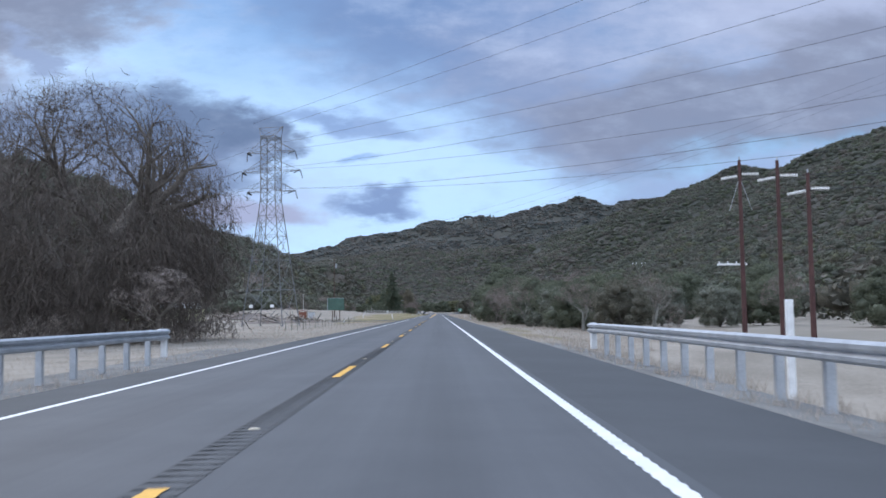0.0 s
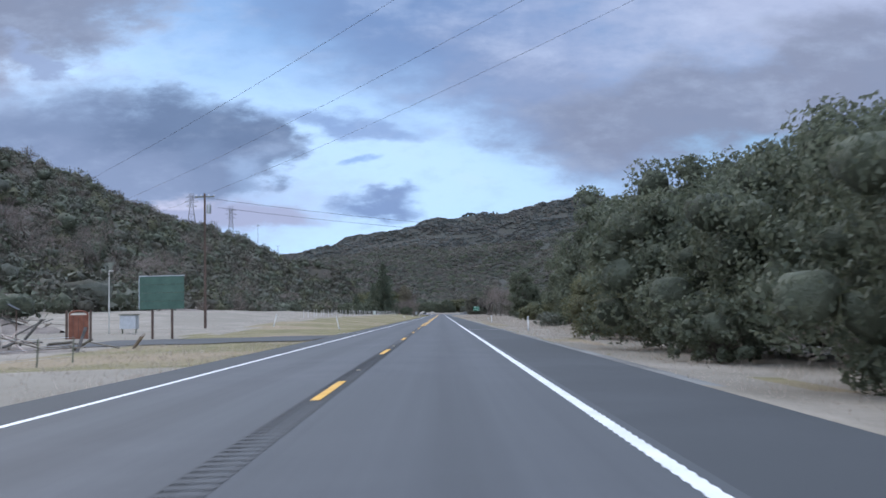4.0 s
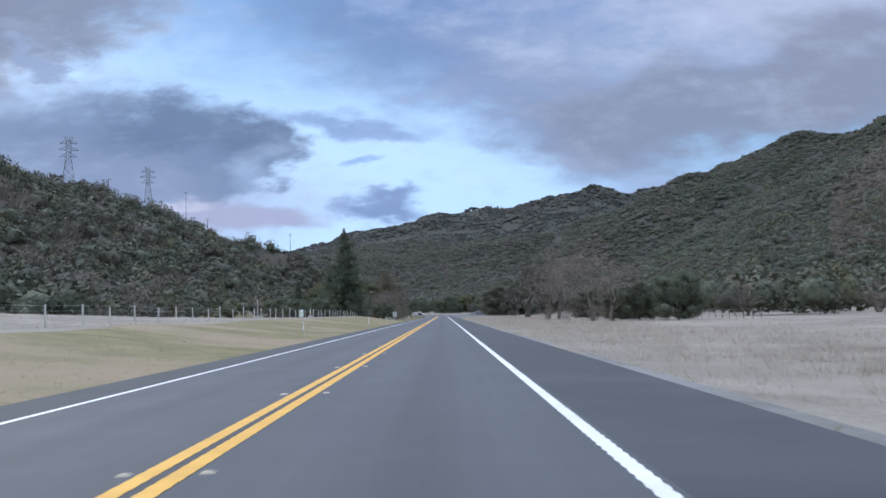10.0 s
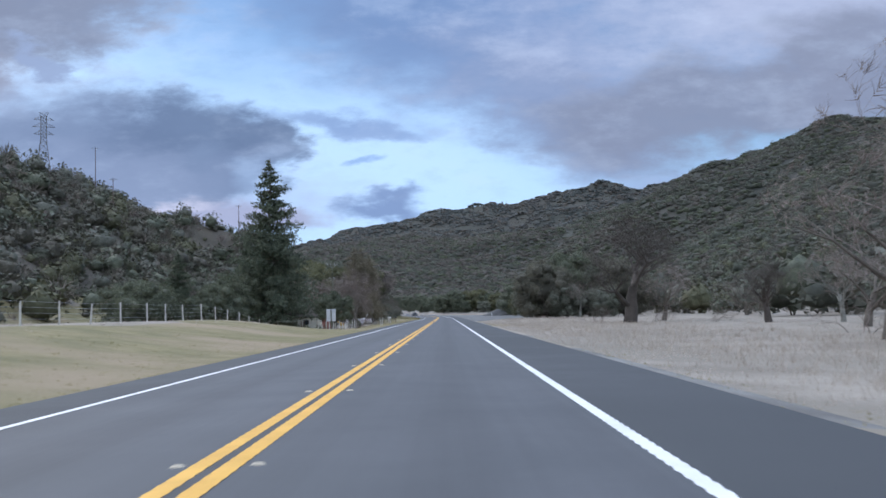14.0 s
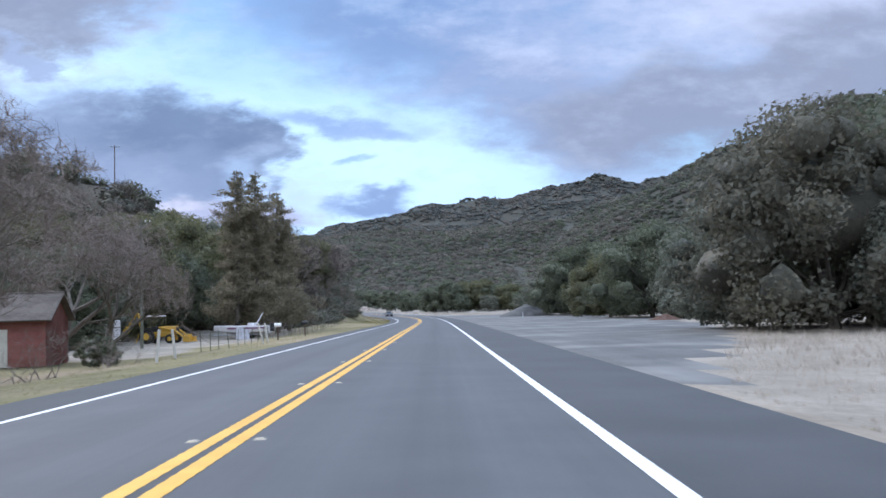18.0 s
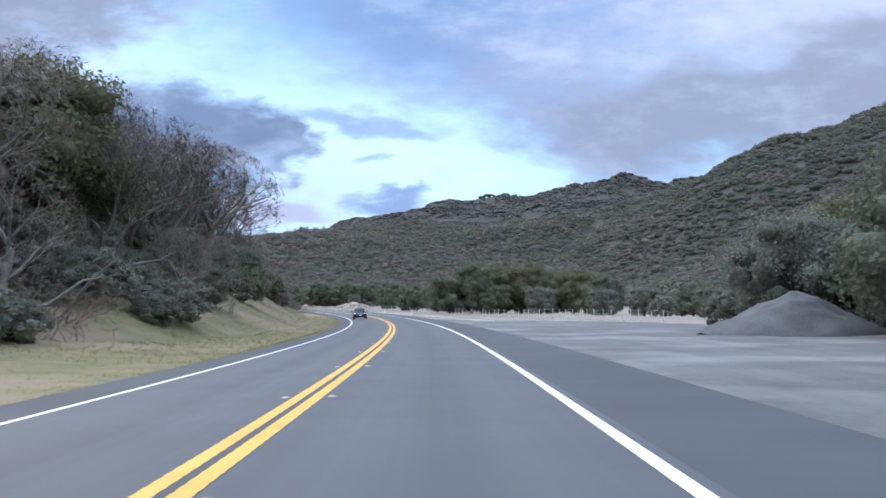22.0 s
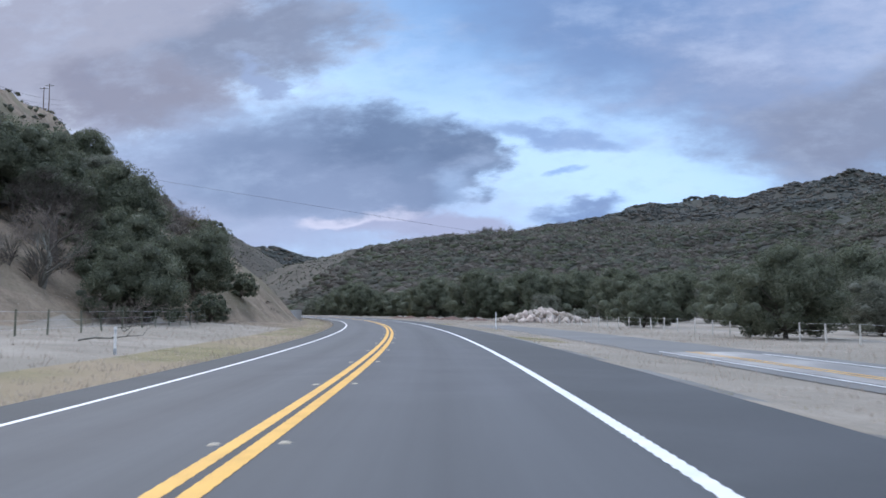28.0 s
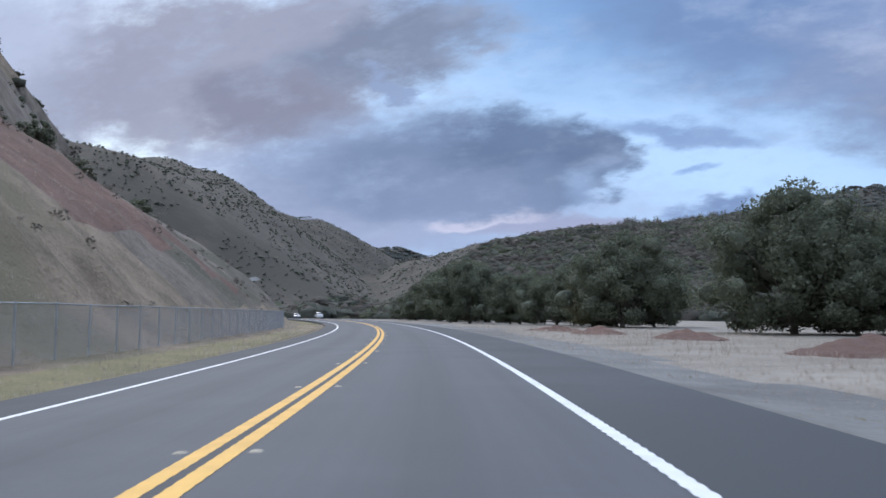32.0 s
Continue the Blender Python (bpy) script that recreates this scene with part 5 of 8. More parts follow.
# low brush at the foot of the bank
for k in range(30):
    s_ = 716 + k * 1.7
    d_ = -(pick(s_, (716, 16), (740, 14.5), (768, 12)) + brush_rng.uniform(0, 5))
    x_, y_ = at(s_, d_)
    plant(brush_rng.choice(("bush2", "stem1", "stem2", "grey1", "bush2", "stem2")), float(x_), float(y_), brush_rng.uniform(2.0, 3.8), brush_rng.uniform(0, 360), fat=1.3, sink=0.3)
for k in range(56):
    s_ = 838 + k * 1.5
    d_ = -(pick(s_, (838, 9.5), (880, 12.5), (925, 21)) + brush_rng.uniform(0, 11))
    x_, y_ = at(s_, d_)
    plant(brush_rng.choice(("stem1", "stem2", "stem1", "bush2", "stem2")), float(x_), float(y_), brush_rng.uniform(1.5, 3.2), brush_rng.uniform(0, 360), fat=1.5, sink=0.2)
# bare brush on the upper slope past the oaks
for k in range(34):
    s_ = 996 + k * 1.9
    d_ = -(pick(s_, (996, 30), (1030, 33), (1062, 36)) + brush_rng.uniform(-4, 9))
    x_, y_ = at(s_, d_)
    plant(brush_rng.choice(("stem1", "stem2", "bush2", "stem2", "bush1", "bare5")), float(x_), float(y_), brush_rng.uniform(1.6, 3.4), brush_rng.uniform(0, 360), fat=1.3, sink=0.3)
# bushes along the brow of the cut
for k in range(20):
    s_ = 1030 + k * 7.5
    d_ = -(pick(s_, (1008, 42), (1045, 40), (1110, 36), (1180, 32)) + brush_rng.uniform(-6, 5))
    x_, y_ = at(s_, d_)
    plant(brush_rng.choice(("bush1", "bush2", "stem1", "bush3", "stem2")), float(x_), float(y_), brush_rng.uniform(1.4, 3.0), brush_rng.uniform(0, 360), fat=1.3, sink=0.3)
for proto, _ in PROTO.values():
    scrap(proto)


# ---- woods on the hills: joined crowns, one object a hillside
def crown_shape(seed, n, mass=True, cuts=None, lobes=9):
    """A leafy crown, about one metre across: a lobed, uneven dome with loose sprays on it; returns verts, faces."""
    rng = random.Random(seed)
    rs = np.random.default_rng(seed)
    V0, F0 = cuts or LUMP1
    ways = rs.normal(0, 1, (lobes, 3)) * np.array([1, 1, 0.8]) + np.array([0, 0, 0.25])
    ways /= np.linalg.norm(ways, axis=1)[:, None]
    amp = rs.uniform(0.08, 0.20, lobes)

    def radius(w):
        d = w @ ways.T
        return 0.32 + (amp * np.clip((d - 0.55) / 0.45, 0, 1) ** 0.7).max(1)
    P = V0 * (radius(V0) * rs.uniform(0.62, 0.92, len(V0)))[:, None] * np.array([1, 1, 0.95]) + np.array([0, 0, 0.46])
    w = rs.normal(0, 1, (n, 3)) + np.array([0, 0, 0.35])
    w /= np.linalg.norm(w, axis=1)[:, None]
    c = w * (radius(w) * rs.uniform(0.72, 1.30, n))[:, None] + np.array([0, 0, 0.46])
    N = w + rs.normal(0, 0.7, (n, 3))
    A = np.cross(N, rs.normal(0, 1, (n, 3)))
    A /= np.linalg.norm(A, axis=1)[:, None] + 1e-9
    C = np.cross(N, A)
    C /= np.linalg.norm(C, axis=1)[:, None] + 1e-9
    k = rs.uniform(0.035, 0.085, (n, 1))
    T = np.stack([c - A * k, c + A * k, c + C * k * 1.4], 1).reshape(-1, 3)
    if not mass:
        return T, np.arange(n * 3).reshape(-1, 3)
    return np.concatenate([P, T]), np.concatenate([F0, np.arange(n * 3).reshape(-1, 3) + len(P)])


def bare_shape(seed, n):
    """A leafless crown of fine limbs fanning from a fork, about one metre across."""
    rng = random.Random(seed)
    V, F = [], []
    for k in range(n):
        w = rand_dir(rng)
        w.z = abs(w.z) * 0.9 + 0.1
        a = Vector((w.x * 0.22, w.y * 0.22, 0.3 + 0.3 * w.z)) * rng.uniform(0.5, 1.3)
        e = Vector((w.x * 0.48, w.y * 0.48, 0.34 + w.z * 0.58)) * rng.uniform(0.75, 1.05) + rand_dir(rng) * 0.09
        q = rand_dir(rng) * 0.014
        i = len(V)
        V += [a - q, a + q, e]
        F.append((i, i + 1, i + 2))
    for k in range(6):
        w = rand_dir(rng)
        i = len(V)
        V += [Vector((-.025, 0, -.1)), Vector((.025, 0, -.1)), Vector((w.x * 0.3, w.y * 0.3, 0.55 + 0.2 * abs(w.z)))]
        F.append((i, i + 1, i + 2))
    return np.array([tuple(v) for v in V]), np.array(F)


def woods(name, label, shapes, x, y, h, w, seed, z_sink=0.3, sunk=0.0):
    """shapes: list of (verts, faces, material); trees at x, y of height h and width w, joined."""
    rng = np.random.default_rng(seed)
    z = land(x, y) - z_sink - sunk * h
    kind = rng.integers(0, len(shapes), len(x))
    turn = rng.uniform(0, 2 * np.pi, len(x))
    mats, VV, FF, II, off = [], [], [], [], 0
    for k, (V, F, m) in enumerate(shapes):
        sel = np.where(kind == k)[0]
        if m not in mats:
            mats.append(m)
        if not len(sel):
            continue
        c, s = np.cos(turn[sel])[:, None], np.sin(turn[sel])[:, None]
        P = np.stack([(V[None, :, 0] * c - V[None, :, 1] * s) * w[sel, None] + x[sel, None],
                      (V[None, :, 0] * s + V[None, :, 1] * c) * w[sel, None] + y[sel, None],
                      V[None, :, 2] * h[sel, None] + z[sel, None]], 2)
        VV.append(P.reshape(-1, 3))
        FF.append((F[None] + (np.arange(len(sel)) * len(V))[:, None, None] + off).reshape(-1, 3))
        II.append(np.full(len(sel) * len(F), mats.index(m)))
        off += P.shape[0] * P.shape[1]
    me = mesh_of(name, np.concatenate(VV), np.concatenate(FF), mats, np.concatenate(II), True)
    return tagged(new(name, me), label, "woods", kind="stuff")


def scatter(seed, n, x0, x1, y0, y1, keep):
    rng = np.random.default_rng(seed)
    x, y = rng.uniform(x0, x1, n), rng.uniform(y0, y1, n)
    k = keep(x, y, rng)
    return x[k], y[k], rng


for mname, src in (("wood_oak", "leaf_oak"), ("wood_olive", "leaf_olive"), ("wood_grey", "leaf_grey")):
    M[mname] = M[src]
M["canopy"] = surf("wooded_canopy", (0.084, 0.094, 0.073), (0.140, 0.147, 0.117), 0.9, 0.05, 0.9, 0.3, island=0.3, c3=(0.122, 0.118, 0.098), s3=0.012, depth=0.6)
# far ridge crowns: distance haze mixed into the base colour as a cool grey
M["canopy_hazed"] = surf("hazed_far_canopy", (0.084, 0.096, 0.090), (0.134, 0.143, 0.138), 0.9, 0.02, 0.4, 0.3, island=0.25, c3=(0.114, 0.112, 0.108), s3=0.004, depth=0.6)
M["canopy_brown"] = surf("leafless_canopy", (0.104, 0.092, 0.078), (0.175, 0.155, 0.133), 0.9, 0.05, 0.9, 0.3, island=0.3, depth=0.6)
M["canopy_green"] = surf("green_canopy", (0.086, 0.100, 0.064), (0.144, 0.155, 0.102), 0.9, 0.05, 0.9, 0.3, island=0.3, depth=0.6)
for k_ in ("canopy", "canopy_hazed", "canopy_brown", "canopy_green"):
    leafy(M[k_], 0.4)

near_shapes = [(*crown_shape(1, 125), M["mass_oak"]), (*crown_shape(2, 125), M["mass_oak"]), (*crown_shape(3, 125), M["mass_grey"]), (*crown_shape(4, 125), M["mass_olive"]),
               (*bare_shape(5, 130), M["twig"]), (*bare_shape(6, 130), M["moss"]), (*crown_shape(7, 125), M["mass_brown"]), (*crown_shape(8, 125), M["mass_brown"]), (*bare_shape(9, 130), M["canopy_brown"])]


def left_hill(x, y, rng):
    s, d = along(x, y)
    z = land(x, y) - road_z(np.clip(s, -200, 1400))
    open_ = bumps(x, y, 46.0, 9.0) + 0.4 * bumps(x, y, 17.0, 8.0)
    return (z > pick(s, (200, 1.2), (560, 1.6), (700, 3.0))) & (open_ < 0.75) & (d < pick(s, (0, -52), (560, -48), (640, -42), (730, -30), (800, -30), (960, -48), (1000, -80), (1010, -9999)))


x, y, rng = scatter(3, 10500, -215, -28, 130, 1010, left_hill)
hh = np.clip(rng.lognormal(1.45, 0.38, len(x)), 1.6, 9.0) * np.where(land(x, y) > 40, 0.75, 1.0)
woods("hillside_trees", "mixed evergreen and leafless oaks covering a hillside", near_shapes, x, y, hh, hh * rng.uniform(0.9, 1.4, len(x)), 4, 0.3, 0.16)

# leafless trees along the crest of the near hill
crest = np.random.default_rng(18)
u = np.sort(crest.random(150))
x = np.interp(u, np.linspace(0, 1, 7), [p[0] for p in RIDGES["left"][0][:7]]) + crest.normal(6, 9, 150)
y = np.interp(u, np.linspace(0, 1, 7), [p[1] for p in RIDGES["left"][0][:7]]) + crest.normal(0, 6, 150)
hh = crest.uniform(5, 9.5, 150)
woods("crest_trees", "leafless trees along the crest of the near hill", [(*bare_shape(53, 130), M["lichen_bark"]), (*bare_shape(54, 130), M["moss"]), (*crown_shape(55, 110), M["mass_grey"])], x, y, hh, hh * crest.uniform(0.7, 1.1, 150), 19, 0.6)


def spray_shape(seed, n, mass=False):
    """A ragged far crown of loose sprays, over a small uneven dome where it is leafy."""
    rs = np.random.default_rng(seed)
    w = rs.normal(0, 1, (n, 3)) + np.array([0, 0, 0.3])
    w /= np.linalg.norm(w, axis=1)[:, None]
    c = w * np.array([0.36, 0.36, 0.36]) * rs.uniform(0.7, 1.2, (n, 1)) + np.array([0, 0, 0.44])
    A = np.cross(w + rs.normal(0, 0.5, (n, 3)), rs.normal(0, 1, (n, 3)))
    A /= np.linalg.norm(A, axis=1)[:, None] + 1e-9
    C = np.cross(w, A)
    k = rs.uniform(0.08, 0.17, (n, 1))
    T = np.stack([c - A * k, c + A * k, c + C * k * 1.2], 1).reshape(-1, 3)
    F = np.arange(n * 3).reshape(-1, 3)
    if not mass:
        return T, F
    V0, F0 = LUMP1
    P = V0 * rs.uniform(0.18, 0.40, (len(V0), 1)) * np.array([1, 1, 1.05]) + np.array([0, 0, 0.44])
    return np.concatenate([P, T]), np.concatenate([F0, F + len(P)])


# a tangle of leafless brush over the bank inside the bend
def bank_brush(x, y, rng):
    s, d = along(x, y)
    return (s > 708) & (s < 1105) & (-d > pick(s, (640, 15), (716, 16), (742, 21), (770, 14), (800, 15.5), (840, 11), (870, 13), (912, 20), (965, 27), (1000, 25), (1035, 24), (1075, 27), (1105, 31))) & (-d < pick(s, (640, 40), (740, 50), (880, 84), (985, 84)))


x, y, rng = scatter(25, 11500, -160, -8, 700, 1095, bank_brush)
hh = rng.uniform(1.1, 3.4, len(x))
woods("bank_brush", "tangled leafless brush over a steep bank", [(*bare_shape(71, 90), M["oak_twig"]), (*bare_shape(72, 90), M["moss"]), (*bare_shape(73, 90), M["twig_dark"]), (*bare_shape(74, 90), M["canopy_brown"])], x, y, hh, hh * rng.uniform(1.0, 1.7, len(x)), 26, 0.2)


# small dry bushes on the cut
def cut_bushes(x, y, rng):
    s, d = along(x, y)
    return (s > 960) & (s < 1350) & (d < pick(s, (960, -22), (1015, -13), (1040, -11))) & (d > -60) & (bumps(x, y, 9.0, 31.0) > -0.02 + 0.25 * (np.abs(s - 1106) < 20))


x, y, rng = scatter(15, 9000, -330, -50, 930, 1345, cut_bushes)
hh = rng.uniform(0.25, 1.0, len(x)) * np.clip(1 + (y - 1150) / 150, 1, 2)
woods("slope_bushes", "small dry bushes and weeds on the cut slope", [(*spray_shape(41, 30), M["canopy_brown"]), (*spray_shape(42, 30), M["moss"]), (*spray_shape(43, 30), M["moss"]), (*spray_shape(44, 30), M["twig"])], x, y, hh, hh * rng.uniform(1.0, 1.8, len(x)), 16, 0.15)

# scrub on the cut slope's upper hills
def scrub_hill(x, y, rng):
    s, d = along(x, y)
    return ((d < -48) | (s > 1345)) & (y > 1000) & (bumps(x, y, 30.0, 2.0) < 0.30) & ~((s > 1000) & (s < 1200) & (d > -60)) & (land(x, y) > 7)


x, y, rng = scatter(5, 36000, -760, -70, 1000, 2300, scrub_hill)
hh = np.clip(rng.lognormal(0.35, 0.4, len(x)), 0.6, 3.2)
woods("hillside_scrub", "low scattered chaparral on a dry hillside", [(*spray_shape(31, 12, True), M["mass_oak"]), (*spray_shape(32, 16, True), M["mass_brown"]), (*spray_shape(34, 20), M["twig_dark"]), (*spray_shape(33, 12, True), M["mass_grey"])], x, y, hh, hh * rng.uniform(1.0, 1.9, len(x)), 6, 0.0, 0.25)


# the wooded valley side to the right, nearer part
def right_hill(x, y, rng):
    s, d = along(x, y)
    return (d > pick(s, (0, 70), (100, 58), (300, 52), (600, 46), (800, 56), (880, 95), (1000, 125), (1400, 125))) & (x < 330)


x, y, rng = scatter(7, 5200, -60, 330, 60, 1250, right_hill)
hh = np.clip(rng.lognormal(1.85, 0.30, len(x)), 2.5, 11.0)
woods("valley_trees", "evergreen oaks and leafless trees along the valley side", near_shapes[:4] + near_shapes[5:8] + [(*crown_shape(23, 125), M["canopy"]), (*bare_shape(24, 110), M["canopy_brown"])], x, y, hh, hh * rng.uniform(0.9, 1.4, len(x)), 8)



GREEN = [(*spray_shape(1, 14, True), M["canopy"]), (*spray_shape(2, 14, True), M["canopy"]), (*spray_shape(5, 14, True), M["canopy"]), (*spray_shape(6, 16, True), M["canopy_brown"]), (*spray_shape(7, 14, True), M["canopy_green"])]
BROWN = [GREEN[0], (*spray_shape(61, 16, True), M["canopy_brown"]), (*spray_shape(62, 16, True), M["canopy_brown"]), (*spray_shape(63, 14, True), M["canopy_green"])]


def mid_side(x, y, rng):
    return ((x > 200) | (y > 1250)) & (land(x, y) > 5.0) & (x > pick(y, (1250, -250), (1500, -290), (1900, -330), (2300, -420)))


x, y, rng = scatter(9, 66000, -420, 860, 300, 2420, mid_side)
hh = np.clip(rng.lognormal(1.95, 0.30, len(x)), 3.0, 13.0)
ww = hh * rng.uniform(1.5, 2.2, len(x))
k = (x > 260) | (rng.random(len(x)) < 0.3)
woods("mountain_woods", "dense green oak woodland over a mountainside", GREEN, x[k], y[k], hh[k], ww[k], 10, 0.0, 0.40)
woods("ridge_woods", "brownish winter woodland over a lower ridge", BROWN, x[~k], y[~k], hh[~k], ww[~k], 11, 0.0, 0.40)

tiny = [(*spray_shape(17, 6, True), M["canopy_hazed"]), (*spray_shape(18, 6, True), M["canopy_hazed"]), (*spray_shape(19, 6, True), M["canopy_brown"])]
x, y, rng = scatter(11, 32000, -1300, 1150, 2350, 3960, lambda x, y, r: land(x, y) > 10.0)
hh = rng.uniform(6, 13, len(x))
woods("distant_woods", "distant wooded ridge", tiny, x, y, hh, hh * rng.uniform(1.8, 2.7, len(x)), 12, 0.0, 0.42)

# leafless trees standing on the skyline of the near ridge
ridge_rng = np.random.default_rng(21)
u = ridge_rng.random(110)
x = np.interp(u, [0, 0.3, 0.65, 1], [-285, -190, -55, 120]) + ridge_rng.normal(0, 7, 110)
y = np.interp(u, [0, 0.3, 0.65, 1], [2030, 2150, 2350, 2350]) + ridge_rng.normal(0, 9, 110)
hh = ridge_rng.uniform(9, 16, 110)
woods("ridge_trees", "leafless trees along a ridge against the sky", [(*bare_shape(51, 120), M["lichen_bark"]), (*bare_shape(52, 120), M["moss"])], x, y, hh, hh * ridge_rng.uniform(0.7, 1.1, 110), 22, 1.0)

# ---------------------------------------------------------------- paint, markers and rumble strips
CL = -0.08   # the painted centre


def lane_shift(s):
    """How far the right edge line strays from its usual place."""
    return pick(s, (200, -0.01), (300, 0.04), (390, 0.10), (640, 0.10), (700, -0.02), (790, 0.0), (840, 0.05), (920, 0.12), (1100, 0.13))


def centre_shift(s):
    return pick(s, (640, 0.0), (750, 0.055), (900, 0.065), (1320, 0.065))


def rumble_line(name, s0, s1, d0, d1, mat, label, wave=0.007, drift=None):
    return paint(name, ribbon(name, s0, s1, d0, d1, 0.005, mat, 0.15, 2, wave, drift=drift), label)


rumble_line("edge_line_1", -60, 556, 3.47, 3.63, M["white_line"], "solid white edge line over a rumble strip", 0.013, drift=lane_shift)
paint("edge_line_3", ribbon("edge_line_3", 556, 830, 3.47, 3.63, 0.005, M["white_line"], 2.0, drift=lane_shift), "solid white edge line")
rumble_line("edge_line_4", 830, 1320, 3.47, 3.63, M["white_line"], "solid white edge line over a rumble strip", 0.013, drift=lane_shift)
rumble_line("edge_line_2", -60, 1320, -3.71, -3.57, M["white_line"], "solid white edge line over a rumble strip", 0.006)
for i, (a, b) in enumerate(((-0.215, -0.05), (0.05, 0.215))):
    rumble_line("centre_line_%d" % (i + 1), 208, 1320, CL + a, CL + b, M["yellow_line"], "solid yellow centre line, one of a pair", 0.006, drift=centre_shift)
paint("rumble_strip_2", ribbon("rumble_strip_2", 208, 1320, CL - 0.05, CL + 0.05, 0.002, M["seal"], 4.0, drift=centre_shift), "dark ground strip between the yellow lines")
paint("rumble_strip_1", ribbon("rumble_strip_1", -60, 210, CL - 0.20, CL + 0.20, 0.002, M["seal"], 4.0), "dark ground rumble strip along the centre")

# grooves of the centre rumble strip, as proud ribs
M["rib"] = surf("rumble_rib", (0.062, 0.065, 0.071), (0.080, 0.084, 0.090), 0.85, 1.0, 40.0, 0.3)
V, F = [], []
for k in range(int(270 / 0.26)):
    s = -58 + k * 0.26
    X, Y = at(np.array([s, s, s + 0.12, s + 0.12]), np.array([CL - 0.19, CL + 0.19, CL + 0.19, CL - 0.19]))
    z = deck_z(s, CL) + 0.006
    i = len(V)
    V += [(X[j], Y[j], z) for j in range(4)]
    F.append((i, i + 1, i + 2, i + 3))
tagged(new("rumble_ribs", mesh_of("rumble_ribs", V, F, M["rib"])), "milled ribs of the centre rumble strip", "rumble strip", kind="stuff")

for k in range(17):
    s = 193.0 - 14.63 * k
    paint("centre_dash", ribbon("centre_dash", s, s + 3.66, CL - 0.075, CL + 0.075, 0.012, M["yellow_line"], 0.15, 2, 0.008), "yellow centre dash")


def marker_mesh():
    bm = bmesh.new()
    bmesh.ops.create_cone(bm, cap_ends=True, segments=10, radius1=0.052, radius2=0.030, depth=0.018)
    return bm


M["marker"] = plain("ceramic_marker", (0.46, 0.40, 0.30), 0.5)
marker = thing("road_marker", "round ceramic raised marker on the asphalt", "road marker", "raised road markers")
mk = part("dome", marker_mesh(), M["marker"], marker)
mk.scale = (1.35, 1.0, 1.0)


def set_marker(s, d):
    x, y = at(s, d)
    copy_thing(marker, pose(float(x), float(y), float(deck_z(s, d)) + 0.007, 0, 0, math.degrees(float(np.interp(s, RS, RH)))))


for k in range(150):
    s = 294.4 + 7.315 * (k - 11)
    if s < 1170:
        set_marker(s, CL - 0.33 + float(centre_shift(s)))
        set_marker(s, CL + 0.33 + float(centre_shift(s)))
for k in range(18):
    set_marker(9.8 + 14.63 * (k - 4), CL)
scrap(marker)

# limit lines and the side track at the first junction
paint("limit_line_1", ribbon("limit_line_1", 188.6, 188.95, -5.9, -3.95, 0.006, M["white_line"], 0.3), "short white limit line")
paint("limit_line_2", ribbon("limit_line_2", 190.25, 190.5, 3.7, 5.9, 0.006, M["white_line"], 0.3), "short white limit line")


def loose_ribbon(name, s0, s1, d0, d1, lift, mat, cols=5, step=2.0):
    n = int((s1 - s0) / step) + 1
    S, D = np.repeat(np.linspace(s0, s1, n)[:, None], cols, 1), np.repeat(np.linspace(d0, d1, cols)[None], n, 0)
    X, Y = at(S, D)
    Z = land(X.ravel(), Y.ravel()) + lift
    return mesh_of(name, np.stack([X.ravel(), Y.ravel(), Z], 1), grid_faces(n, cols), mat, None, True)


tagged(new("side_road_1", loose_ribbon("side_road_1", 176, 189, -22, -5.12, 0.05, M["asphalt_dark"], 16, 1.0)), "asphalt mouth of a side road", "road", kind="structure")

# the parallel turnout lane with its own lines past the bend
M["turnout"] = surf("turnout_asphalt", (0.12, 0.12, 0.122), (0.19, 0.188, 0.185), 0.9, 0.3, 20.0, 0.5, c3=(0.15, 0.148, 0.145), s3=0.08, depth=0.01)
tagged(new("side_road_2", loose_ribbon("side_road_2", 812, 1010, 10.4, 15.9, 0.03, M["turnout"], 6)), "worn asphalt lane parallel to the highway", "road", kind="structure")
M["pale_lane"] = surf("pale_streaked_paving", (0.26, 0.25, 0.24), (0.42, 0.40, 0.385), 0.85, 0.3, 14.0, 0.3, c3=(0.22, 0.215, 0.21), s3=0.12, depth=0.01)
streaks(M["pale_lane"])
tagged(new("side_road_3", loose_ribbon("side_road_3", 813, 938, 11.5, 14.5, 0.038, M["pale_lane"], 5)), "pale streaked strip of the parallel lane", "road", kind="structure")
for i, (a, b, m, s0, s1) in enumerate(((11.2, 11.32, "white_line", 812, 938), (12.3, 12.4, "yellow_line", 816, 938), (12.62, 12.72, "yellow_line", 816, 938), (14.7, 14.85, "white_line", 814, 936))):
    paint("lane_line_%d" % (i + 1), loose_ribbon("lane_line", s0, s1, a, b, 0.045, M[m], 2), "painted line on the parallel lane")


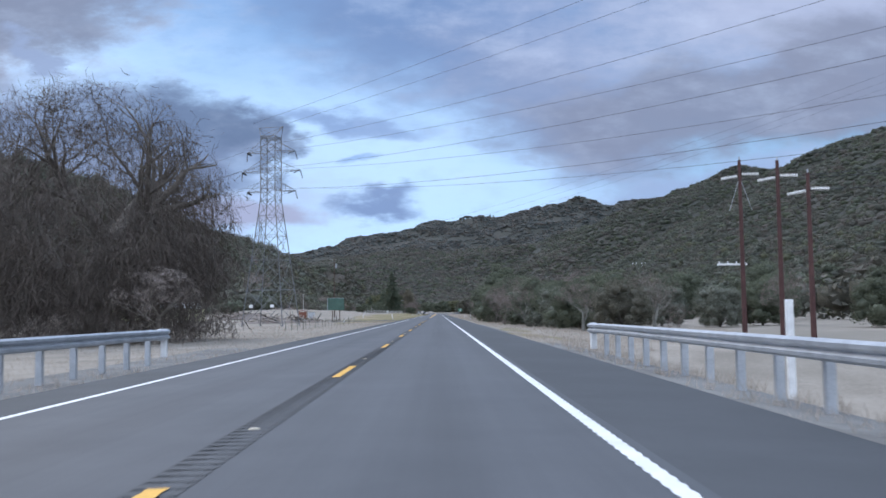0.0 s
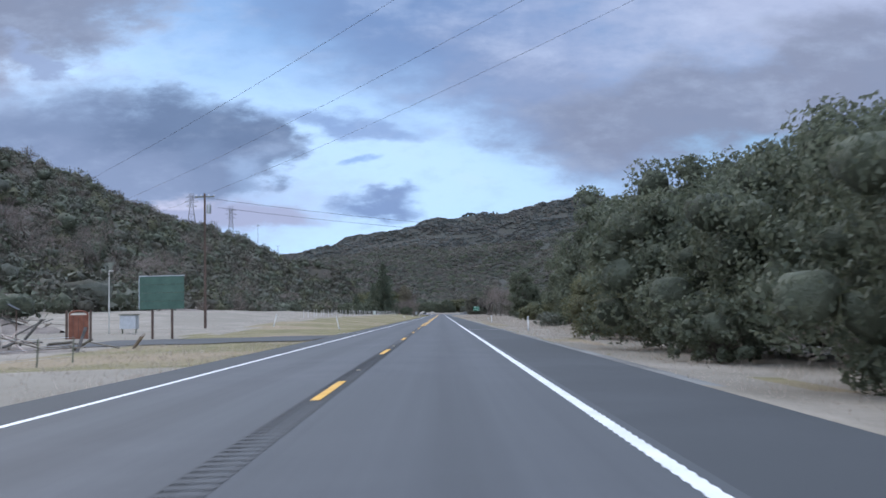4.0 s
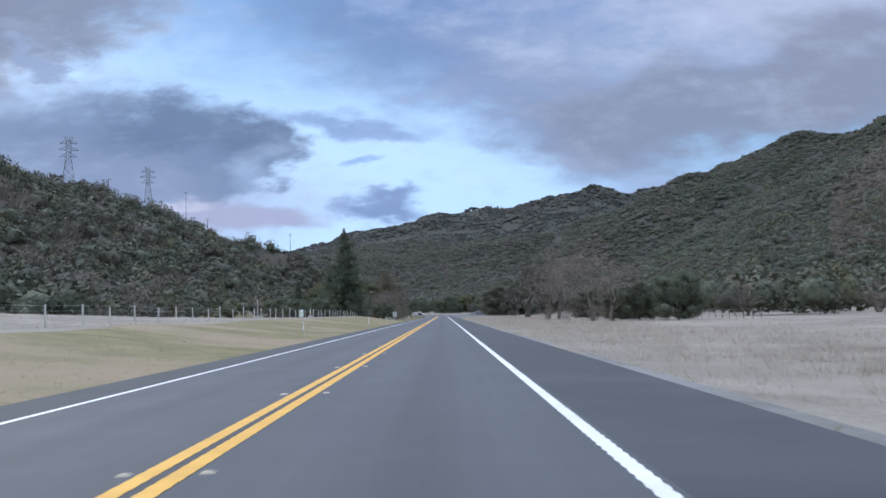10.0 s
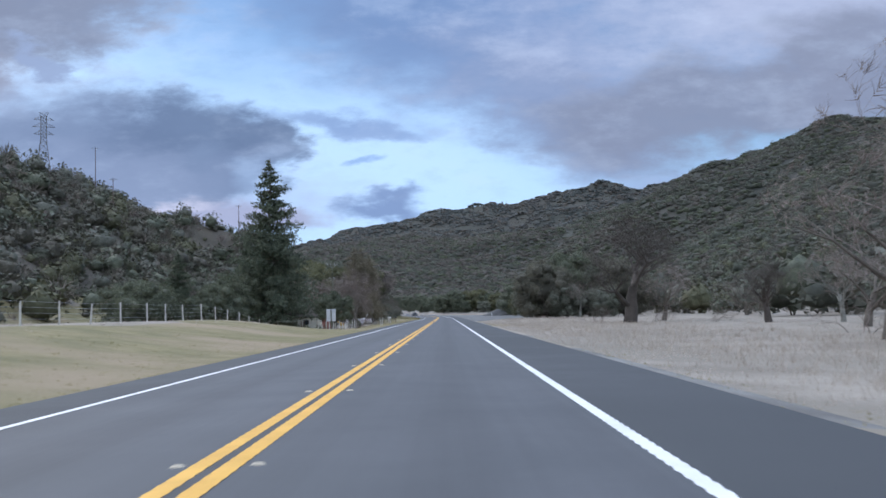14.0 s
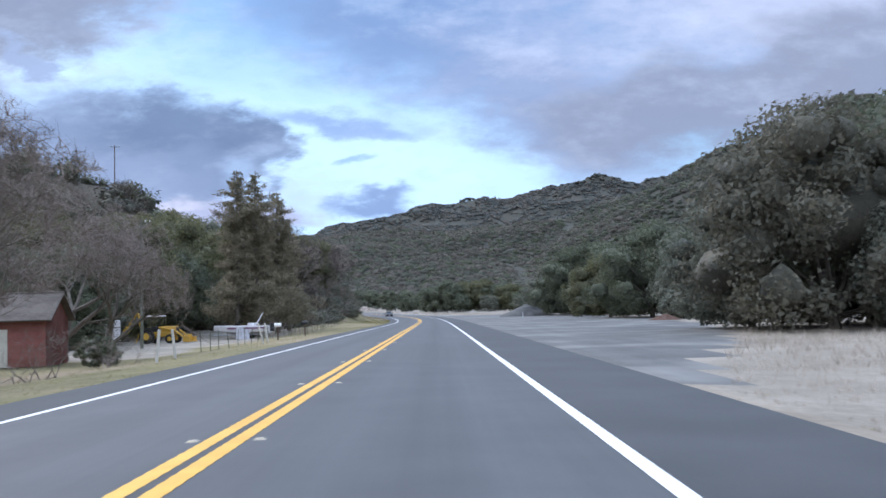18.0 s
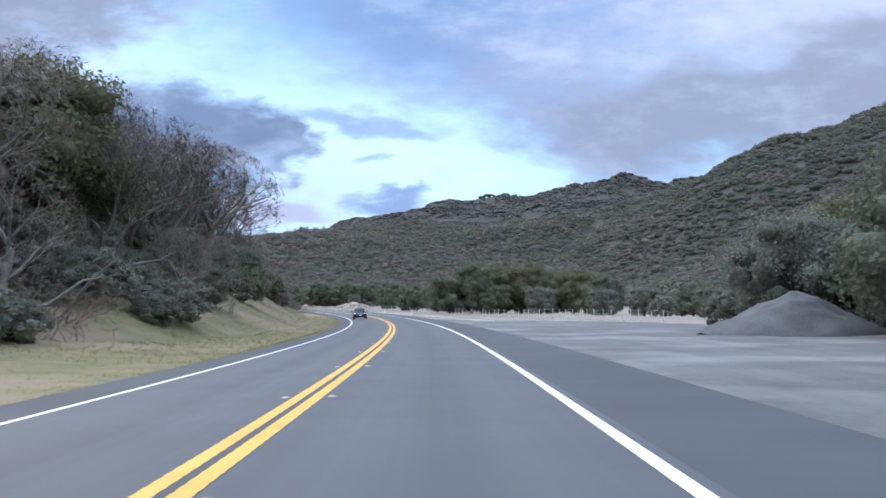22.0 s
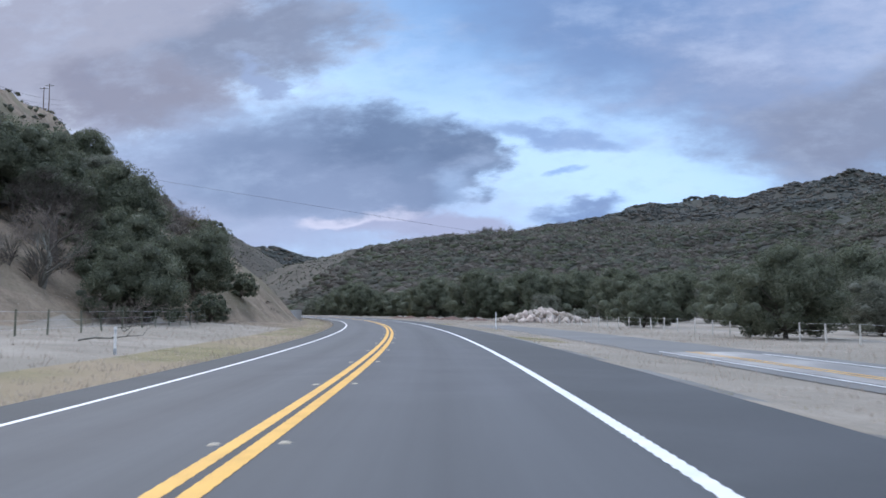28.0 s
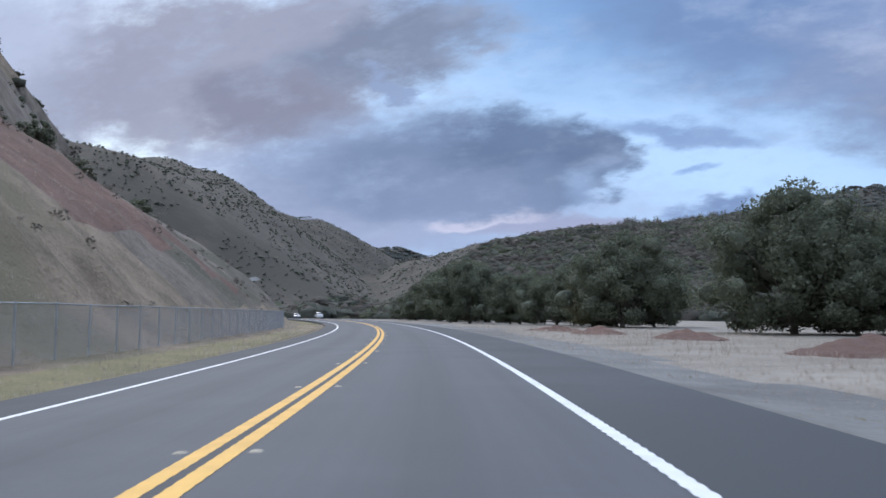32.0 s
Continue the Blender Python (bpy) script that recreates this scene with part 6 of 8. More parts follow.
# dusty tyre tracks swung across the pavement
M["dust_track"] = surf("dusty_tyre_track", (0.100, 0.104, 0.110), (0.150, 0.152, 0.156), 0.9, 1.2, 30.0, 0.2, c3=(0.095, 0.100, 0.108), s3=0.8, depth=0.003)
for s0, s1, a, b in ((983.5, 997, 0.9, 8.6), (985.5, 998.5, 0.7, 8.0), (988, 1002, 0.8, 8.4)):
    bow = lambda S, s0=s0, s1=s1, a=a, b=b: a + (b - a) * ((S - s0) / (s1 - s0)) ** 1.8
    for off in (-0.75, 0.75):
        end = s0 + (s1 - s0) * ((EDGE_R - 0.25 - a - off) / (b - a)) ** (1 / 1.8)
        paint("tyre_track", ribbon("tyre_track", s0, end, off - 0.09, off + 0.09, 0.0035, M["dust_track"], 0.5, drift=bow), "faint dusty tyre track on the asphalt")


# ---------------------------------------------------------------- grass
def tufts(name, label, mat, s, d, h, seed, lean=0.35, blades=5, wid=0.012):
    rng = np.random.default_rng(seed)
    X, Y = at(s, d)
    Z = land(X, Y)
    n = len(s)
    s_ = np.repeat(np.arange(n), blades)
    a = rng.uniform(0, 2 * np.pi, n * blades)
    hh = h[s_] * rng.uniform(0.55, 1.1, n * blades)
    bx = X[s_] + rng.normal(0, 0.07, n * blades)
    by = Y[s_] + rng.normal(0, 0.07, n * blades)
    bz = Z[s_] - 0.03
    w = wid * (0.6 + 0.8 * rng.random(n * blades)) * (1 + hh)
    ex, ey = np.cos(a) * hh * lean, np.sin(a) * hh * lean
    px, py = -np.sin(a) * w, np.cos(a) * w
    V = np.stack([np.stack([bx - px, by - py, bz], 1), np.stack([bx + px, by + py, bz], 1), np.stack([bx + ex, by + ey, bz + hh], 1)], 1).reshape(-1, 3)
    F = np.arange(len(V)).reshape(-1, 3)
    return tagged(new(name, mesh_of(name, V, F, mat)), label, "grass", kind="stuff")


def strip(seed, n, s0, s1, d0, d1, power=1.0, patch=0.0):
    rng = np.random.default_rng(seed)
    s = rng.uniform(s0, s1, n)
    d = d0 + (d1 - d0) * rng.random(n) ** power
    if patch:
        x, y = at(s, d)
        k = bumps(x, y, 5.0, seed) + 0.6 * bumps(x, y, 1.9, seed + 1) > patch
        s, d = s[k], d[k]
    return s, d, rng


far_r = lambda s, d: ~((s > 588) & (s < 822) & (d < turnout_edge(s) + 0.4))
s, d, rng = strip(1, 62000, 50, 1130, 6.7, 24, 1.5)
k = far_r(s, d) & ~((s > 808) & (s < 1014) & (d > 10.2) & (d < 16.1))
s, d = s[k], d[k]
tufts("dry_grass", "pale dry grass along the verge", M["blade_dry"], s, d, rng.uniform(0.08, 0.30, len(s)) * pick(s, (0, 0.9), (250, 1.0), (600, 1.2), (640, 0.8), (1130, 0.8)) * np.clip(0.5 + (d - 6.7) * 0.22, 0.5, 1.6), 2, 0.7, 5, 0.006)
s, d, rng = strip(3, 24000, 200, 620, 9.5, 40, 1.3, -0.15)
k = far_r(s, d)
s, d = s[k], d[k]
tufts("tall_dry_grass", "tall pale dry grass in the field", M["blade_dry"], s, d, rng.uniform(0.12, 0.32, len(s)), 4, 1.2, 9, 0.005)
s, d, rng = strip(5, 26000, 150, 780, -5.2, -15, 1.6)
k = ~((s > 175) & (s < 190))
tufts("short_grass", "short green and straw grass on the verge", M["blade_green"], s[k], d[k], rng.uniform(0.03, 0.10, len(s))[k], 6, 0.9, 6, 0.010)
s, d, rng = strip(7, 12000, -40, 190, -5.6, -24, 1.4)
k = ~((s > 175) & (s < 190))
tufts("dry_grass_left", "pale dry grass on the field's edge", M["blade_dry"], s[k], d[k], rng.uniform(0.08, 0.26, len(s))[k], 8, 0.7, 5, 0.006)
s, d, rng = strip(9, 22000, 780, 1160, -5.2, -26, 1.4)
tufts("slope_grass", "dry grass at the foot of the cut slope", M["blade_dry"], s, d, rng.uniform(0.08, 0.30, len(s)), 10, 0.7, 5, 0.006)
s, d, rng = strip(17, 12000, 735, 870, -5.2, -16, 1.1)
tufts("bank_grass", "short green and straw grass on the bank", M["blade_green"], s, d, rng.uniform(0.05, 0.20, len(s)), 18, 0.7, 5, 0.008)
s, d, rng = strip(11, 5000, 60, 1100, 6.2, 7.6, 1.0, 0.12)
k = far_r(s, d) & (s > 150)
s, d = s[k], d[k]
tufts("green_tufts", "green weeds at the pavement edge", M["blade_green"], s, d, rng.uniform(0.03, 0.09, len(s)), 12, 0.6, 7)
s, d, rng = strip(13, 9000, 190, 560, -15, -45, 1.0, -0.05)
tufts("field_grass", "straw-coloured grass on the field", M["blade_dry"], s, d, rng.uniform(0.10, 0.28, len(s)), 14, 0.7, 5, 0.008)
s, d, rng = strip(15, 2600, -40, 56, 6.3, 13, 1.0)
tufts("creek_grass", "dry weeds behind the guardrail", M["blade_dry"], s, d, rng.uniform(0.12, 0.4, len(s)), 16, 0.6, 5, 0.007)

# ---------------------------------------------------------------- builders of parts
def box(bm, c, size, turn=None, bevel=0.0):
    made = bmesh.ops.create_cube(bm, size=1.0)["verts"]
    m = Matrix.Translation(c) @ (turn.to_4x4() if turn is not None else Matrix.Identity(4)) @ Matrix.Diagonal((*size, 1))
    bmesh.ops.transform(bm, matrix=m, verts=made)
    if bevel:
        es = list({e for v in made for e in v.link_edges})
        bmesh.ops.bevel(bm, geom=es, offset=bevel, segments=2, affect="EDGES", profile=0.5)
    return bm


def rod(bm, a, b, r1, r2=None, n=8):
    a, b = Vector(a), Vector(b)
    w = b - a
    made = bmesh.ops.create_cone(bm, cap_ends=True, segments=n, radius1=r1, radius2=r1 if r2 is None else r2, depth=w.length)["verts"]
    m = Matrix.Translation((a + b) / 2) @ w.to_track_quat("Z", "Y").to_matrix().to_4x4()
    bmesh.ops.transform(bm, matrix=m, verts=made)
    return bm


def B(): return bmesh.new()


def boxm(c, size, turn=None, bevel=0.0): return box(B(), c, size, turn, bevel)


def rodm(a, b, r1, r2=None, n=8): return rod(B(), a, b, r1, r2, n)


def rz(deg): return Euler((0, 0, radians(deg))).to_matrix()


def place(t, x, y, turn=0.0, dz=0.0, rx=0.0, ry=0.0):
    t.matrix_world = pose(x, y, gz(x, y) + dz, rx, ry, turn)
    return t


def heading(s): return math.degrees(float(np.interp(s, RS, RH)))


# ---------------------------------------------------------------- guardrails
def guardrail(d, s0, s1, face, label):
    t = thing("guardrail", label, "guardrail", "guardrails of the bridge")
    prof = [(0.0, 0.0), (0.075, 0.045), (0.075, 0.10), (0.0, 0.145), (0.0, 0.165), (0.075, 0.21), (0.075, 0.265), (0.0, 0.31)]
    n = 40
    V, F = [], []
    for i in range(n + 1):
        s = s0 + (s1 - s0) * i / n
        bend = face * -0.25 * max(0.0, (i - n + 3) / 3.0) ** 2
        for (o, z) in prof:
            x, y = at(s, d + bend - face * o)
            V.append((float(x), float(y), 0.47 + z))
        for (o, z) in prof:
            x, y = at(s, d + bend - face * (o - 0.008))
            V.append((float(x), float(y), 0.47 + z))
    m = len(prof)
    for i in range(n):
        a, b = i * 2 * m, (i + 1) * 2 * m
        for k in range(m - 1):
            F.append((a + k, a + k + 1, b + k + 1, b + k))
            F.append((a + m + k + 1, a + m + k, b + m + k, b + m + k + 1))
        F.append((a + m - 1, a + 2 * m - 1, b + 2 * m - 1, b + m - 1))
        F.append((a, b, b + m, a + m))
    part("rail", mesh_of("rail", V, F, M["galv"], None, False), None, t)
    k = 0
    s = s1 - 0.4
    while s > s0:
        x, y = at(s, d + face * 0.24)
        z0 = float(land(np.array([float(x)]), np.array([float(y)]))[0])
        x2, y2 = at(s, d + face * 0.10)
        part("post", boxm((float(x), float(y), (z0 - 0.2 + 0.72) / 2), (0.15, 0.12, 0.72 - z0 + 0.2), None, 0.012), M["galv"], t)
        part("spacer", boxm((float(x2), float(y2), 0.62), (0.16, 0.14, 0.30), None, 0.01), M["galv"], t)
        s -= 1.905
    x, y = at(s1 + 0.1, d + face * -0.1)
    part("end_post", boxm((float(x), float(y), 0.36), (0.18, 0.22, 0.86), rz(8), 0.02), M["white"], t, "white-painted end post")
    part("end_plate", boxm((float(x) - 0.02, float(y) - 0.25, 0.62), (0.20, 0.5, 0.36), rz(face * -10), 0.05), M["galv"], t)
    return t


guardrail(7.05, -30, 30.5, 1, "galvanised W-beam guardrail on steel posts")
guardrail(-6.7, -30, 28.6, -1, "galvanised W-beam guardrail on steel posts")


# ---------------------------------------------------------------- posts and signs
def delineator(s, d, tilt=0.0, h=1.15):
    t = thing("delineator_post", "slim white roadside marker post with reflector", "marker post", "roadside marker posts")
    part("post", boxm((0, 0, h / 2 - 0.1), (0.10, 0.022, h + 0.2), None, 0.006), M["white"], t)
    part("reflector", boxm((0, -0.014, h - 0.16), (0.075, 0.008, 0.16), None, 0.003), M["sign_metal"], t, "grey reflector strip")
    part("collar", boxm((0, 0, 0.12), (0.12, 0.04, 0.2), None, 0.006), M["galv"], t)
    x, y = at(s, d)
    place(t, float(x), float(y), heading(s), 0, 0, tilt)


for s, d, tilt, h in ((195.2, 8.6, 0, 1.15), (217, -8.8, -12, 1.3), (219.6, -16, 14, 1.3), (150, -13.5, 24, 0.9), (256, 9.0, 0, 1.1), (447, -8.4, 0, 1.05), (390, -9.0, 0, 0.8), (305, 11, 0, 0.7),
                      (859, 7.6, 0, 1.25), (905, 8.7, 0, 1.2), (979, 9.3, 0, 1.5), (913, -9.2, 0, 0.9), (934, -9.6, 0, 1.0), (722, 16, 0, 1.0)):
    delineator(s, d, tilt, h)

wp = thing("marker_post", "broad white wooden marker post behind the guardrail", "marker post")
part("post", boxm((0, 0, 0.4), (0.17, 0.09, 3.6), None, 0.015), M["white"], wp)
wp.matrix_world = pose(9.54, 20.3, -0.82, 0, 0, 10)


def lettering(text, size, depth=0.004):
    cu = bpy.data.curves.new("lettering", "FONT")
    cu.body, cu.size, cu.align_x, cu.align_y, cu.extrude, cu.resolution_u = text, size, "CENTER", "CENTER", depth, 3
    cu.space_character = 1.12
    ob = bpy.data.objects.new("lettering", cu)
    me = bpy.data.meshes.new_from_object(ob)
    bpy.data.objects.remove(ob)
    me.transform(Matrix.Rotation(radians(90), 4, "X"))
    return me


sg = thing("road_sign", "green road sign with white lettering on a wooden post", "road sign")
W, Hh, zc = 1.30, 0.98, 2.42
part("panel", boxm((0, 0, zc), (W, 0.02, Hh), None, 0.005), M["sign_green"], sg)
for nm, c, sz in (("border_top", (0, -0.013, zc + Hh / 2 - 0.035), (W - 0.05, 0.004, 0.018)), ("border_bottom", (0, -0.013, zc - Hh / 2 + 0.035), (W - 0.05, 0.004, 0.018)),
                  ("border_side", (-W / 2 + 0.03, -0.013, zc), (0.018, 0.004, Hh - 0.07)), ("border_side", (W / 2 - 0.03, -0.013, zc), (0.018, 0.004, Hh - 0.07))):
    part(nm, boxm(c, sz), M["white"], sg)
for i, txt in enumerate(("PASSING", "LANE", "2 MILES")):
    o = part("lettering", lettering(txt, 0.235), M["white"], sg, "white letters reading %s" % txt)
    o.location = (0, -0.016, zc + 0.28 - 0.28 * i)
part("post", boxm((0, 0.07, 1.2), (0.10, 0.10, 3.0), None, 0.01), M["wood_grey"], sg, "weathered wooden post")
part("bolt", rodm((0, -0.02, zc + 0.36), (0, 0.02, zc + 0.36), 0.012), M["galv"], sg)
part("bolt", rodm((0, -0.02, zc - 0.36), (0, 0.02, zc - 0.36), 0.012), M["galv"], sg)
place(sg, 9.45, 325.6, 2)

bs = thing("large_road_sign", "back of a large green panelled road sign on two posts", "road sign")
for i in range(4):
    part("panel", boxm((0, 0, 2.5 + 0.62 * i), (3.4, 0.05, 0.60), None, 0.01), M["sign_back"], bs)
part("top_strip", boxm((0, 0, 4.70), (3.45, 0.08, 0.06)), M["sign_metal"], bs)
for dx in (-0.75, 0.75):
    part("post", boxm((dx, 0.10, 2.1), (0.16, 0.14, 5.2), None, 0.01), M["pole_wood"], bs)
    for i in range(4):
        part("bracket", boxm((dx, 0.04, 2.5 + 0.62 * i), (0.26, 0.05, 0.08)), M["galv"], bs)
part("edge_trim", boxm((-1.73, 0, 3.43), (0.05, 0.07, 2.5)), M["sign_metal"], bs)
place(bs, -19.2, 191, -3)

for x, y, w, h, top, lab in ((-9.6, 540.3, 0.92, 1.2, 2.9, "back of a white metal road sign on a wooden post"),):
    if w:
        t = thing("road_sign", lab, "road sign")
        part("panel", boxm((0, 0, top - h / 2), (w, 0.02, h), None, 0.006), M["sign_metal"], t)
        part("post", boxm((0, -0.07, top / 2 - 0.1), (0.10, 0.10, top + 0.1), None, 0.01), M["wood_grey"], t, "weathered wooden post")
        part("brace", boxm((0, -0.015, top - 0.25), (w * 0.9, 0.02, 0.05)), M["galv"], t)
        part("brace", boxm((0, -0.015, top - h + 0.25), (w * 0.9, 0.02, 0.05)), M["galv"], t)
        place(t, x, y, 0, -0.9)


# ---------------------------------------------------------------- power line
def insulator(a, b, n=9):
    bm = B()
    a, b = Vector(a), Vector(b)
    rod(bm, a, b, 0.03, None, 6)
    for i in range(n):
        p = a.lerp(b, (i + 0.5) / n)
        q = a.lerp(b, (i + 0.9) / n)
        rod(bm, p, q, 0.13, 0.05, 8)
    return bm


def lattice_tower(label, h, base, waist_z, waist, arms, r=0.07, rich=True):
    t = thing("transmission_tower", label, "transmission tower", "steel towers of the power line")
    half = lambda z: base / 2 + (waist / 2 - base / 2) * min(1, z / waist_z)
    lv = [0.0]
    while lv[-1] < waist_z - 0.5:
        lv.append(min(waist_z, lv[-1] + max(1.4, 2.05 * half(lv[-1]) * 0.82)))
    z = waist_z
    while z < h - 1.6:
        z += 1.45
        lv.append(min(z, h - 1.4))
    cor = [(1, 1), (-1, 1), (-1, -1), (1, -1)]
    for cx, cy in cor:
        bm = B()
        for a, b in zip(lv[:-1], lv[1:]):
            rod(bm, (cx * half(a), cy * half(a), a - (0.4 if a == 0 else 0)), (cx * half(b), cy * half(b), b), r, None, 5)
        part("leg", bm, M["tower_steel"], t)
    for i in range(4):
        (ax, ay), (bx, by) = cor[i], cor[(i + 1) % 4]
        bm = B()
        for a, b in zip(lv[:-1], lv[1:]):
            ha, hb = half(a), half(b)
            rod(bm, (ax * ha, ay * ha, a), (bx * hb, by * hb, b), r * 0.5, None, 4)
            rod(bm, (bx * ha, by * ha, a), (ax * hb, ay * hb, b), r * 0.5, None, 4)
            rod(bm, (ax * hb, ay * hb, b), (bx * hb, by * hb, b), r * 0.45, None, 4)
        part("lattice_face", bm, M["tower_steel"], t)
    bm = B()
    w = waist / 2
    for sx in (-1, 1):
        for sy in (-1, 1):
            rod(bm, (sx * w, sy * w, h - 1.4), (sx * w * 1.7, 0, h), r * 0.6, None, 4)
            rod(bm, (-sx * w, sy * w, h - 1.4), (sx * w * 1.7, 0, h), r * 0.4, None, 4)
    rod(bm, (-w * 1.7, 0, h), (w * 1.7, 0, h), r * 0.5, None, 4)
    part("peak", bm, M["tower_steel"], t)
    for z, L in arms:
        for sx in (-1, 1):
            bm = B()
            tip = (sx * (w + L), 0, z)
            for sy in (-1, 1):
                rod(bm, (sx * w, sy * w, z), tip, r * 0.6, None, 4)
                rod(bm, (sx * w, sy * w, z + 1.45), tip, r * 0.5, None, 4)
            for f in (0.3, 0.6):
                q = Vector((sx * w, 0, 0)).lerp(Vector(tip), f)
                rod(bm, (q.x if f else q.x, w * (1 - f), z), (sx * (w + L * f), w * (1 - f), z + 1.45 * (1 - f)), r * 0.4, None, 4)
                rod(bm, (sx * (w + L * f), -w * (1 - f), z), (sx * (w + L * f), w * (1 - f), z), r * 0.4, None, 4)
            arm = part("crossarm", bm, M["tower_steel"], t)
            if rich:
                part("insulator", insulator((tip[0], 0, z), (tip[0] + sx * 0.2, 0.35, z - 1.15)), M["black"], arm, "dark string insulator")
                part("insulator", insulator((tip[0], 0, z), (tip[0] - sx * 0.9, -0.5, z - 0.45)), M["black"], arm, "dark string insulator")
    return t


tw = lattice_tower("grey steel lattice power tower standing in a dry field", 28.6, 6.2, 18.2, 2.2, ((19.3, 2.6), (22.2, 3.4), (25.0, 2.6)))
for dx in (-1.7, 1.5):
    part("warning_plate", boxm((dx, -3.0, 2.9), (0.55, 0.03, 0.4), None, 0.01), M["white"], tw, "small white plate")
place(tw, -21.9, 132, -14)
for x, y, top in ((-155, 705.7, 80.5), (-151.7, 801.5, 82.8)):
    g = gz(x, y)
    if top - g > 8:
        t = lattice_tower("distant steel lattice power tower on a ridge", top - g, 5.5, (top - g) * 0.62, 2.0, ((top - g - 8.5, 2.6), (top - g - 5.6, 3.2), (top - g - 2.8, 2.6)), 0.10, False)
        place(t, x, y, 20)


def cable(name, a, b, sag, r, label, n=24, group="overhead cables"):
    a, b = Vector(a), Vector(b)
    V, F = [], []
    pts = [a.lerp(b, i / n) - Vector((0, 0, sag * 4 * (i / n) * (1 - i / n))) for i in range(n + 1)]
    tube_into(V, F, pts, [r] * (n + 1), 5)
    return tagged(new(name, quads(name, V, F, M["wire"])), label, "cable", group)


for (ax, ay, az, bx, by, bz, sag) in ((-22.0, 131, 28.6, 118, -55, 34, 3), (-27.0, 131, 28.6, 112, -58, 34, 3),
                                      (-20.6, 131, 24.9, 122, -53, 29, 6), (-20.0, 131, 22.0, 124, -52, 24, 7), (-20.6, 131, 19.2, 122, -53, 20, 7.5),
                                      (-28.4, 131, 24.9, 110, -59, 29, 6), (-28.9, 132, 22.0, 108, -60, 24, 7), (-28.2, 131, 19.2, 110, -59, 20, 7.5)):
    cable("power_cable", (ax + 2.7, ay + 0.5, az), (bx, by, bz), sag, 0.017, "thin black high-voltage cable")
for az, bz, off in ((24.5, 17, 0), (21.8, 14, -1.2), (19.0, 11, 0.5)):
    cable("power_cable", (-25.9 + off * 0.2, 132, az), (-150, 215, bz + 8), 6, 0.017, "thin black high-voltage cable")
    cable("power_cable", (-18.3 + off * 0.2, 132, az), (-140, 235, bz + 10), 6, 0.017, "thin black high-voltage cable")


for dy in (-12, 0, 12):
    cable("power_cable", (-80, 281 + dy, 13.5), (80, 76 + dy, 35), 7.3, 0.011, "thin black high-voltage cable", 40)


def utility_pole(x, y, h, label, mat="pole_wood", arm=2.0, turn=0.0, can=False, r=0.15, z=None, arms=1):
    t = thing("utility_pole", label, "utility pole", "wooden utility poles")
    part("pole", rodm((0, 0, -0.5), (0, 0, h), r, r * 0.65, 10), M[mat], t)
    for k in range(arms):
        zz = h - 0.35 - 1.0 * k
        a = part("crossarm", boxm((0, 0.12, zz), (arm, 0.10, 0.12), None, 0.01), M["wood_grey"], t)
        for dx in (-0.45, -0.2, 0.2, 0.45):
            part("insulator", rodm((dx * arm, 0.12, zz + 0.05), (dx * arm, 0.12, zz + 0.24), 0.045, 0.03, 8), M["white"], a)
        part("brace", rodm((-arm * 0.3, 0.12, zz - 0.03), (0, 0.1, zz - 0.6), 0.018), M["galv"], t)
        part("brace", rodm((arm * 0.3, 0.12, zz - 0.03), (0, 0.1, zz - 0.6), 0.018), M["galv"], t)
    if can:
        c = part("transformer", rodm((0.42, 0, h - 2.1), (0.42, 0, h - 1.2), 0.24, None, 14), M["galv"], t, "grey transformer can")
        part("bushing", rodm((0.42, 0, h - 1.2), (0.42, 0, h - 0.95), 0.05), M["white"], c)
    place(t, x, y, turn)
    return t


utility_pole(-22.3, 216, 13.8, "dark wooden utility pole with a transformer", can=True)
utility_pole(31, 246, 11.6, "grey wooden utility pole among trees", "wood_grey")
utility_pole(28.0, 120, 8.0, "grey wooden utility pole among trees", "wood_grey", 1.8)
utility_pole(29.6, 342, 11.0, "pale wooden utility pole behind shrubs", "wood_grey", 1.9)
utility_pole(31.6, 487, 11.2, "pale wooden utility pole behind trees", "wood_grey", 2.0)
utility_pole(-18.3, 614, 12.1, "weathered wooden utility pole among bare trees", "wood_grey", 1.9)
utility_pole(-24, 660, 11.5, "weathered wooden utility pole among trees", "wood_grey", 1.6)
for x, y, top, lab in ((-79.2, 813.3, 46.2, 0), (-132.2, 803, 69, 0), (-141, 714, 57.5, 0), (-189.5, 1136, 68.5, 0), (-193.5, 1139, 68, 0), (-110, 760, 50, 0)):
    utility_pole(x, y, max(9.0, top - gz(x, y)), "distant wooden utility pole on a ridge", "pole_wood", 2.6, 15, r=0.17)
for i, dz in enumerate((0.0, -1.0)):
    cable("utility_cable", (-22.0 + i, 216, 13.5 + dz), (30.6 + i, 246, 11.3 + dz * 0.6), 0.9, 0.018, "black overhead utility cable")
for dx in (-0.7, 0, 0.7):
    cable("utility_cable", (31.6 + dx, 487, 10.9), (-18.3 + dx, 614, 11.9), 0.9, 0.016, "black overhead utility cable")
    cable("utility_cable", (-18.3 + dx, 614, 11.9), (-24 + dx, 660, 11.2), 0.5, 0.014, "black overhead utility cable")
for a, b in (((28, 120, 7.6), (31, 246, 11.2)), ((31, 246, 11.2), (29.6, 342, 10.6)), ((29.6, 342, 10.6), (31.6, 487, 10.8))):
    cable("utility_cable", a, b, 1.4, 0.014, "black overhead utility cable")
cable("utility_cable", (-92, 992.1, 22.2), (2, 992.7, 5.6), 0.15, 0.012, "black overhead utility cable")
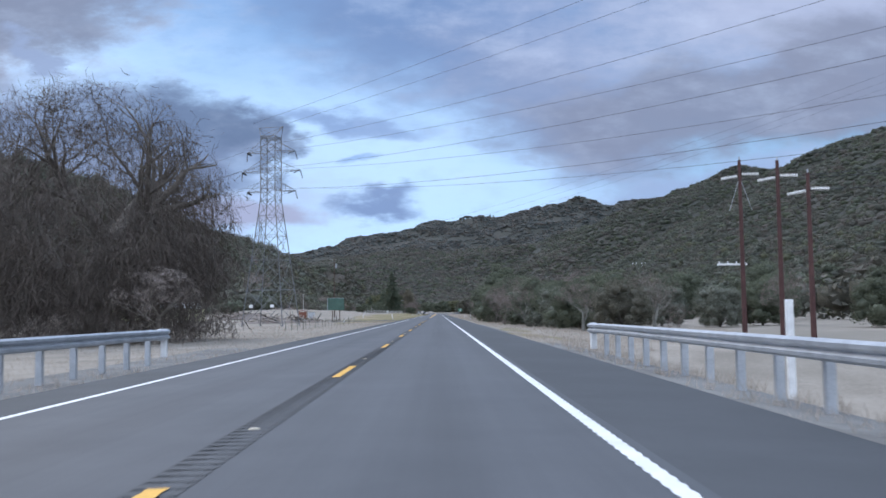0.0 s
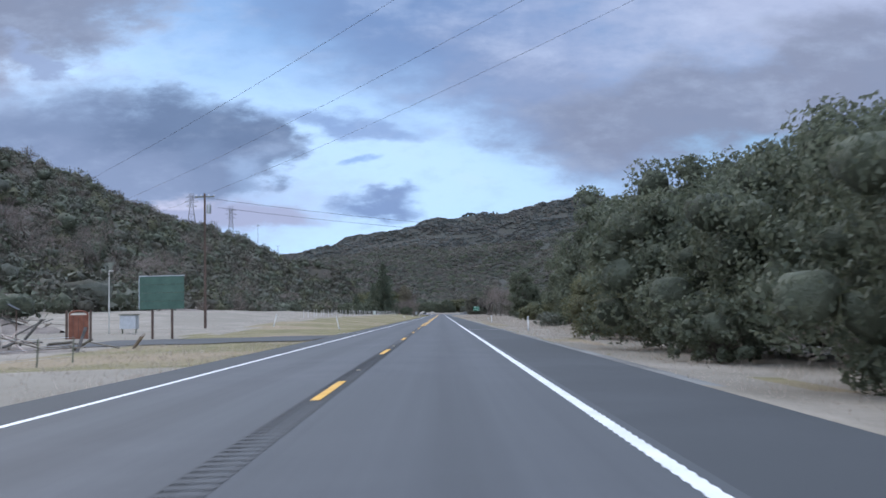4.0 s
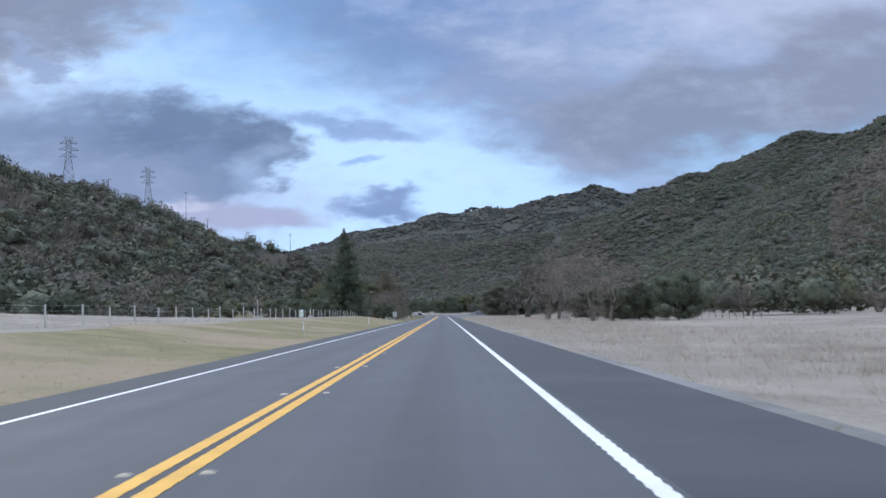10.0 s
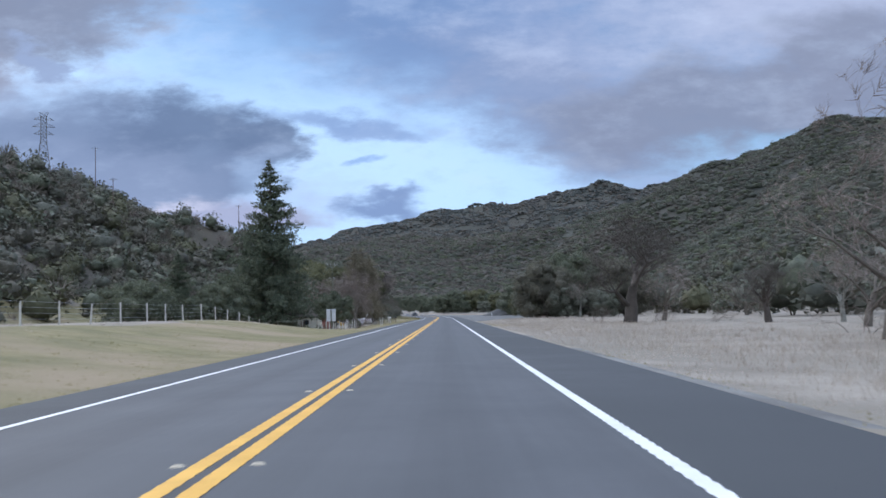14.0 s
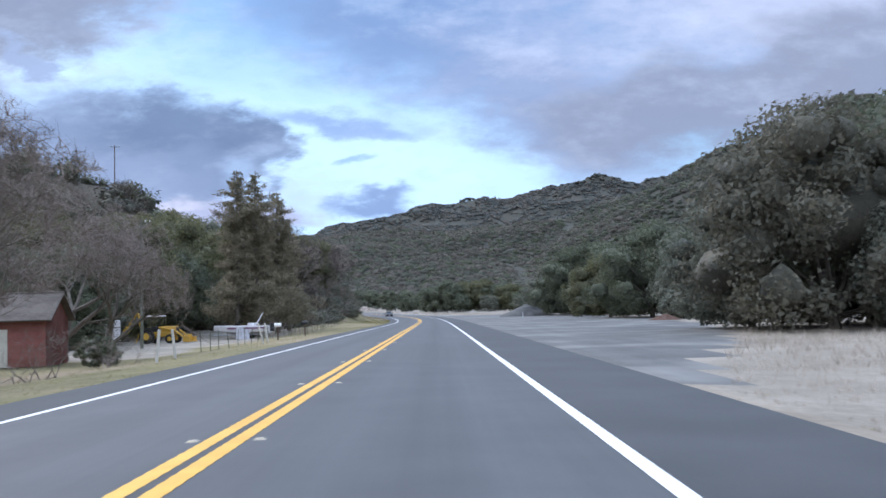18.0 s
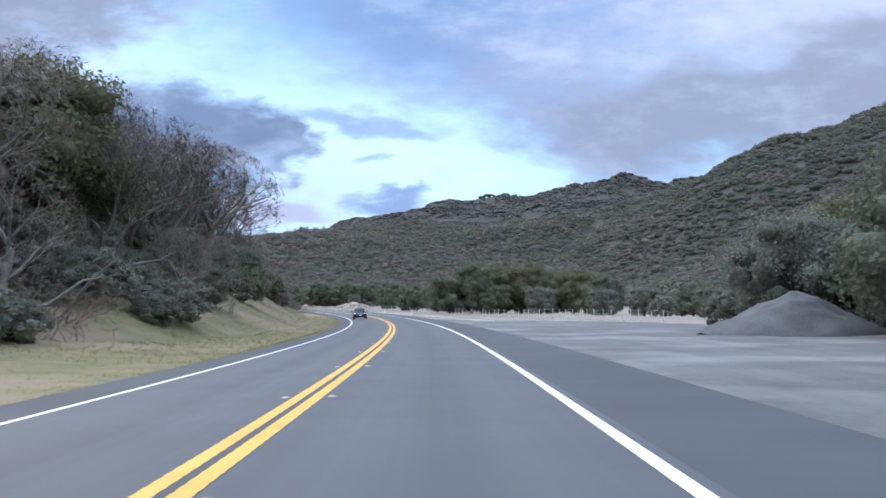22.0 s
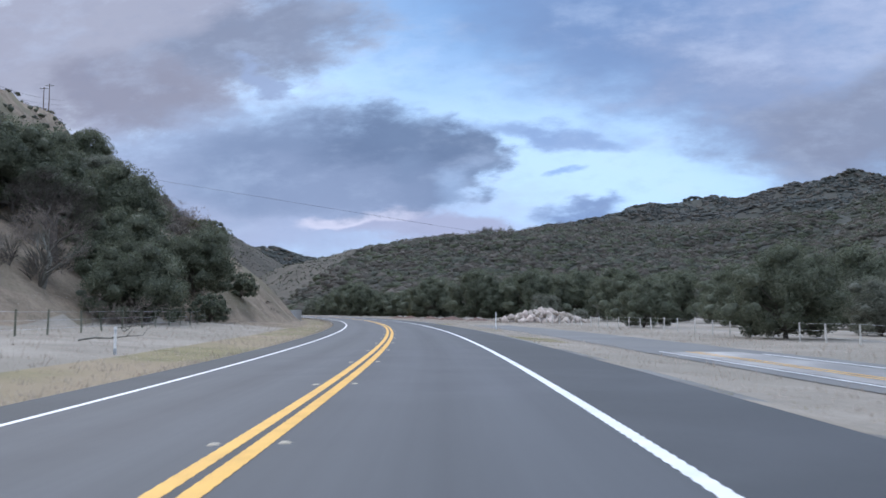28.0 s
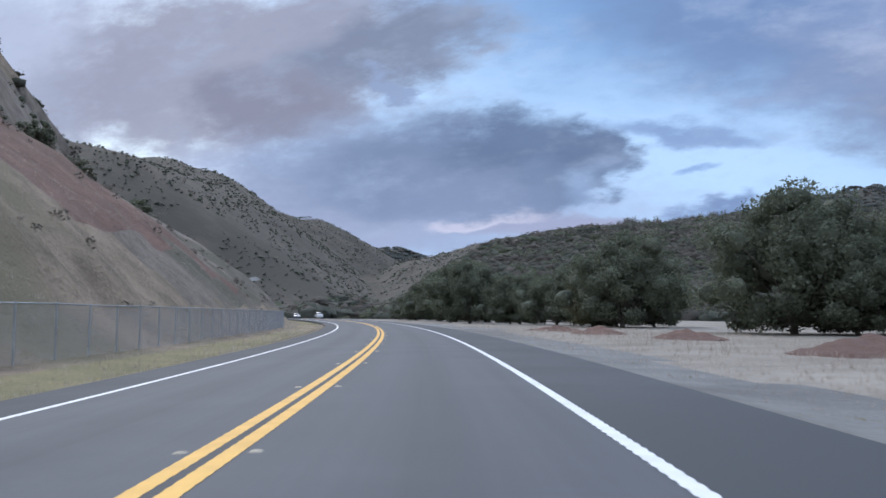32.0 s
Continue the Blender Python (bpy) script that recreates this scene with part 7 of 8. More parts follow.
for dz in (0, -1.6, -3.0):
    cable("power_cable", (-150, 1060, 52 + dz), (-215, 1180, 80 + dz), 1.0, 0.03, "thin black high-voltage cable")


def steel_pole(x, y, h, arm_low, label):
    t = thing("power_pole", label, "power pole", "three dark steel power poles")
    part("shaft", rodm((0, 0, -0.5), (0, 0, h), 0.19, 0.11, 12), M["pole_red"], t)
    for sx in (-1, 1):
        part("insulator", insulator((sx * 0.15, 0, h - 1.0 - 0.15 * (sx < 0)), (sx * 1.35, 0, h - 1.0 - 0.35 * (sx < 0)), 8), M["white"], t, "pale ribbed insulator")
    part("cap", rodm((0, 0, h), (0, 0, h + 0.25), 0.05), M["galv"], t)
    if arm_low:
        part("crossarm", boxm((-0.7, 0.15, 4.9), (2.1, 0.10, 0.14), None, 0.01), M["white"], t, "pale lower crossarm")
        for k in range(4):
            part("insulator", rodm((-1.6 + 0.6 * k, 0.15, 4.95), (-1.6 + 0.6 * k, 0.15, 5.12), 0.05, 0.03), M["white"], t)
        for sx in (-1, 1):
            part("guy_wire", rodm((0, 0, h - 1.2), (sx * 0.8, 0, h - 3.6), 0.02), M["galv"], t)
    place(t, x, y, 0)


g = gz(23.3, 65)
steel_pole(23.3, 65, 11.7 - g, True, "dark red steel power pole with pale crossarm")
steel_pole(24.5, 61, 11.0 - gz(24.5, 61), False, "dark red steel power pole with pale insulators")
steel_pole(25.3, 58, 9.7 - gz(25.3, 58), False, "dark red steel power pole with pale insulators")
cable("utility_cable", (23, 65, 5.0), (28, 120, 7.4), 0.6, 0.014, "black overhead utility cable")
cable("utility_cable", (23.3, 65, 5.0), (75, 20, 7.5), 0.6, 0.014, "black overhead utility cable")
for dz, x, y in ((10.3, 23.3, 65), (9.7, 24.5, 61), (8.6, 25.3, 58)):
    cable("utility_cable", (x, y, dz), (95, 30, dz + 4), 1.0, 0.018, "black overhead utility cable")


# ---------------------------------------------------------------- fences
def post_fence(name, label, s0, s1, d, step, h, r, mat, wires=3, wob=0.04, seed=1, square=False):
    rng = random.Random(seed)
    t = thing(name, label, "fence")
    pts = []
    s = s0
    while s <= s1:
        x, y = at(s, d + rng.uniform(-0.15, 0.15))
        x, y = float(x), float(y)
        z = gz(x, y)
        k = h * rng.uniform(0.9, 1.12)
        lean = Vector((rng.gauss(0, wob), rng.gauss(0, wob), 1)).normalized() * k
        q = Vector((x, y, z)) + lean
        part("post", rodm((x, y, z - 0.25), q, r, r * 0.9, 4 if square else 7), M[mat], t)
        pts.append((Vector((x, y, z)), lean / k))
        s += step * rng.uniform(0.93, 1.07)
    for w in range(wires):
        f = h * (0.25 + 0.68 * w / max(1, wires - 1))
        V, F = [], []
        tube_into(V, F, [p + l * f for p, l in pts], [0.006] * len(pts), 3)
        part("wire", quads("wire", V, F, M["galv"]), None, t)
    return t


M["post_pale"] = surf("pale_post", (0.42, 0.40, 0.37), (0.62, 0.60, 0.56), 0.85, 2.0, 20.0, 0.3)
post_fence("field_fence", "field fence of pale posts and wire", 262, 556, -19.0, 4.9, 1.3, 0.055, "post_pale", 4, 0.03, 3)
post_fence("field_fence", "low field fence of thin dark posts", 86, 160, -12.2, 3.4, 1.05, 0.03, "wood_grey", 3, 0.05, 4)
post_fence("yard_fence", "yard fence of white posts and wire", 552, 598, -12.6, 3.4, 1.25, 0.05, "post_pale", 3, 0.05, 5)
post_fence("yard_fence", "yard fence of uneven pale posts", 636, 726, -12.8, 2.7, 1.2, 0.03, "wood_grey", 3, 0.08, 6)
post_fence("roadside_fence", "wire fence of pale uneven posts", 790, 936, 25.5, 3.6, 1.2, 0.05, "post_pale", 3, 0.06, 7)
post_fence("roadside_fence", "wire fence of pale uneven posts", 936, 1050, 24.0, 3.6, 1.15, 0.05, "post_pale", 3, 0.06, 8)
post_fence("slope_fence", "wire fence of weathered posts below the slope", 905, 990, -16.5, 4.2, 1.2, 0.05, "wood_grey", 3, 0.07, 9)
post_fence("field_fence", "dark fence of close weathered posts", 430, 520, 41, 3.2, 1.3, 0.05, "wood_grey", 3, 0.06, 10)


def chain_link(s0, s1, d, h, label):
    t = thing("chain_link_fence", label, "fence")
    step = 3.0
    n = int((s1 - s0) / step)
    tops = []
    for i in range(n + 1):
        s = s0 + i * step
        x, y = at(s, d)
        x, y = float(x), float(y)
        z = gz(x, y)
        part("post", rodm((x, y, z - 0.2), (x, y, z + h + 0.05), 0.035, None, 8), M["galv"], t)
        tops.append(Vector((x, y, z)))
    V, F = [], []
    tube_into(V, F, [p + Vector((0, 0, h)) for p in tops], [0.025] * len(tops), 5)
    part("top_rail", quads("top_rail", V, F, M["galv"]), None, t)
    gap = 0.14
    for i in range(n):
        a, b = tops[i], tops[i + 1]
        V, F = [], []
        along_ = b - a
        L = along_.length
        k = -h
        while k < L:
            for sg_ in (1, -1):
                u0, u1 = (k, k + h) if sg_ > 0 else (k + h, k)
                z0, z1 = 0.0, h
                if u0 < 0:
                    z0, u0 = z0 + (-u0) / h * h if sg_ > 0 else z0, max(u0, 0)
                f0, f1 = (0.0, 1.0)
                lo, hi = min(k, k + h), max(k, k + h)
                if lo < 0:
                    f0 = -lo / h
                if hi > L:
                    f1 = (L - lo) / h
                p = a + along_ * ((lo + f0 * h) / L) + Vector((0, 0, (f0 if sg_ > 0 else 1 - f0) * h))
                q = a + along_ * ((lo + f1 * h) / L) + Vector((0, 0, (f1 if sg_ > 0 else 1 - f1) * h))
                if f1 > f0:
                    tube_into(V, F, [p, q], [0.0045, 0.0045], 3)
            k += gap
        part("mesh_panel", quads("mesh_panel", V, F, M["galv"]), None, t, "woven wire mesh")
    return t


chain_link(1043, 1133, -9.4, 1.75, "galvanised chain-link fence below the red slope")

# ---------------------------------------------------------------- the ruin and the field
M["char"] = surf("charred_timber", (0.035, 0.032, 0.030), (0.10, 0.09, 0.08), 0.95, 2.0, 20.0, 0.4, rnd=0.8)
M["plank"] = surf("broken_plank", (0.16, 0.125, 0.10), (0.38, 0.33, 0.28), 0.9, 2.0, 20.0, 0.4, rnd=0.8)
M["rust"] = surf("rusty_red_panel", (0.16, 0.055, 0.035), (0.27, 0.11, 0.07), 0.85, 1.5, 18.0, 0.3)
M["rubble"] = surf("rubble_earth", (0.14, 0.115, 0.10), (0.26, 0.22, 0.195), 0.95, 0.8, 9.0, 0.9, depth=0.06)


def heap_mesh(name, a, b, h, mat, seed, n=26, rough=0.16, peak=1.0):
    """An uneven heap of loose material, a by b metres and h high."""
    V = []
    for i in range(n + 1):
        for j in range(n + 1):
            u, v = i / n * 2 - 1, j / n * 2 - 1
            r = math.hypot(u, v)
            w = noise.noise(Vector((u * 2.2, v * 2.2, seed * 3.7)))
            f = max(0.0, 1 - (r * (1 + 0.18 * w)) ** peak)
            z = h * f * (1 + rough * 2 * noise.noise(Vector((u * 5, v * 5, seed)))) + rough * 0.35 * h * noise.noise(Vector((u * 14, v * 14, seed))) * (f > 0)
            V.append((u * a / 2, v * b / 2, z if f > 0 else -0.25))
    return mesh_of(name, V, grid_faces(n + 1, n + 1), mat, None, True)


def debris(x, y, a, b, h, n, label, seed):
    rng = random.Random(seed)
    t = thing("debris_pile", label, "debris pile")
    part("rubble", heap_mesh("rubble", a, b, h * 0.55, M["rubble"], seed, 18, 0.5), None, t)
    for i in range(n):
        u, v = rng.gauss(0, 0.26), rng.gauss(0, 0.26)
        z = h * 0.55 * max(0, 1 - math.hypot(u, v) * 1.6) + rng.uniform(0, h * 0.2)
        L = rng.uniform(0.7, 3.4)
        e = Euler((rng.gauss(0, 0.25), rng.gauss(0, 0.3), rng.uniform(0, 6.28))).to_matrix()
        part("plank", boxm((u * a, v * b, z + 0.08), (L, rng.uniform(0.08, 0.28), rng.uniform(0.03, 0.10)), e), M["char" if rng.random() < 0.35 else "plank"], t)
    place(t, x, y, rng.uniform(-10, 10))


debris(-25.5, 168, 17, 6, 1.5, 90, "heap of broken charred boards from a ruined building", 1)
debris(-41, 205, 17, 8, 2.3, 60, "mound of rubble and splintered timber", 2)
debris(-29, 176, 8, 5, 0.9, 36, "low scatter of broken boards in dry grass", 3)
debris(-52, 300, 22, 6, 1.1, 40, "scatter of scrap and old timber in a field", 4)

gt = thing("garden_gate", "rust-red arched wooden gate standing alone", "gate")
bm = B()
box(bm, (0, 0, 0.9), (1.5, 0.08, 1.9), None, 0.01)
part("door", bm, M["rust"], gt)
arch = B()
for i in range(9):
    a0, a1 = math.pi * i / 9, math.pi * (i + 1) / 9
    rod(arch, (0.72 * math.cos(a0), 0, 1.85 + 0.32 * math.sin(a0)), (0.72 * math.cos(a1), 0, 1.85 + 0.32 * math.sin(a1)), 0.07, None, 6)
part("arch", arch, M["rust"], gt)
for dx in (-0.9, 0.9):
    part("post", boxm((dx, 0, 1.0), (0.16, 0.16, 2.4), None, 0.01), M["pole_wood"], gt)
for dx in (-0.4, 0.0, 0.4):
    part("plank_joint", boxm((dx, -0.045, 0.9), (0.025, 0.012, 1.8)), M["char"], gt)
place(gt, -26.4, 193.5, 5)

sl = thing("solar_lamp", "dark post with a tilted solar panel", "lamp post")
part("post", rodm((0, 0, -0.3), (0, 0, 2.5), 0.05, 0.045), M["pole_wood"], sl)
part("panel", boxm((-0.2, 0, 2.6), (0.9, 0.5, 0.05), Euler((0, radians(28), 0)).to_matrix(), 0.01), M["black"], sl, "black solar panel")
place(sl, -27.8, 186, 0)
mp = thing("mast", "slender pale pole standing in a field", "pole")
part("shaft", rodm((0, 0, -0.3), (0, 0, 5.6), 0.07, 0.05), M["post_pale"], mp)
part("lamp_head", boxm((0.2, 0, 5.6), (0.4, 0.14, 0.10), None, 0.02), M["post_pale"], mp)
place(mp, -27.8, 204, 0)
sh = thing("utility_box", "small pale utility shed on posts", "utility box")
part("body", boxm((0, 0, 1.0), (1.4, 0.9, 1.2), None, 0.02), M["sign_metal"], sh)
part("lid", boxm((0, 0, 1.65), (1.6, 1.1, 0.08), None, 0.01), M["wood_grey"], sh)
for dx in (-0.6, 0.6):
    part("leg", boxm((dx, 0, 0.15), (0.1, 0.1, 0.7)), M["wood_grey"], sh)
place(sh, -26.0, 204, 0)
for x, y, h in ((-62, 210, 9.0), (-34, 497, 3.6), (-46, 150, 8.5)):
    t = thing("pole", "slender pale pole at the field's edge", "pole")
    part("shaft", rodm((0, 0, -0.4), (0, 0, h), 0.09, 0.06), M["post_pale"], t)
    part("cap", rodm((0, 0, h), (0, 0, h + 0.06), 0.08), M["galv"], t)
    place(t, x, y)

# poly tunnel and its board fence
M["board_yellow"] = surf("pale_yellow_board", (0.50, 0.49, 0.30), (0.64, 0.62, 0.42), 0.8, 1.0, 14.0, 0.2, rnd=0.25)
M["film"] = surf("white_plastic_film", (0.62, 0.64, 0.68), (0.78, 0.80, 0.83), 0.4, 0.6, 6.0, 0.2)
bf = thing("board_fence", "pale yellow vertical board fence around a yard", "fence")
for i in range(96):
    part("board", boxm((-i * 0.29, 0, 1.45 + 0.03 * (i % 3)), (0.275, 0.03, 2.3)), M["board_yellow"], bf)
for z in (0.6, 2.2):
    part("rail", boxm((-14, 0.05, z), (28, 0.06, 0.09)), M["wood_grey"], bf)
place(bf, -44, 182, 0, 0.15)
gh = thing("poly_tunnel", "white plastic poly tunnel behind a board fence", "greenhouse")
V, F = [], []
for i in range(13):
    for k in range(15):
        a = math.pi * k / 14
        V.append((-7 + 14 * i / 12, 4.2 * math.cos(a), 1.2 + 2.9 * math.sin(a) + 0.04 * math.sin(i * 3.1)))
part("film", mesh_of("film", V, grid_faces(13, 15), M["film"], None, True), None, gh)
for i in range(0, 13, 2):
    bm = B()
    for k in range(14):
        a, b = math.pi * k / 14, math.pi * (k + 1) / 14
        rod(bm, (-7 + 14 * i / 12, 4.24 * math.cos(a), 1.2 + 2.94 * math.sin(a)), (-7 + 14 * i / 12, 4.24 * math.cos(b), 1.2 + 2.94 * math.sin(b)), 0.03, None, 5)
    part("hoop", bm, M["galv"], gh)
for sy in (-1, 1):
    part("side_wall", boxm((0, sy * 4.2, 0.6), (14, 0.06, 1.3)), M["film"], gh)
for sx in (-1, 1):
    bm = B()
    vs = [bm.verts.new((sx * 7, 4.2 * math.cos(math.pi * k / 14), 1.2 + 2.9 * math.sin(math.pi * k / 14))) for k in range(15)]
    bm.faces.new(vs)
    part("end_wall", bm, M["film"], gh)
place(gh, -55, 192, 0)

# ---------------------------------------------------------------- vehicles
M["glass"] = plain("dark_car_glass", (0.02, 0.024, 0.028), 0.08)
M["tyre"] = plain("tyre_rubber", (0.018, 0.018, 0.018), 0.85)
M["rim"] = plain("alloy_rim", (0.42, 0.42, 0.44), 0.3, 0.8)
M["lamp_red"] = plain("red_lamp", (0.35, 0.02, 0.02), 0.3)
M["lamp_clear"] = plain("clear_lamp", (0.75, 0.75, 0.72), 0.15)
M["car_dark"] = plain("dark_grey_car_paint", (0.035, 0.034, 0.038), 0.25, 0.4)
M["car_white"] = plain("white_car_paint", (0.75, 0.75, 0.76), 0.25)
M["car_silver"] = plain("silver_car_paint", (0.42, 0.43, 0.45), 0.25, 0.5)


def loft(sections, mat_mesh_name, mat, smoothed=True):
    """Skin over cross-sections given as lists of points of one length."""
    n, m = len(sections), len(sections[0])
    V = [p for s in sections for p in s]
    F = [(i * m + k, i * m + (k + 1) % m, (i + 1) * m + (k + 1) % m, (i + 1) * m + k) for i in range(n - 1) for k in range(m)]
    me = bpy.data.meshes.new(mat_mesh_name)
    me.from_pydata([tuple(v) for v in V], [], F + [tuple(range(m))[::-1], tuple((n - 1) * m + k for k in range(m))])
    me.materials.append(mat)
    for p in me.polygons:
        p.use_smooth = smoothed
    return me


def ring(y, w, z0, z1, crown=0.0, tuck=0.12):
    """Rounded cross-section of a car body at station y."""
    h = z1 - z0
    return [(-w * (1 - tuck), y, z0), (w * (1 - tuck), y, z0), (w, y, z0 + h * 0.25), (w * 1.0, y, z0 + h * 0.6), (w * 0.95, y, z0 + h * 0.9), (w * 0.8, y, z1),
            (0, y, z1 + crown), (-w * 0.8, y, z1), (-w * 0.95, y, z0 + h * 0.9), (-w, y, z0 + h * 0.6), (-w, y, z0 + h * 0.25)]


def wheel(parent, x, y, r=0.33, w=0.22):
    bm = B()
    rod(bm, (x - w / 2, y, r), (x + w / 2, y, r), r, None, 22)
    o = part("wheel", bm, M["tyre"], parent, "black rubber tyre")
    sx = 1 if x > 0 else -1
    part("rim", rodm((x + sx * (w / 2 - 0.03), y, r), (x + sx * (w / 2 + 0.006), y, r), r * 0.66, r * 0.6, 16), M["rim"], o, "alloy rim")
    return o


def sedan(paint_, label, s, d, facing, tall=0.0):
    """Front of the car looks along -y."""
    t = thing("car", label, "car")
    hw, T = 0.91, tall
    st = [(-2.40, 0.68, 0.32, 0.62), (-2.32, 0.80, 0.24, 0.74), (-2.0, 0.88, 0.20, 0.83), (-1.2, hw, 0.20, 0.95), (-0.75, hw, 0.20, 1.0), (0.6, hw, 0.20, 1.02), (1.6, hw, 0.20, 1.04), (2.1, 0.88, 0.22, 1.03), (2.38, 0.80, 0.28, 0.95), (2.44, 0.70, 0.36, 0.80)]
    part("body", loft([ring(y, w, a, b + T * 0.3, 0.03) for y, w, a, b in st], "body", paint_), None, t)
    cab = [(-0.95, 0.70, 0.98, 1.02), (-0.30, 0.70, 0.98, 1.36 + T), (0.10, 0.68, 0.98, 1.44 + T), (0.9, 0.66, 0.98, 1.44 + T), (1.45, 0.66, 0.98, 1.32 + T), (1.95, 0.66, 0.98, 1.05 + T * 0.4)]
    part("roof", loft([[(x * 1.0, y, z) for x, y, z in ring(y, w, a, b, 0.02, 0.0)] for y, w, a, b in cab], "roof", paint_), None, t)

    def pane(nm, pts):
        bm = B()
        f = bm.faces.new([bm.verts.new(p) for p in pts])
        bmesh.ops.solidify(bm, geom=[f], thickness=0.012)
        part(nm, bm, M["glass"], t, "dark tinted glass")
    pane("windscreen", [(-0.70, -0.97, 1.03), (0.70, -0.97, 1.03), (0.58, -0.33, 1.36 + T), (-0.58, -0.33, 1.36 + T)])
    pane("rear_window", [(0.66, 1.99, 1.07 + T * 0.4), (-0.66, 1.99, 1.07 + T * 0.4), (-0.56, 1.49, 1.33 + T), (0.56, 1.49, 1.33 + T)])
    for sx in (-1, 1):
        pane("side_window", [(sx * 0.715, -0.62, 1.06), (sx * 0.715, 0.42, 1.06), (sx * 0.665, 0.42, 1.37 + T), (sx * 0.69, -0.14, 1.37 + T)])
        pane("side_window", [(sx * 0.715, 0.48, 1.06), (sx * 0.70, 1.55, 1.08), (sx * 0.66, 1.30, 1.33 + T), (sx * 0.665, 0.48, 1.37 + T)])
        part("headlight", boxm((sx * 0.66, -2.26, 0.68), (0.34, 0.16, 0.13), rz(sx * 14), 0.04), M["lamp_clear"], t, "clear headlight")
        part("tail_light", boxm((sx * 0.68, 2.36, 0.84), (0.32, 0.10, 0.16), rz(sx * -10), 0.03), M["lamp_red"], t, "red tail light")
        mir = part("mirror", boxm((sx * 1.0, -0.62, 1.04), (0.20, 0.12, 0.13), None, 0.04), paint_, t)
        part("mirror_glass", boxm((sx * 1.0, -0.555, 1.04), (0.16, 0.012, 0.10)), M["glass"], mir)
        for y in (-1.42, 1.38):
            wheel(t, sx * 0.80, y)
        part("door_handle", boxm((sx * 0.925, 0.25, 0.88), (0.02, 0.16, 0.03), None, 0.008), M["rim"], t)
    part("grille", boxm((0, -2.375, 0.58), (0.92, 0.06, 0.16), None, 0.03), M["black"], t, "black grille")
    part("grille_bar", boxm((0, -2.385, 0.67), (0.98, 0.05, 0.035), None, 0.012), M["rim"], t, "chrome bar")
    part("lower_intake", boxm((0, -2.36, 0.36), (1.1, 0.06, 0.13), None, 0.03), M["black"], t)
    for y, z in ((-2.41, 0.50), (2.45, 0.62)):
        p = part("number_plate", boxm((0, y, z), (0.32, 0.015, 0.15), None, 0.004), M["white"], t, "white plate with plain bars")
        part("plate_bar", boxm((0, y + (-0.010 if y < 0 else 0.010), z), (0.22, 0.004, 0.06)), M["sign_metal"], p)
    part("rear_bumper", boxm((0, 2.36, 0.46), (1.5, 0.12, 0.18), None, 0.05), paint_, t)
    x, y = at(s, d)
    tilt = math.degrees(math.atan(float((deck_z(s, d + 0.5) - deck_z(s, d - 0.5)))))
    t.matrix_world = pose(float(x), float(y), float(deck_z(s, d)) + 0.004, 0, 0, heading(s) + facing) @ pose(0, 0, 0, 0, (-tilt if facing == 0 else tilt), 0)
    return t


sedan(M["car_dark"], "dark grey sedan in the oncoming lane", 831.5, -2.25, 0)
sedan(M["car_white"], "white hatchback far along the highway", 1268, 1.8, 180, 0.12)
sedan(M["car_silver"], "silver car far along the oncoming lane", 1284, -1.9, 0)
sedan(M["car_white"], "white car far along the oncoming lane", 1306, -1.9, 0, 0.2)

# an old car in the field
oc = sedan(M["rust"], "old rusty car abandoned in a dry field", 300, -60, 90)
place(oc, -58, 292, 80)


# ---------------------------------------------------------------- yard by the bend
M["digger"] = surf("digger_yellow", (0.45, 0.25, 0.03), (0.62, 0.38, 0.06), 0.5, 2.0, 20.0, 0.15)
M["hull_white"] = plain("boat_white", (0.72, 0.70, 0.72), 0.3)
M["hull_stripe"] = plain("boat_purple_stripe", (0.20, 0.09, 0.17), 0.35)
M["tarp"] = surf("grey_tarpaulin", (0.38, 0.38, 0.42), (0.55, 0.55, 0.60), 0.7, 1.5, 12.0, 0.7, depth=0.05)
M["barn_red"] = surf("faded_red_boards", (0.24, 0.085, 0.075), (0.36, 0.15, 0.13), 0.85, 1.0, 14.0, 0.3, rnd=0.3)
M["siding"] = surf("cream_siding", (0.55, 0.53, 0.47), (0.70, 0.68, 0.61), 0.8, 1.0, 12.0, 0.2, rnd=0.15)
M["shingle"] = surf("brown_roof_shingle", (0.085, 0.070, 0.062), (0.17, 0.145, 0.13), 0.95, 1.0, 9.0, 0.7, depth=0.04)

dg = thing("backhoe_loader", "yellow backhoe loader parked in a yard", "digger")
part("chassis", boxm((0, 0, 0.95), (3.6, 0.9, 0.5), None, 0.06), M["digger"], dg)
part("bonnet", boxm((1.2, 0, 1.45), (1.7, 0.8, 0.65), None, 0.10), M["digger"], dg)
part("engine_grille", boxm((2.07, 0, 1.4), (0.05, 0.62, 0.5), None, 0.01), M["black"], dg)
part("seat", boxm((-0.4, 0, 1.45), (0.5, 0.5, 0.6), None, 0.06), M["black"], dg)
cn = part("canopy", boxm((-0.35, 0, 2.85), (1.7, 1.5, 0.10), None, 0.03), M["hull_white"], dg, "pale canopy roof")
for sx in (-1.05, 0.35):
    for sy in (-0.65, 0.65):
        part("canopy_post", rodm((sx, sy, 1.3), (sx, sy, 2.85), 0.035), M["black"], cn)
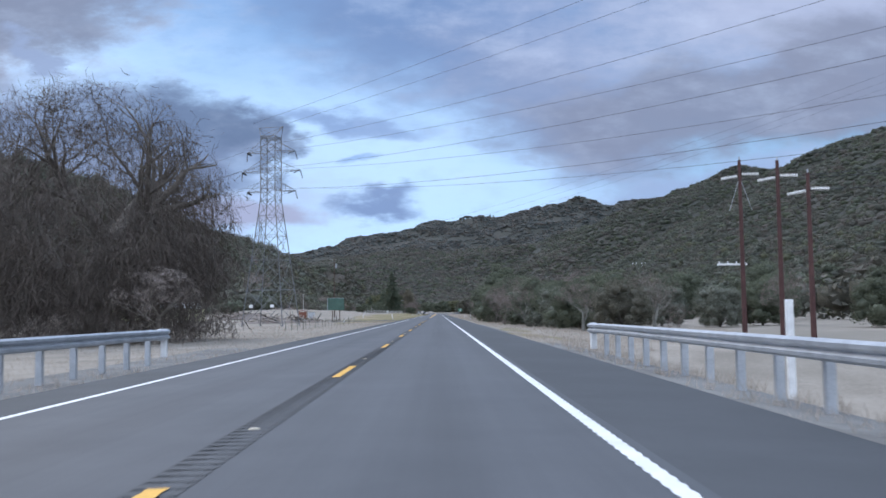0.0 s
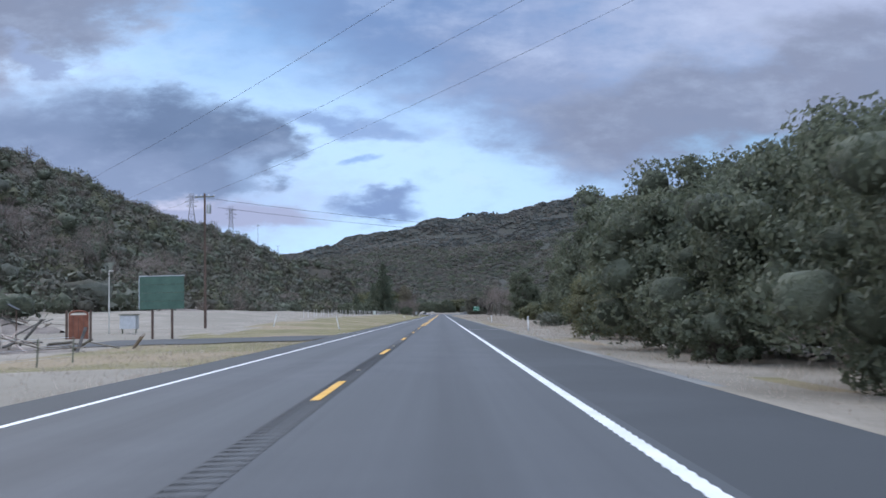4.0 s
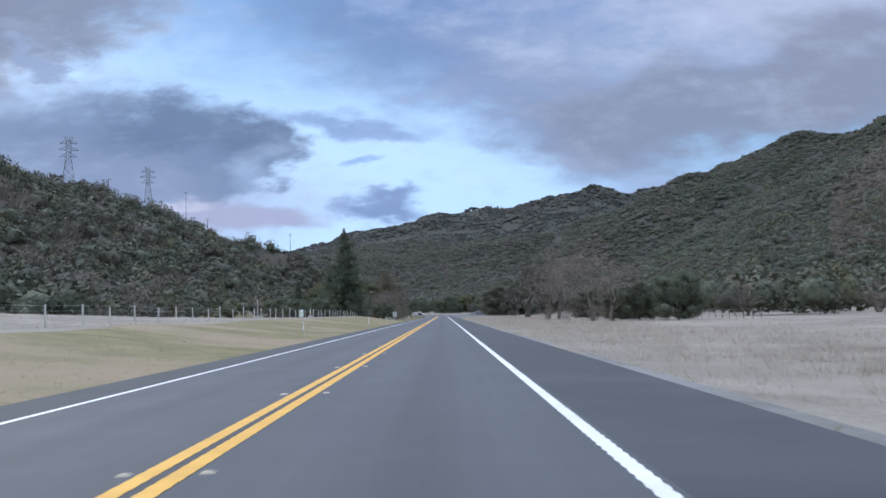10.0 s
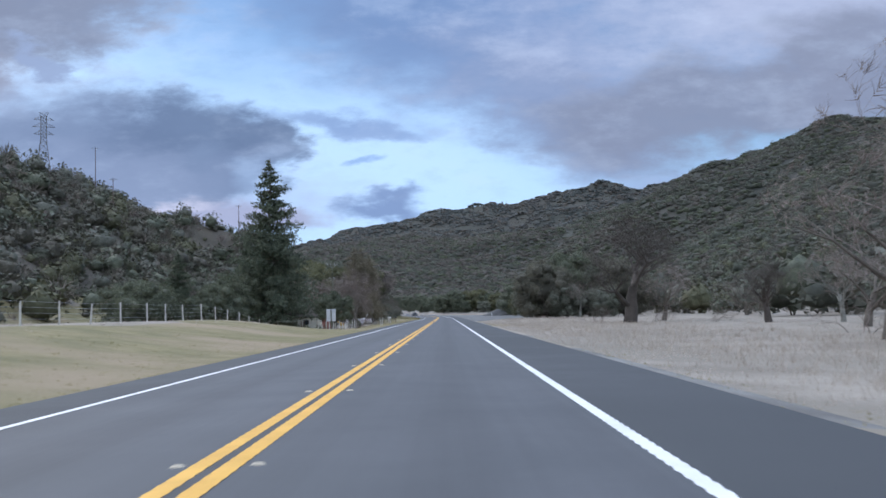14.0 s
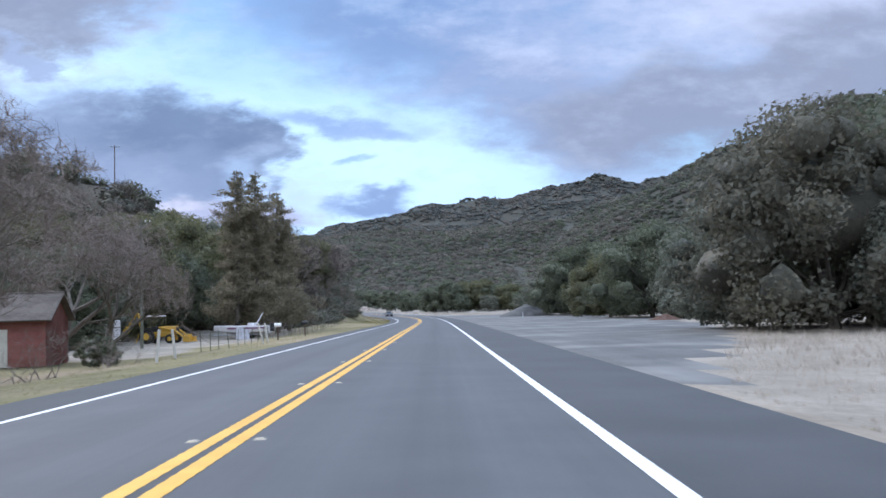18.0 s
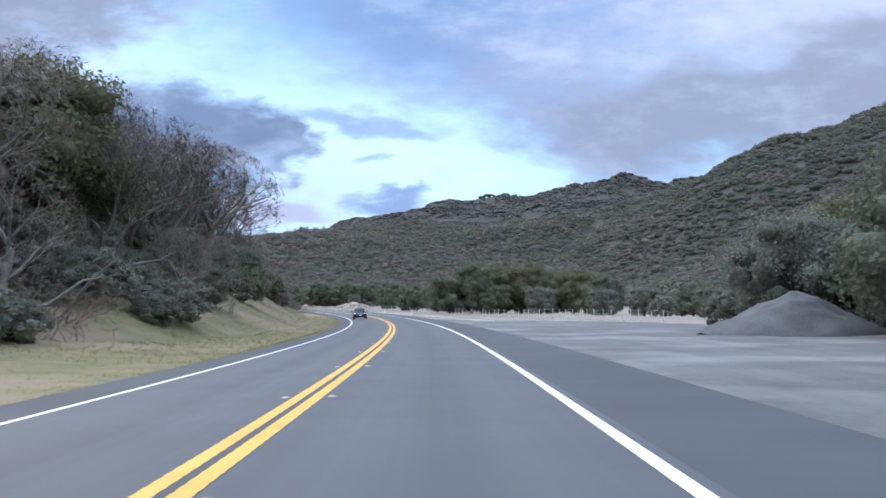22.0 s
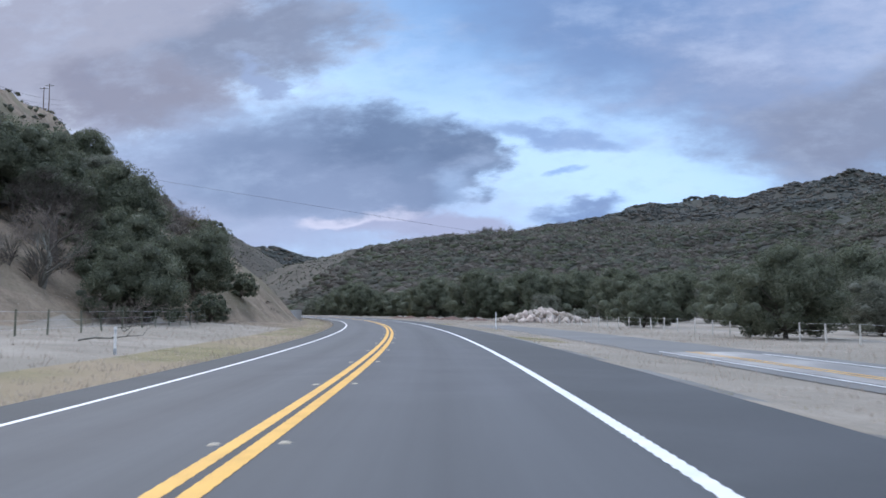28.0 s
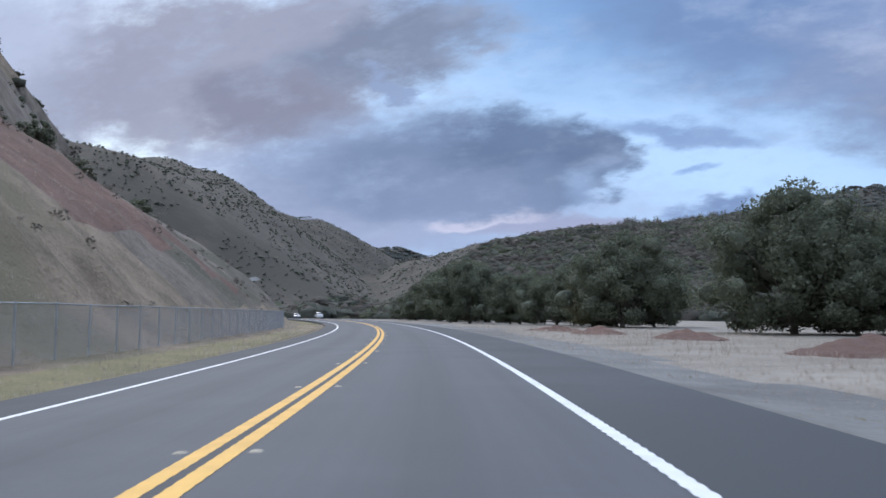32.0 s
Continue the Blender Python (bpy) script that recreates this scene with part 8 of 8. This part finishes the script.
for sy in (-0.85, 0.85):
    w1 = part("rear_wheel", rodm((-0.9, sy - 0.2, 0.75), (-0.9, sy + 0.2, 0.75), 0.75, None, 24), M["tyre"], dg, "large black tyre")
    part("hub", rodm((-0.9, sy - 0.22, 0.75), (-0.9, sy + 0.22, 0.75), 0.36, None, 14), M["digger"], w1)
    w2 = part("front_wheel", rodm((1.6, sy - 0.15, 0.48), (1.6, sy + 0.15, 0.48), 0.48, None, 20), M["tyre"], dg, "black tyre")
    part("hub", rodm((1.6, sy - 0.17, 0.48), (1.6, sy + 0.17, 0.48), 0.22, None, 12), M["digger"], w2)
    bm = B()
    rod(bm, (0.3, sy * 0.75, 1.7), (2.0, sy * 0.75, 1.35), 0.10, None, 6)
    rod(bm, (2.0, sy * 0.75, 1.35), (2.9, sy * 0.75, 0.7), 0.10, None, 6)
    part("loader_arm", bm, M["digger"], dg)
    part("fender", boxm((-0.9, sy, 1.58), (1.2, 0.45, 0.08), None, 0.03), M["black"], dg)
bm = B()
box(bm, (3.15, 0, 0.5), (0.12, 2.1, 0.8))
box(bm, (3.45, 0, 0.15), (0.7, 2.1, 0.1))
for sy in (-1.05, 1.05):
    box(bm, (3.4, sy, 0.4), (0.6, 0.06, 0.5))
part("loader_bucket", bm, M["digger"], dg)
bm = B()
rod(bm, (-1.8, 0, 1.0), (-2.3, 0.1, 3.2), 0.16, 0.13, 6)
rod(bm, (-2.3, 0.1, 3.2), (-3.5, 0.2, 1.8), 0.13, 0.10, 6)
part("boom", bm, M["digger"], dg)
part("ram", rodm((-1.9, 0.05, 1.5), (-2.6, 0.12, 2.9), 0.05), M["galv"], dg)
part("dig_bucket", boxm((-3.6, 0.2, 1.5), (0.5, 0.6, 0.6), Euler((0, 0.5, 0)).to_matrix(), 0.05), M["digger"], dg)
for sy in (-0.9, 0.9):
    part("stabiliser", rodm((-1.9, sy * 0.5, 1.0), (-2.1, sy, 0.1), 0.07), M["digger"], dg)
place(dg, -27.0, 675, -8)

bt = thing("motor_boat", "white motorboat with a purple stripe on a trailer", "boat")
secs = []
for f in range(11):
    u = f / 10
    x = -3.4 + 6.8 * u
    w = 1.1 * (1 - max(0, (u - 0.55) / 0.45) ** 2.2) + 0.03
    z0 = 0.55 + 0.45 * max(0, (u - 0.6) / 0.4) ** 1.6
    top = 1.45 + 0.12 * u
    secs.append([(x, -w * 0.15, z0), (x, w * 0.15, z0), (x, w * 0.8, z0 + 0.25), (x, w, top - 0.1), (x, w * 0.97, top), (x, -w * 0.97, top), (x, -w, top - 0.1), (x, -w * 0.8, z0 + 0.25)])
part("hull", loft(secs, "hull", M["hull_white"], False), None, bt)
for sy in (-1, 1):
    part("stripe", boxm((-0.9, sy * 1.105, 1.22), (4.6, 0.02, 0.16)), M["hull_stripe"], bt, "purple stripe")
    part("seat", boxm((-1.2, sy * 0.5, 1.6), (0.6, 0.5, 0.4), None, 0.06), M["hull_white"], bt)
bm = B()
f = bm.faces.new([bm.verts.new(p) for p in ((0.9, -0.95, 1.5), (0.9, 0.95, 1.5), (0.1, 0.85, 2.0), (0.1, -0.85, 2.0))])
bmesh.ops.solidify(bm, geom=[f], thickness=0.02)
part("windscreen", bm, M["glass"], bt)
part("tow_mast", rodm((-1.6, 0, 1.5), (-2.5, 0, 2.9), 0.07, 0.05), M["hull_white"], bt)
part("outboard", boxm((-3.6, 0, 1.25), (0.45, 0.45, 0.9), None, 0.08), M["black"], bt)
part("trailer_frame", boxm((0, 0, 0.48), (6.6, 0.9, 0.10)), M["galv"], bt)
for sy in (-0.95, 0.95):
    part("trailer_wheel", rodm((-0.8, sy - 0.1, 0.3), (-0.8, sy + 0.1, 0.3), 0.3, None, 16), M["tyre"], bt)
place(bt, -20.4, 685, 172)

tp = thing("tarpaulin", "crumpled grey tarpaulin hung over a frame", "tarpaulin")
rng = random.Random(4)
V = []
for i in range(15):
    for j in range(13):
        u, v = i / 14, j / 12
        fold = 0.10 * math.sin(u * 21 + v * 3) + 0.06 * math.sin(u * 47)
        V.append(((u - 0.5) * 2.4, fold - 0.5 * (1 - v) * (0.4 + 0.6 * abs(u - .5)), v * (2.0 + 0.25 * math.sin(u * 5)) + 0.02))
me = mesh_of("sheet", V, grid_faces(15, 13), M["tarp"], None, True)
part("sheet", me, None, tp)
part("frame", rodm((-1.1, 0.05, 0), (-1.1, 0.05, 2.0), 0.03), M["galv"], tp)
part("frame", rodm((1.1, 0.05, 0), (1.1, 0.05, 2.1), 0.03), M["galv"], tp)

place(tp, -19.6, 681.5, 10)
tp.scale = (0.62, 0.62, 0.62)


def mailbox(s, d, mat, label):
    t = thing("mailbox", label, "mailbox")
    part("post", boxm((0, 0, 0.45), (0.1, 0.1, 1.3), None, 0.008), M["pole_wood"], t)
    secs = [[(0.16 * math.cos(a), y, 1.16 + max(-0.13, 0.17 * math.sin(a))) for a in [math.pi * 2 * k / 14 for k in range(14)]] for y in (-0.26, 0.26)]
    part("box", loft(secs, "box", mat, False), None, t)
    part("plate", boxm((0, -0.275, 1.14), (0.2, 0.012, 0.07)), M["digger" if mat is M["black"] else "black"], t)
    part("flag", boxm((0.175, 0.1, 1.26), (0.01, 0.16, 0.05)), M["lamp_red"], t)
    x, y = at(s, d)
    place(t, float(x), float(y), 90)


mailbox(659.8, -9.6, M["black"], "black mailbox on a wooden post")
mailbox(650.5, -10.4, M["white"], "white mailbox on a wooden post")
for s, d in ((617, -9.8), (622, -10.4), (640, -9.6), (645, -10.2)):
    t = thing("leaning_post", "leaning weathered post at the verge", "post")
    part("post", boxm((0, 0, 0.6), (0.12, 0.12, 1.6), None, 0.01), M["post_pale"], t)
    place(t, d, s, 20, 0, 0, random.Random(int(s)).uniform(-14, 14))


def gabled(t, a, b, h, ridge_h, wall_mat, roof_mat, board=0.0, eave=0.4):
    """Walls a by b metres, h high, under a gabled roof whose ridge runs along x."""
    for sy in (-1, 1):
        if board:
            n = int(h / board)
            for i in range(n):
                part("board", boxm((0, sy * (b / 2 + 0.012 * (i % 2)), board * (i + 0.5)), (a, 0.05, board - 0.012), Euler((sy * 0.05, 0, 0)).to_matrix()), wall_mat, t)
        else:
            part("wall", boxm((0, sy * b / 2, h / 2), (a, 0.12, h)), wall_mat, t)
    for sx in (-1, 1):
        bm = B()
        pts = [(sx * a / 2, -b / 2, 0), (sx * a / 2, b / 2, 0), (sx * a / 2, b / 2, h), (sx * a / 2, 0, ridge_h), (sx * a / 2, -b / 2, h)]
        f = bm.faces.new([bm.verts.new(p) for p in pts])
        bmesh.ops.solidify(bm, geom=[f], thickness=0.12)
        part("gable_wall", bm, wall_mat, t)
    sl_ = math.atan2(ridge_h - h, b / 2)
    L = (b / 2 + eave) / math.cos(sl_)
    for sy in (-1, 1):
        rf = part("roof_slope", boxm((0, sy * (b / 2 + eave) / 2, ridge_h - math.tan(sl_) * (b / 2 + eave) / 2 + 0.08), (a + 2 * eave, L, 0.10), Euler((-sy * sl_, 0, 0)).to_matrix(), 0.01), roof_mat, t)
    part("ridge_cap", rodm((-a / 2 - eave, 0, ridge_h + 0.13), (a / 2 + eave, 0, ridge_h + 0.13), 0.08, None, 6), roof_mat, t)


def window_in(t, c, w, h, facing="y"):
    wf = part("window", boxm(c, (w, 0.10, h) if facing == "y" else (0.10, w, h), None, 0.01), M["white"], t)
    o = -0.035
    part("pane", boxm((c[0], c[1] + o * 0 - 0.03, c[2]), (w - 0.12, 0.06, h - 0.12)) if facing == "y" else boxm((c[0] + 0.03, c[1], c[2]), (0.06, w - 0.12, h - 0.12)), M["glass"], wf, "dark window pane")


hs = thing("house", "low cream clapboard house with a brown gabled roof", "house")
gabled(hs, 8.0, 6.5, 2.5, 4.0, M["siding"], M["shingle"], 0.22)
window_in(hs, (-1.8, -3.29, 1.5), 1.1, 1.0)
window_in(hs, (2.2, -3.29, 1.5), 1.1, 1.0)
dr = part("door", boxm((0.2, -3.29, 1.02), (0.9, 0.08, 2.05), None, 0.01), M["pole_wood"], hs)
part("handle", rodm((0.5, -3.36, 1.0), (0.5, -3.30, 1.0), 0.03), M["galv"], dr)
part("chimney", boxm((2.4, 0.6, 4.1), (0.6, 0.6, 1.4), None, 0.02), M["rubble"], hs)
place(hs, -25.3, 615, 4, 0.1)
gs = thing("garden_shed", "pale wooden garden shed with a lean-to roof", "shed")
for i in range(10):
    part("board", boxm((-1.0 + 0.22 * i, -1.0, 1.1), (0.21, 0.05, 2.2)), M["siding"], gs)
for sx in (-1.08, 1.08):
    part("side_wall", boxm((sx, 0, 1.1), (0.06, 2.0, 2.2)), M["siding"], gs)
part("back_wall", boxm((0, 1.0, 1.0), (2.2, 0.06, 2.0)), M["siding"], gs)
part("roof", boxm((0, -0.05, 2.28), (2.7, 2.6, 0.08), Euler((-0.10, 0, 0)).to_matrix()), M["shingle"], gs)
part("door", boxm((0.5, -1.04, 1.0), (0.8, 0.05, 1.9)), M["pole_wood"], gs)
place(gs, -28.2, 608.6, 4)
ca = thing("carport", "low open carport on dark posts", "carport")
part("roof", boxm((0, 0, 1.95), (4.2, 3.2, 0.10), None, 0.01), M["wood_grey"], ca)
for sx in (-1.9, 1.9):
    for sy in (-1.4, 1.4):
        part("post", boxm((sx, sy, 0.9), (0.12, 0.12, 2.1)), M["pole_wood"], ca)
part("back_panel", boxm((-0.9, 1.3, 0.9), (2.2, 0.06, 1.7)), M["wood_grey"], ca)
place(ca, -22.8, 595, 0)
for x, y, a, b, h, r_, turn in ((-24.0, 634, 6, 5, 2.8, 4.2, 8), (-38.0, 619, 8, 5, 2.6, 4.0, 0)):
    bn = thing("barn", "faded red board barn with a brown roof", "barn")
    gabled(bn, a, b, h, r_, M["barn_red"], M["shingle"], 0.25)
    part("door", boxm((0, -b / 2 - 0.05, 1.1), (1.8, 0.06, 2.2)), M["siding"], bn)
    window_in(bn, (-a / 4 - 0.4, -b / 2 - 0.04, 1.6), 0.7, 0.7)
    place(bn, x, y, turn)
wv = thing("box_trailer", "white box trailer parked beneath trees", "trailer")
part("box", boxm((0, 0, 1.5), (4.2, 2.1, 2.1), None, 0.08), M["hull_white"], wv)
part("drawbar", boxm((2.6, 0, 0.5), (1.2, 0.1, 0.1)), M["black"], wv)
for sy in (-1.0, 1.0):
    part("wheel", rodm((-0.4, sy - 0.1, 0.35), (-0.4, sy + 0.1, 0.35), 0.35, None, 18), M["tyre"], wv)
part("door", boxm((-2.11, 0, 1.5), (0.03, 1.7, 1.9)), M["sign_metal"], wv)
place(wv, -31.0, 668, 5)
tk = thing("propane_tank", "pale green upright tank in a field", "tank")
part("shell", rodm((0, 0, 0.15), (0, 0, 1.35), 0.42, None, 20), plain("tank_green", (0.60, 0.70, 0.62), 0.4), tk)
bm = B()
bmesh.ops.create_uvsphere(bm, u_segments=20, v_segments=8, radius=0.42)
bmesh.ops.transform(bm, matrix=Matrix.Translation((0, 0, 1.35)) @ Matrix.Diagonal((1, 1, 0.45, 1)), verts=bm.verts)
part("dome", bm, M["white"], tk)
part("foot_ring", rodm((0, 0, -0.05), (0, 0, 0.15), 0.34, None, 18), M["galv"], tk)
place(tk, -25.0, 493.6, 0)
pp = thing("water_pump", "small red pump with a pale motor", "pump")
part("base", boxm((0, 0, 0.2), (0.8, 0.5, 0.5), None, 0.03), M["galv"], pp)
part("motor", rodm((0, 0, 0.45), (0, 0, 1.1), 0.16, None, 12), M["rust"], pp)
part("cap", rodm((0, 0, 1.1), (0, 0, 1.25), 0.18, 0.1, 12), M["white"], pp)
place(pp, -24.2, 500, 0)


# ---------------------------------------------------------------- heaps and boulders
hp = tagged(new("gravel_heap", heap_mesh("gravel_heap", 10.0, 8.5, 2.2, M["dark_gravel"], 3, 40, 0.07, 1.15)), "dark grey gravel heap on the turnout", "gravel heap")
hp.matrix_world = pose(19.0, 753, gz(19.0, 753) - 0.05, 0, 0, 20)
eh = tagged(new("earth_heap", heap_mesh("earth_heap", 3.6, 2.4, 0.65, M["red_earth"], 5, 20, 0.2)), "small red earth heap on gravel", "earth heap")
eh.matrix_world = pose(24.5, 669, gz(24.5, 669) - 0.03)
for x, y, a, b, h, seed in ((-53, 1063, 9, 5, 1.1, 6), (-47, 1056, 8, 5, 1.0, 7), (-68, 1091, 7, 4, 1.0, 8), (-61, 1080, 8, 4, 0.9, 9), (-73, 1099, 6, 3, 0.8, 12), (-41, 1049, 7, 5, 0.8, 13)):
    e = tagged(new("earth_heap", heap_mesh("earth_heap", a * 1.3, b, h * 0.6, M["red_earth"], seed, 24, 0.3)), "low uneven heap of red-brown earth", "earth heap")
    e.matrix_world = pose(x, y, gz(x, y) - 0.04, 0, 0, 30 + seed * 9)


def boulder_mesh(seed):
    bm = B()
    bmesh.ops.create_icosphere(bm, subdivisions=2, radius=0.5)
    for v in bm.verts:
        k = 1 + 0.35 * noise.noise(v.co * 2.3 + Vector((seed * 5.1, 0, 0)))
        v.co = Vector((round(v.co.x * 4.0) / 4.0 * 0.4 + v.co.x * 0.6, v.co.y, v.co.z * 0.8)) * k
    me = bpy.data.meshes.new("boulder")
    bm.to_mesh(me)
    bm.free()
    me.materials.append(M["stone_obj"])
    return me


M["stone_obj"] = surf("pale_boulder_face", (0.33, 0.275, 0.235), (0.60, 0.515, 0.45), 0.9, 0.8, 7.0, 0.6, rnd=0.5, depth=0.05)
kinds = [boulder_mesh(i) for i in range(5)]


def boulder_pile(x, y, a, b, h, n, label, seed):
    rng = random.Random(seed)
    t = thing("boulder_pile", label, "boulder pile")
    part("core", heap_mesh("core", a * 0.95, b * 0.95, h * 0.72, M["rubble"], seed, 16, 0.2), None, t)
    for i in range(n):
        r, w = math.sqrt(rng.random()), rng.uniform(0, 6.283)
        u, v = r * math.cos(w), r * math.sin(w)
        o = new("boulder", kinds[i % 5])
        o.parent = t
        k = rng.uniform(0.5, 1.5) * (0.8 + 0.35 * (1 - r))
        o.location = (u * a / 2, v * b / 2, max(0.05, h * 0.78 * (1 - r ** 1.4)) + rng.uniform(-0.05, 0.2))
        o.rotation_euler = (rng.uniform(0, 6), rng.uniform(0, 6), rng.uniform(0, 6))
        o.scale = (k, k * rng.uniform(0.7, 1.1), k * rng.uniform(0.6, 0.9))
    place(t, x, y, rng.uniform(0, 20) + 20)


boulder_pile(-33.6, 1036, 15, 7, 1.95, 170, "long pile of pale quarried boulders beside the lane", 2)

# fallen limbs and litter at the slope's foot
for x, y, L, tilt, turn in ((-17.5, 731, 6.0, 20, 30), (-18.5, 737, 6.5, 26, -20), (-16.8, 726, 5.0, 14, 60), (-19.2, 729, 6.0, 32, 10), (-42, 934, 2.6, 6, 30), (-46, 944, 2.2, 10, -50), (-30, 856, 4.5, 18, 60), (-33, 866, 5.5, 25, 80), (-18.5, 744, 6.5, 24, 20), (-17.5, 750, 6.0, 30, -30), (-19, 757, 6.5, 22, 50), (-36, 880, 5, 20, 45), (-49, 948, 2.4, 8, 10)):
    t = thing("fallen_branch", "bleached fallen branch on the slope", "branch")
    rg = random.Random(int(x * 7 + y))
    V, F = [], []
    pts = [Vector((L * k / 4, rg.gauss(0, 0.10 * L / 4), 0.06 + rg.gauss(0, 0.03) * L)) for k in range(5)]
    tube_into(V, F, pts, [0.05 * L / 3, 0.045 * L / 3, 0.035 * L / 3, 0.025 * L / 3, 0.01], 5)
    part("limb", quads("limb", V, F, M["lichen_bark"]), None, t)
    for k in range(1, 5):
        V, F = [], []
        e = pts[k] + Vector((rg.uniform(0.2, 0.5), rg.choice((-1, 1)) * rg.uniform(0.3, 0.6), rg.uniform(0.1, 0.5))) * L * 0.3
        tube_into(V, F, [pts[k], pts[k].lerp(e, 0.5) + rand_dir(rg) * 0.08, e], [0.02, 0.014, 0.005], 4)
        part("side_branch", quads("side_branch", V, F, M["lichen_bark"]), None, t)
    place(t, x, y, turn, 0.02, 0, -tilt)
